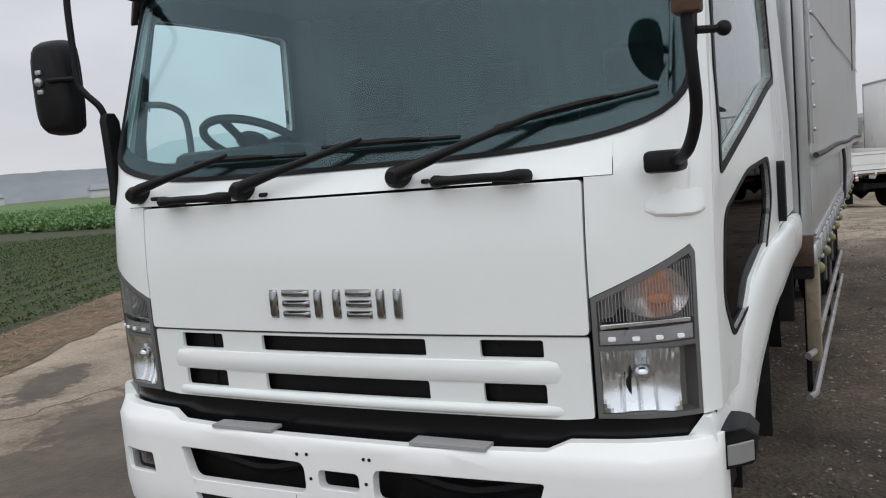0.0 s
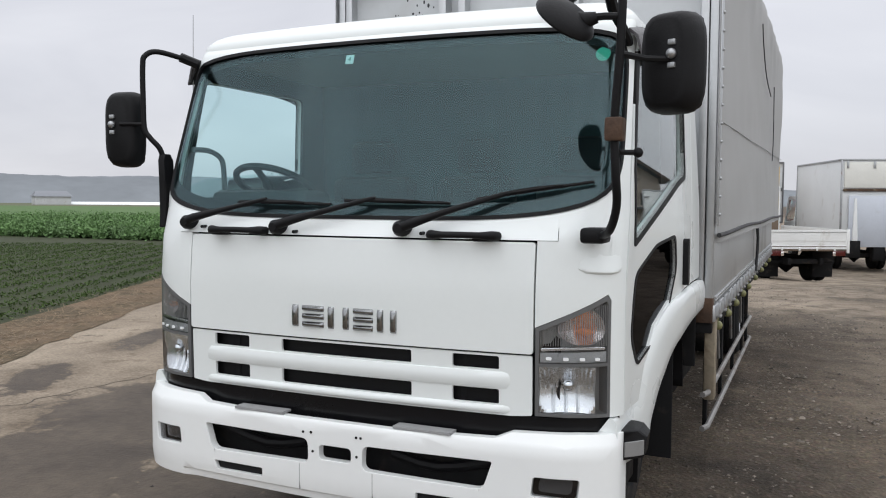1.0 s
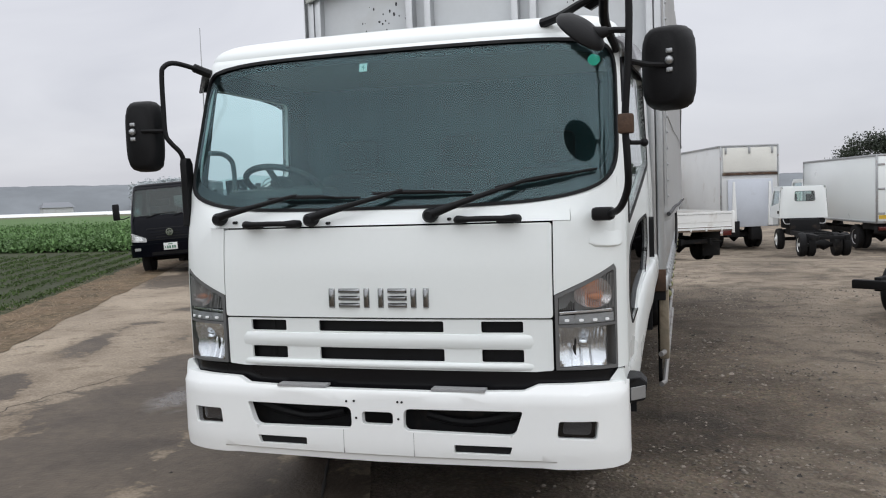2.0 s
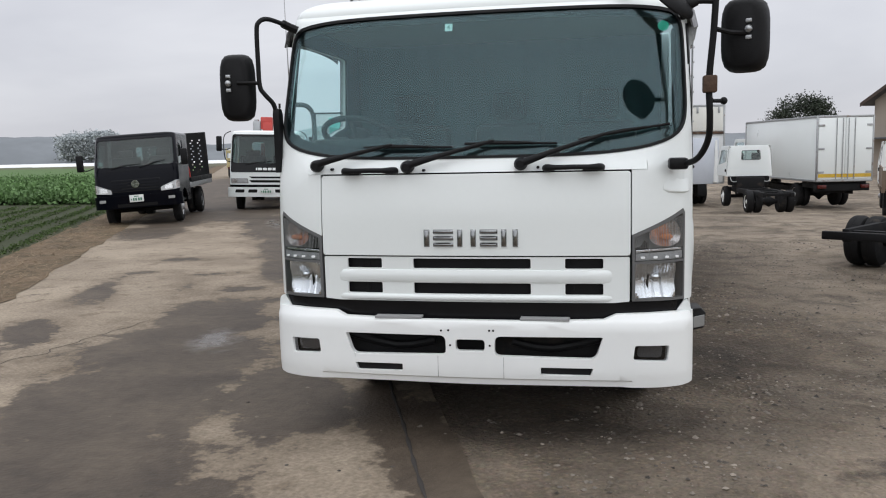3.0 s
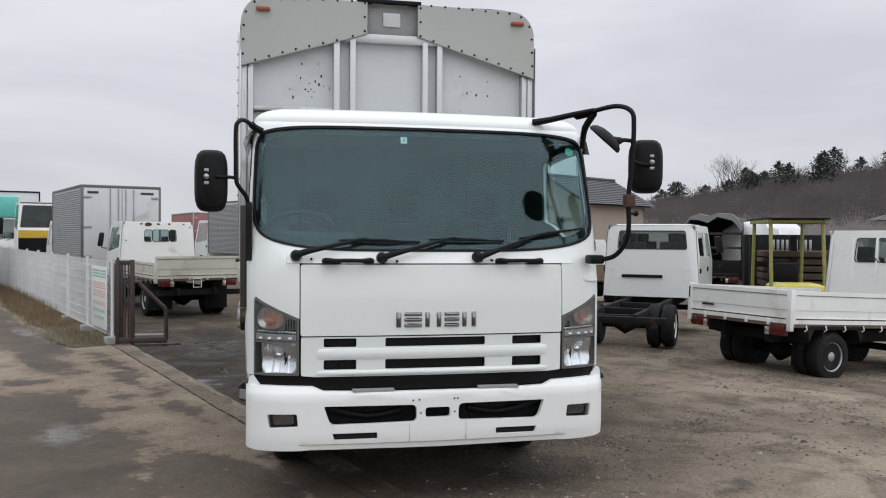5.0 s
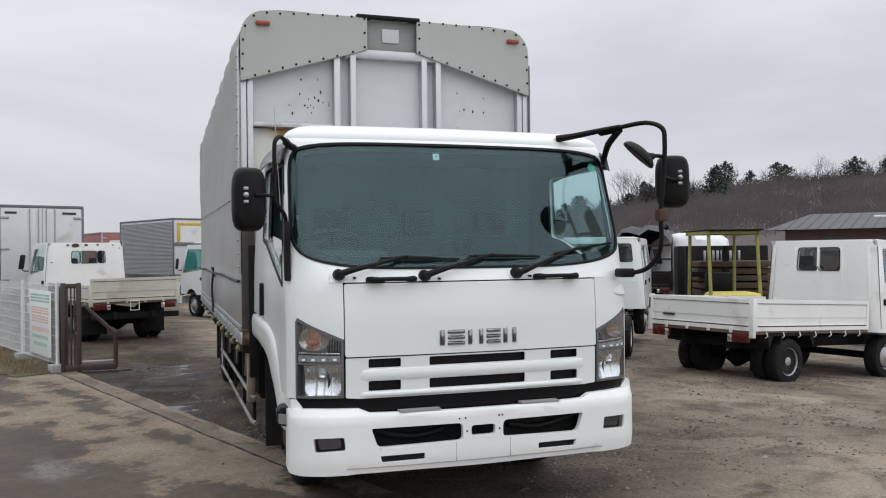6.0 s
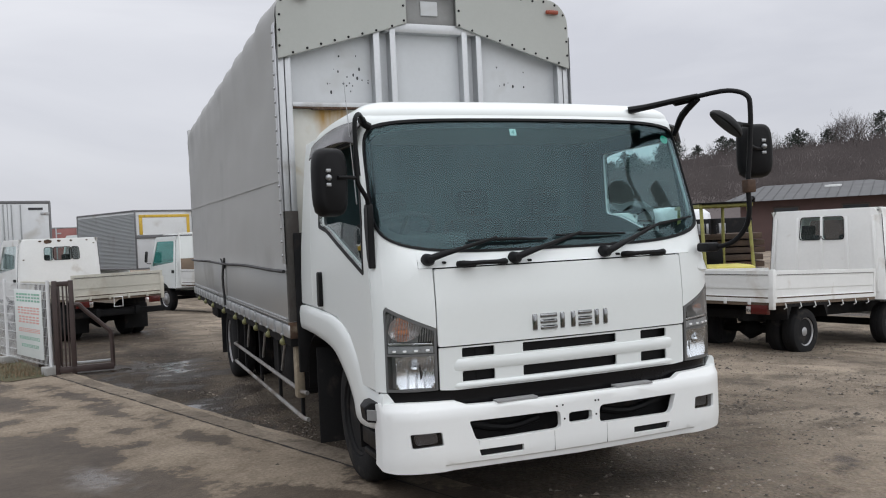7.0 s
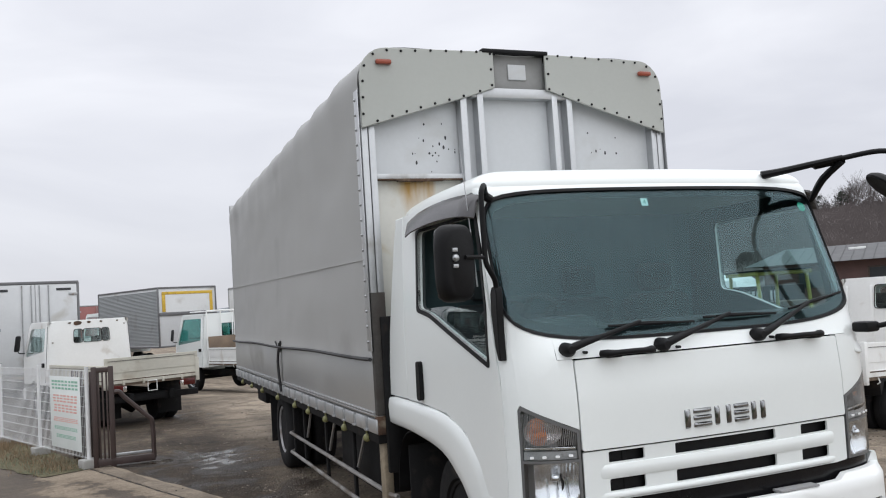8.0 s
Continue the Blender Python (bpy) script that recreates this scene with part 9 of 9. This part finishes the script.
def strip(s0, s1, left, right, z, steps, jag, seed, across=6):
    """A ground strip along the road between two offsets, with uneven edges."""
    bm2 = bmesh.new()
    rows = []
    for s in (np.linspace(s0, s1, steps) if isinstance(steps, int) else steps):
        l0 = (left(s) if callable(left) else left) + jag[0] * (noise.noise(Vector((s * 0.8, seed, 0))) + 0.6 * noise.noise(Vector((s * 2.7, seed, 5))))
        r0 = (right(s) if callable(right) else right) + jag[1] * (noise.noise(Vector((s * 0.8, seed + 9, 0))) + 0.6 * noise.noise(Vector((s * 2.7, seed + 9, 5))))
        rows.append([road_xy(s, l0 + (r0 - l0) * t, z) for t in np.linspace(0, 1, across)])
    loft(bm2, rows, False, False)
    return bm2


# wet places on the lane, two with bumper shade painted in: along, across, half length, half width
WET_SHADE = [(3.9, -1.45, 1.15, 0.52), (2.6, -1.72, 1.2, 0.74), (1.3, -1.95, 1.3, 0.66), (-0.8, -1.98, 1.9, 0.88), (-3.6, -2.3, 1.8, 0.9),
       # the first two here also hold the shade under the big truck's bumper
       (1.10, -0.92, 0.85, 0.34), (-0.2, -0.28, 1.9, 0.26), (-2.6, -0.7, 1.6, 0.5), (7.0, -0.75, 1.1, 0.24), (9.6, -0.50, 2.2, 0.44), (14.0, -0.55, 4.0, 0.58),
       (18.5, -0.9, 3.4, 0.8), (5.95, -1.82, 0.24, 0.12), (5.5, -1.22, 0.16, 0.30), (6.9, -1.3, 0.12, 0.34), (5.9, -0.7, 0.14, 0.22), (3.7, -3.0, 0.6, 0.26),
       (5.9, -2.75, 0.8, 0.16), (2.4, -3.2, 1.2, 0.2), (8.6, -2.0, 0.18, 0.3), (7.4, -2.5, 0.12, 0.26), (0.4, -3.2, 1.8, 0.45),
       (5.2, -0.28, 0.55, 0.10), (4.3, -0.62, 0.22, 0.09), (6.3, -0.10, 0.9, 0.10), (3.3, -0.34, 0.5, 0.09), (4.7, -0.85, 0.14, 0.16), (3.6, -0.72, 0.12, 0.10),
       (20.5, -1.7, 5.0, 1.3), (27.0, -2.0, 8.0, 2.0), (17.0, -2.7, 3.0, 0.75), (13.6, -3.0, 1.6, 0.7), (40.0, -1.8, 12.0, 2.2)]


def wetness(s, n):
    """Signed depth into the nearest wet or shaded place, about half at its shore."""
    best = -1.0
    for s0, n0, rs, rn in WET_SHADE:
        best = max(best, (1 - math.hypot((s - s0) / rs, (n - n0) / rn)) * min(rs, rn, 0.36))
    return min(1.0, max(0.0, 0.5 + best))


stations = list(np.arange(-60, -6, 1.5)) + list(np.arange(-6, 24, 0.12)) + list(np.arange(24, 161, 2.0))
road = single("road", strip(0, 0, -4.15, lambda s: float(np.interp(s, [-6, 8.3, 9.6, 20], [-0.62, 0.62, 0.10, 0.75])), 0.006, stations, (0.10, 0.05), 1, 48), ROADM, "worn pale lane with dark wet patches", "road", kind="structure")
layer = road.data.attributes.new("wet", "FLOAT", "POINT")
POOLS = [(2.9, -1.4, 0.62, 0.30), (10.4, -0.3, 1.2, 0.22), (14.5, -0.5, 2.0, 0.3)]
shine = road.data.attributes.new("pool", "FLOAT", "POINT")
shine.data.foreach_set("value", [max(max(0.0, 1 - math.hypot((v.co.x * RD.x + v.co.y * RD.y - s0) / rs, (v.co.x * RN.x + v.co.y * RN.y - n0) / rn)) for s0, n0, rs, rn in POOLS) for v in road.data.vertices])
layer = road.data.attributes["wet"]
layer.data.foreach_set("value", [wetness(v.co.x * RD.x + v.co.y * RD.y, v.co.x * RN.x + v.co.y * RN.y) for v in road.data.vertices])
single("verge", strip(-60, 160, -4.78, -3.62, 0.012, 640, (0.12, 0.12), 2), VERGE, "dry straw-littered verge beside the field", "ground", kind="structure")
single("weed_strip", strip(8.1, 40, lambda s: -0.22 + 0.064 * (s - 8.2), lambda s: 0.52 + 0.064 * (s - 8.2), 0.014, 200, (0.14, 0.10), 7), WEEDM, "mossy weedy strip under the fence", "ground", kind="structure")
bm = bmesh.new()
loft(bm, [[road_xy(-60, -4.6, 0.010), road_xy(24.8, -4.6, 0.010)], [Vector((-260, -60, 0.010)), Vector((-260, 20.6, 0.010))]], False, False)
single("field", bm, SOIL, "dark tilled field with low green rows", "field", kind="structure")
bm = bmesh.new()
loft(bm, [[Vector((x, y, z)) for x, y, z in ((-260, 20.5, 0.2), (-15.4, 20.5, 0.2))], [Vector((x, y, z)) for x, y, z in ((-260, 92, 0.2), (-48.6, 92, 0.2))]], False, False)
single("crop_field", bm, GREENF, "bright green crop field", "field", kind="structure")
bm = bmesh.new()
loft(bm, [[Vector((-900, 92, 0.02)), Vector((-50, 92, 0.02))], [Vector((-900, 900, 0.02)), Vector((-300, 900, 0.02))]], False, False)
single("far_fields", bm, FARF, "far brown and green fields", "field", kind="structure")

# the concrete kerb strip between lane and yard, with a dark seam along it
def seam(s):
    return -0.19 + 0.088 * (s - 1.8)


single("kerb_strip", strip(1.0, 8.3, lambda s: seam(s) + 0.02, lambda s: seam(s) + 0.20, 0.009, 400, (0.03, 0.13), 12, 3), KERB, "worn concrete strip along the lane", "kerb", kind="structure")
CRACK = surface("crack", (0.035, 0.03, 0.027), 0.9, 0, 0.2, 4, 40, 0.1)
for s0, n0, s1, n1, k in ((2.2, -3.2, 4.0, -1.95, 1),):
    bm = bmesh.new()
    pts = [road_xy(s0 + (s1 - s0) * t + 0.08 * noise.noise(Vector((t * 9, k, 0))), n0 + (n1 - n0) * t + 0.16 * noise.noise(Vector((t * 7, k, 8))), 0.008) for t in np.linspace(0, 1, 40)]
    tube(bm, pts, [0.002] + [0.004] * 6 + [0.002], 4, 0, 0.3)
    single("road_crack", bm, CRACK, "thin dark crack in the lane", "crack", kind="structure")

bm = bmesh.new()
tube(bm, [road_xy(s, seam(s) + 0.016 * noise.noise(Vector((s * 1.7, 3, 0))), 0.010) for s in np.linspace(-4.5, 8.2, 140)], [0.005 + 0.004 * (k % 3) for k in range(140)], 4, 0, 0.3)
single("kerb_seam", bm, CRACK, "dark seam beside the kerb strip", "crack", kind="structure")

# low plants in rows, the leafy crop edge, straw and weeds
rng = random.Random(31)
bm = bmesh.new()
for k in range(30):
    n = -4.95 - 0.60 * k
    for s in np.arange(-4.0, 24.0, 0.085 if k < 14 else 0.13):
        p = road_xy(s + rng.uniform(-0.04, 0.04), n + rng.uniform(-0.03, 0.03) + 0.05 * math.sin(s * 0.7 + k))
        if p.y > 20.3:
            continue
        leaves(bm, rng, p + Vector((0, 0, 0.05)), (0.065, 0.065, 0.018), 14, 0.040, 0.9)
single("row_plants", bm, CROPD, "low dark green plants in long rows", "crop", kind="stuff")
bm = bmesh.new()
for k in range(9000):
    y = 20.5 + abs(rng.gauss(0, 9))
    lim = -15.5 - (y - 20.5) * 0.46
    x = lim - abs(rng.gauss(0, 26)) * rng.random()
    if y < 21.5:
        x = lim - 60 * rng.random()
    leaves(bm, rng, Vector((x, y, 0.22 + 0.22 * rng.random())), (0.20, 0.20, 0.08), 17, 0.115, 0.8)
for k in range(1500):
    leaves(bm, rng, Vector((-15.2 - 60 * rng.random(), 20.42 + rng.uniform(-0.12, 0.1), 0.06 + 0.2 * rng.random())), (0.16, 0.08, 0.06), 9, 0.15, 0.8)
single("crop_plants", bm, CROP, "dense bright green leafy crop", "crop", kind="stuff")
bm = bmesh.new()
for k in range(5200):
    s, n = rng.uniform(-3, 22), rng.gauss(-4.2, 0.34)
    p = road_xy(s, n, 0.018)
    a = rng.uniform(0, 2 * math.pi)
    d = Vector((math.cos(a), math.sin(a), rng.uniform(-0.05, 0.25)))
    w = Vector((-math.sin(a), math.cos(a), 0)) * 0.0035
    L = rng.uniform(0.06, 0.22)
    q = [bm.verts.new(p - w), bm.verts.new(p + w), bm.verts.new(p + w + d * L), bm.verts.new(p - w + d * L)]
    bm.faces.new(q)
single("straw_litter", bm, STRAW, "scattered dry straw", "straw", kind="stuff")
bm = bmesh.new()
for k in range(15000):
    s = 8.2 + abs(rng.gauss(0, 7))
    n = rng.gauss(0.16, 0.18) + 0.064 * (s - 8.2)
    if s > 30 or (s < 11.0 and rng.random() > 0.35):
        continue
    tall = 0.035 + (0.05 + 0.22 * min(1.0, max(0.0, (s - 10.6) / 3.0)) if s < 24 else 0.0) * rng.random()
    p = road_xy(s, n, 0.0)
    tip = p + Vector((rng.gauss(0, 0.35) * tall, rng.gauss(0, 0.35) * tall, tall))
    w = Vector((rng.uniform(-1, 1), rng.uniform(-1, 1), 0)).normalized() * 0.0045
    bm.faces.new([bm.verts.new(p - w), bm.verts.new(p + w), bm.verts.new(tip)])
single("dry_grass", bm, STRAW, "tufts of dry pale grass under the fence", "grass", kind="stuff")

# loose stones in the yard
STONE = surface("mixed grey stones", (0.165, 0.141, 0.117), 0.9, 0, 0.3, 8, 60, 0.2, island=0.8)
bm = bmesh.new()
base = [Vector(p) for p in ((1, 0, 0), (0.3, 0.9, 0.1), (-0.8, 0.6, 0), (-0.9, -0.5, 0.1), (0.2, -1, 0), (0.2, 0.1, 0.7), (-0.2, -0.2, 0.6))]
tris = ((0, 1, 5), (1, 2, 5), (2, 6, 5), (2, 3, 6), (3, 4, 6), (4, 0, 5), (4, 5, 6))
verts_, faces_ = [], []
for k in range(70000):
    if k < 60000:
        x, y = rng.uniform(-1.5, 8), -3.2 + 13 * rng.random() ** 1.5
    else:
        x, y = rng.uniform(-2.5, 3), rng.uniform(0, 14)
    n = x * RN.x + y * RN.y
    if n < 0.15 and rng.random() > 0.03:
        continue
    if noise.noise(Vector((x * 0.6, y * 0.6, 2))) + 0.5 * noise.noise(Vector((x * 2.3, y * 2.3, 7))) < rng.uniform(-0.6, 0.35):
        continue
    size = 0.0042 + 0.012 * rng.random() ** 2.5 + (0.014 if rng.random() < 0.014 else 0)
    a = rng.uniform(0, 6.28)
    c, s = math.cos(a), math.sin(a)
    i = len(verts_)
    z = dip(x, y) + (0.016 * noise.noise(Vector((x * 0.7, y * 0.7, 0))) + 0.008 * noise.noise(Vector((x * 2.1, y * 2.1, 4))) if n > 0.6 else 0.006)
    for p in base:
        q = p * size * rng.uniform(0.7, 1.3)
        verts_.append((x + c * q.x - s * q.y, y + s * q.x + c * q.y, z + q.z * 0.8))
    faces_ += [(a0 + i, b0 + i, c0 + i) for a0, b0, c0 in tris]
me = bpy.data.meshes.new("loose_stones")
me.from_pydata(verts_, [], faces_)
me.materials.append(STONE)
tagged(new("loose_stones", me), "loose grey stones scattered over the yard", "stones", kind="stuff")
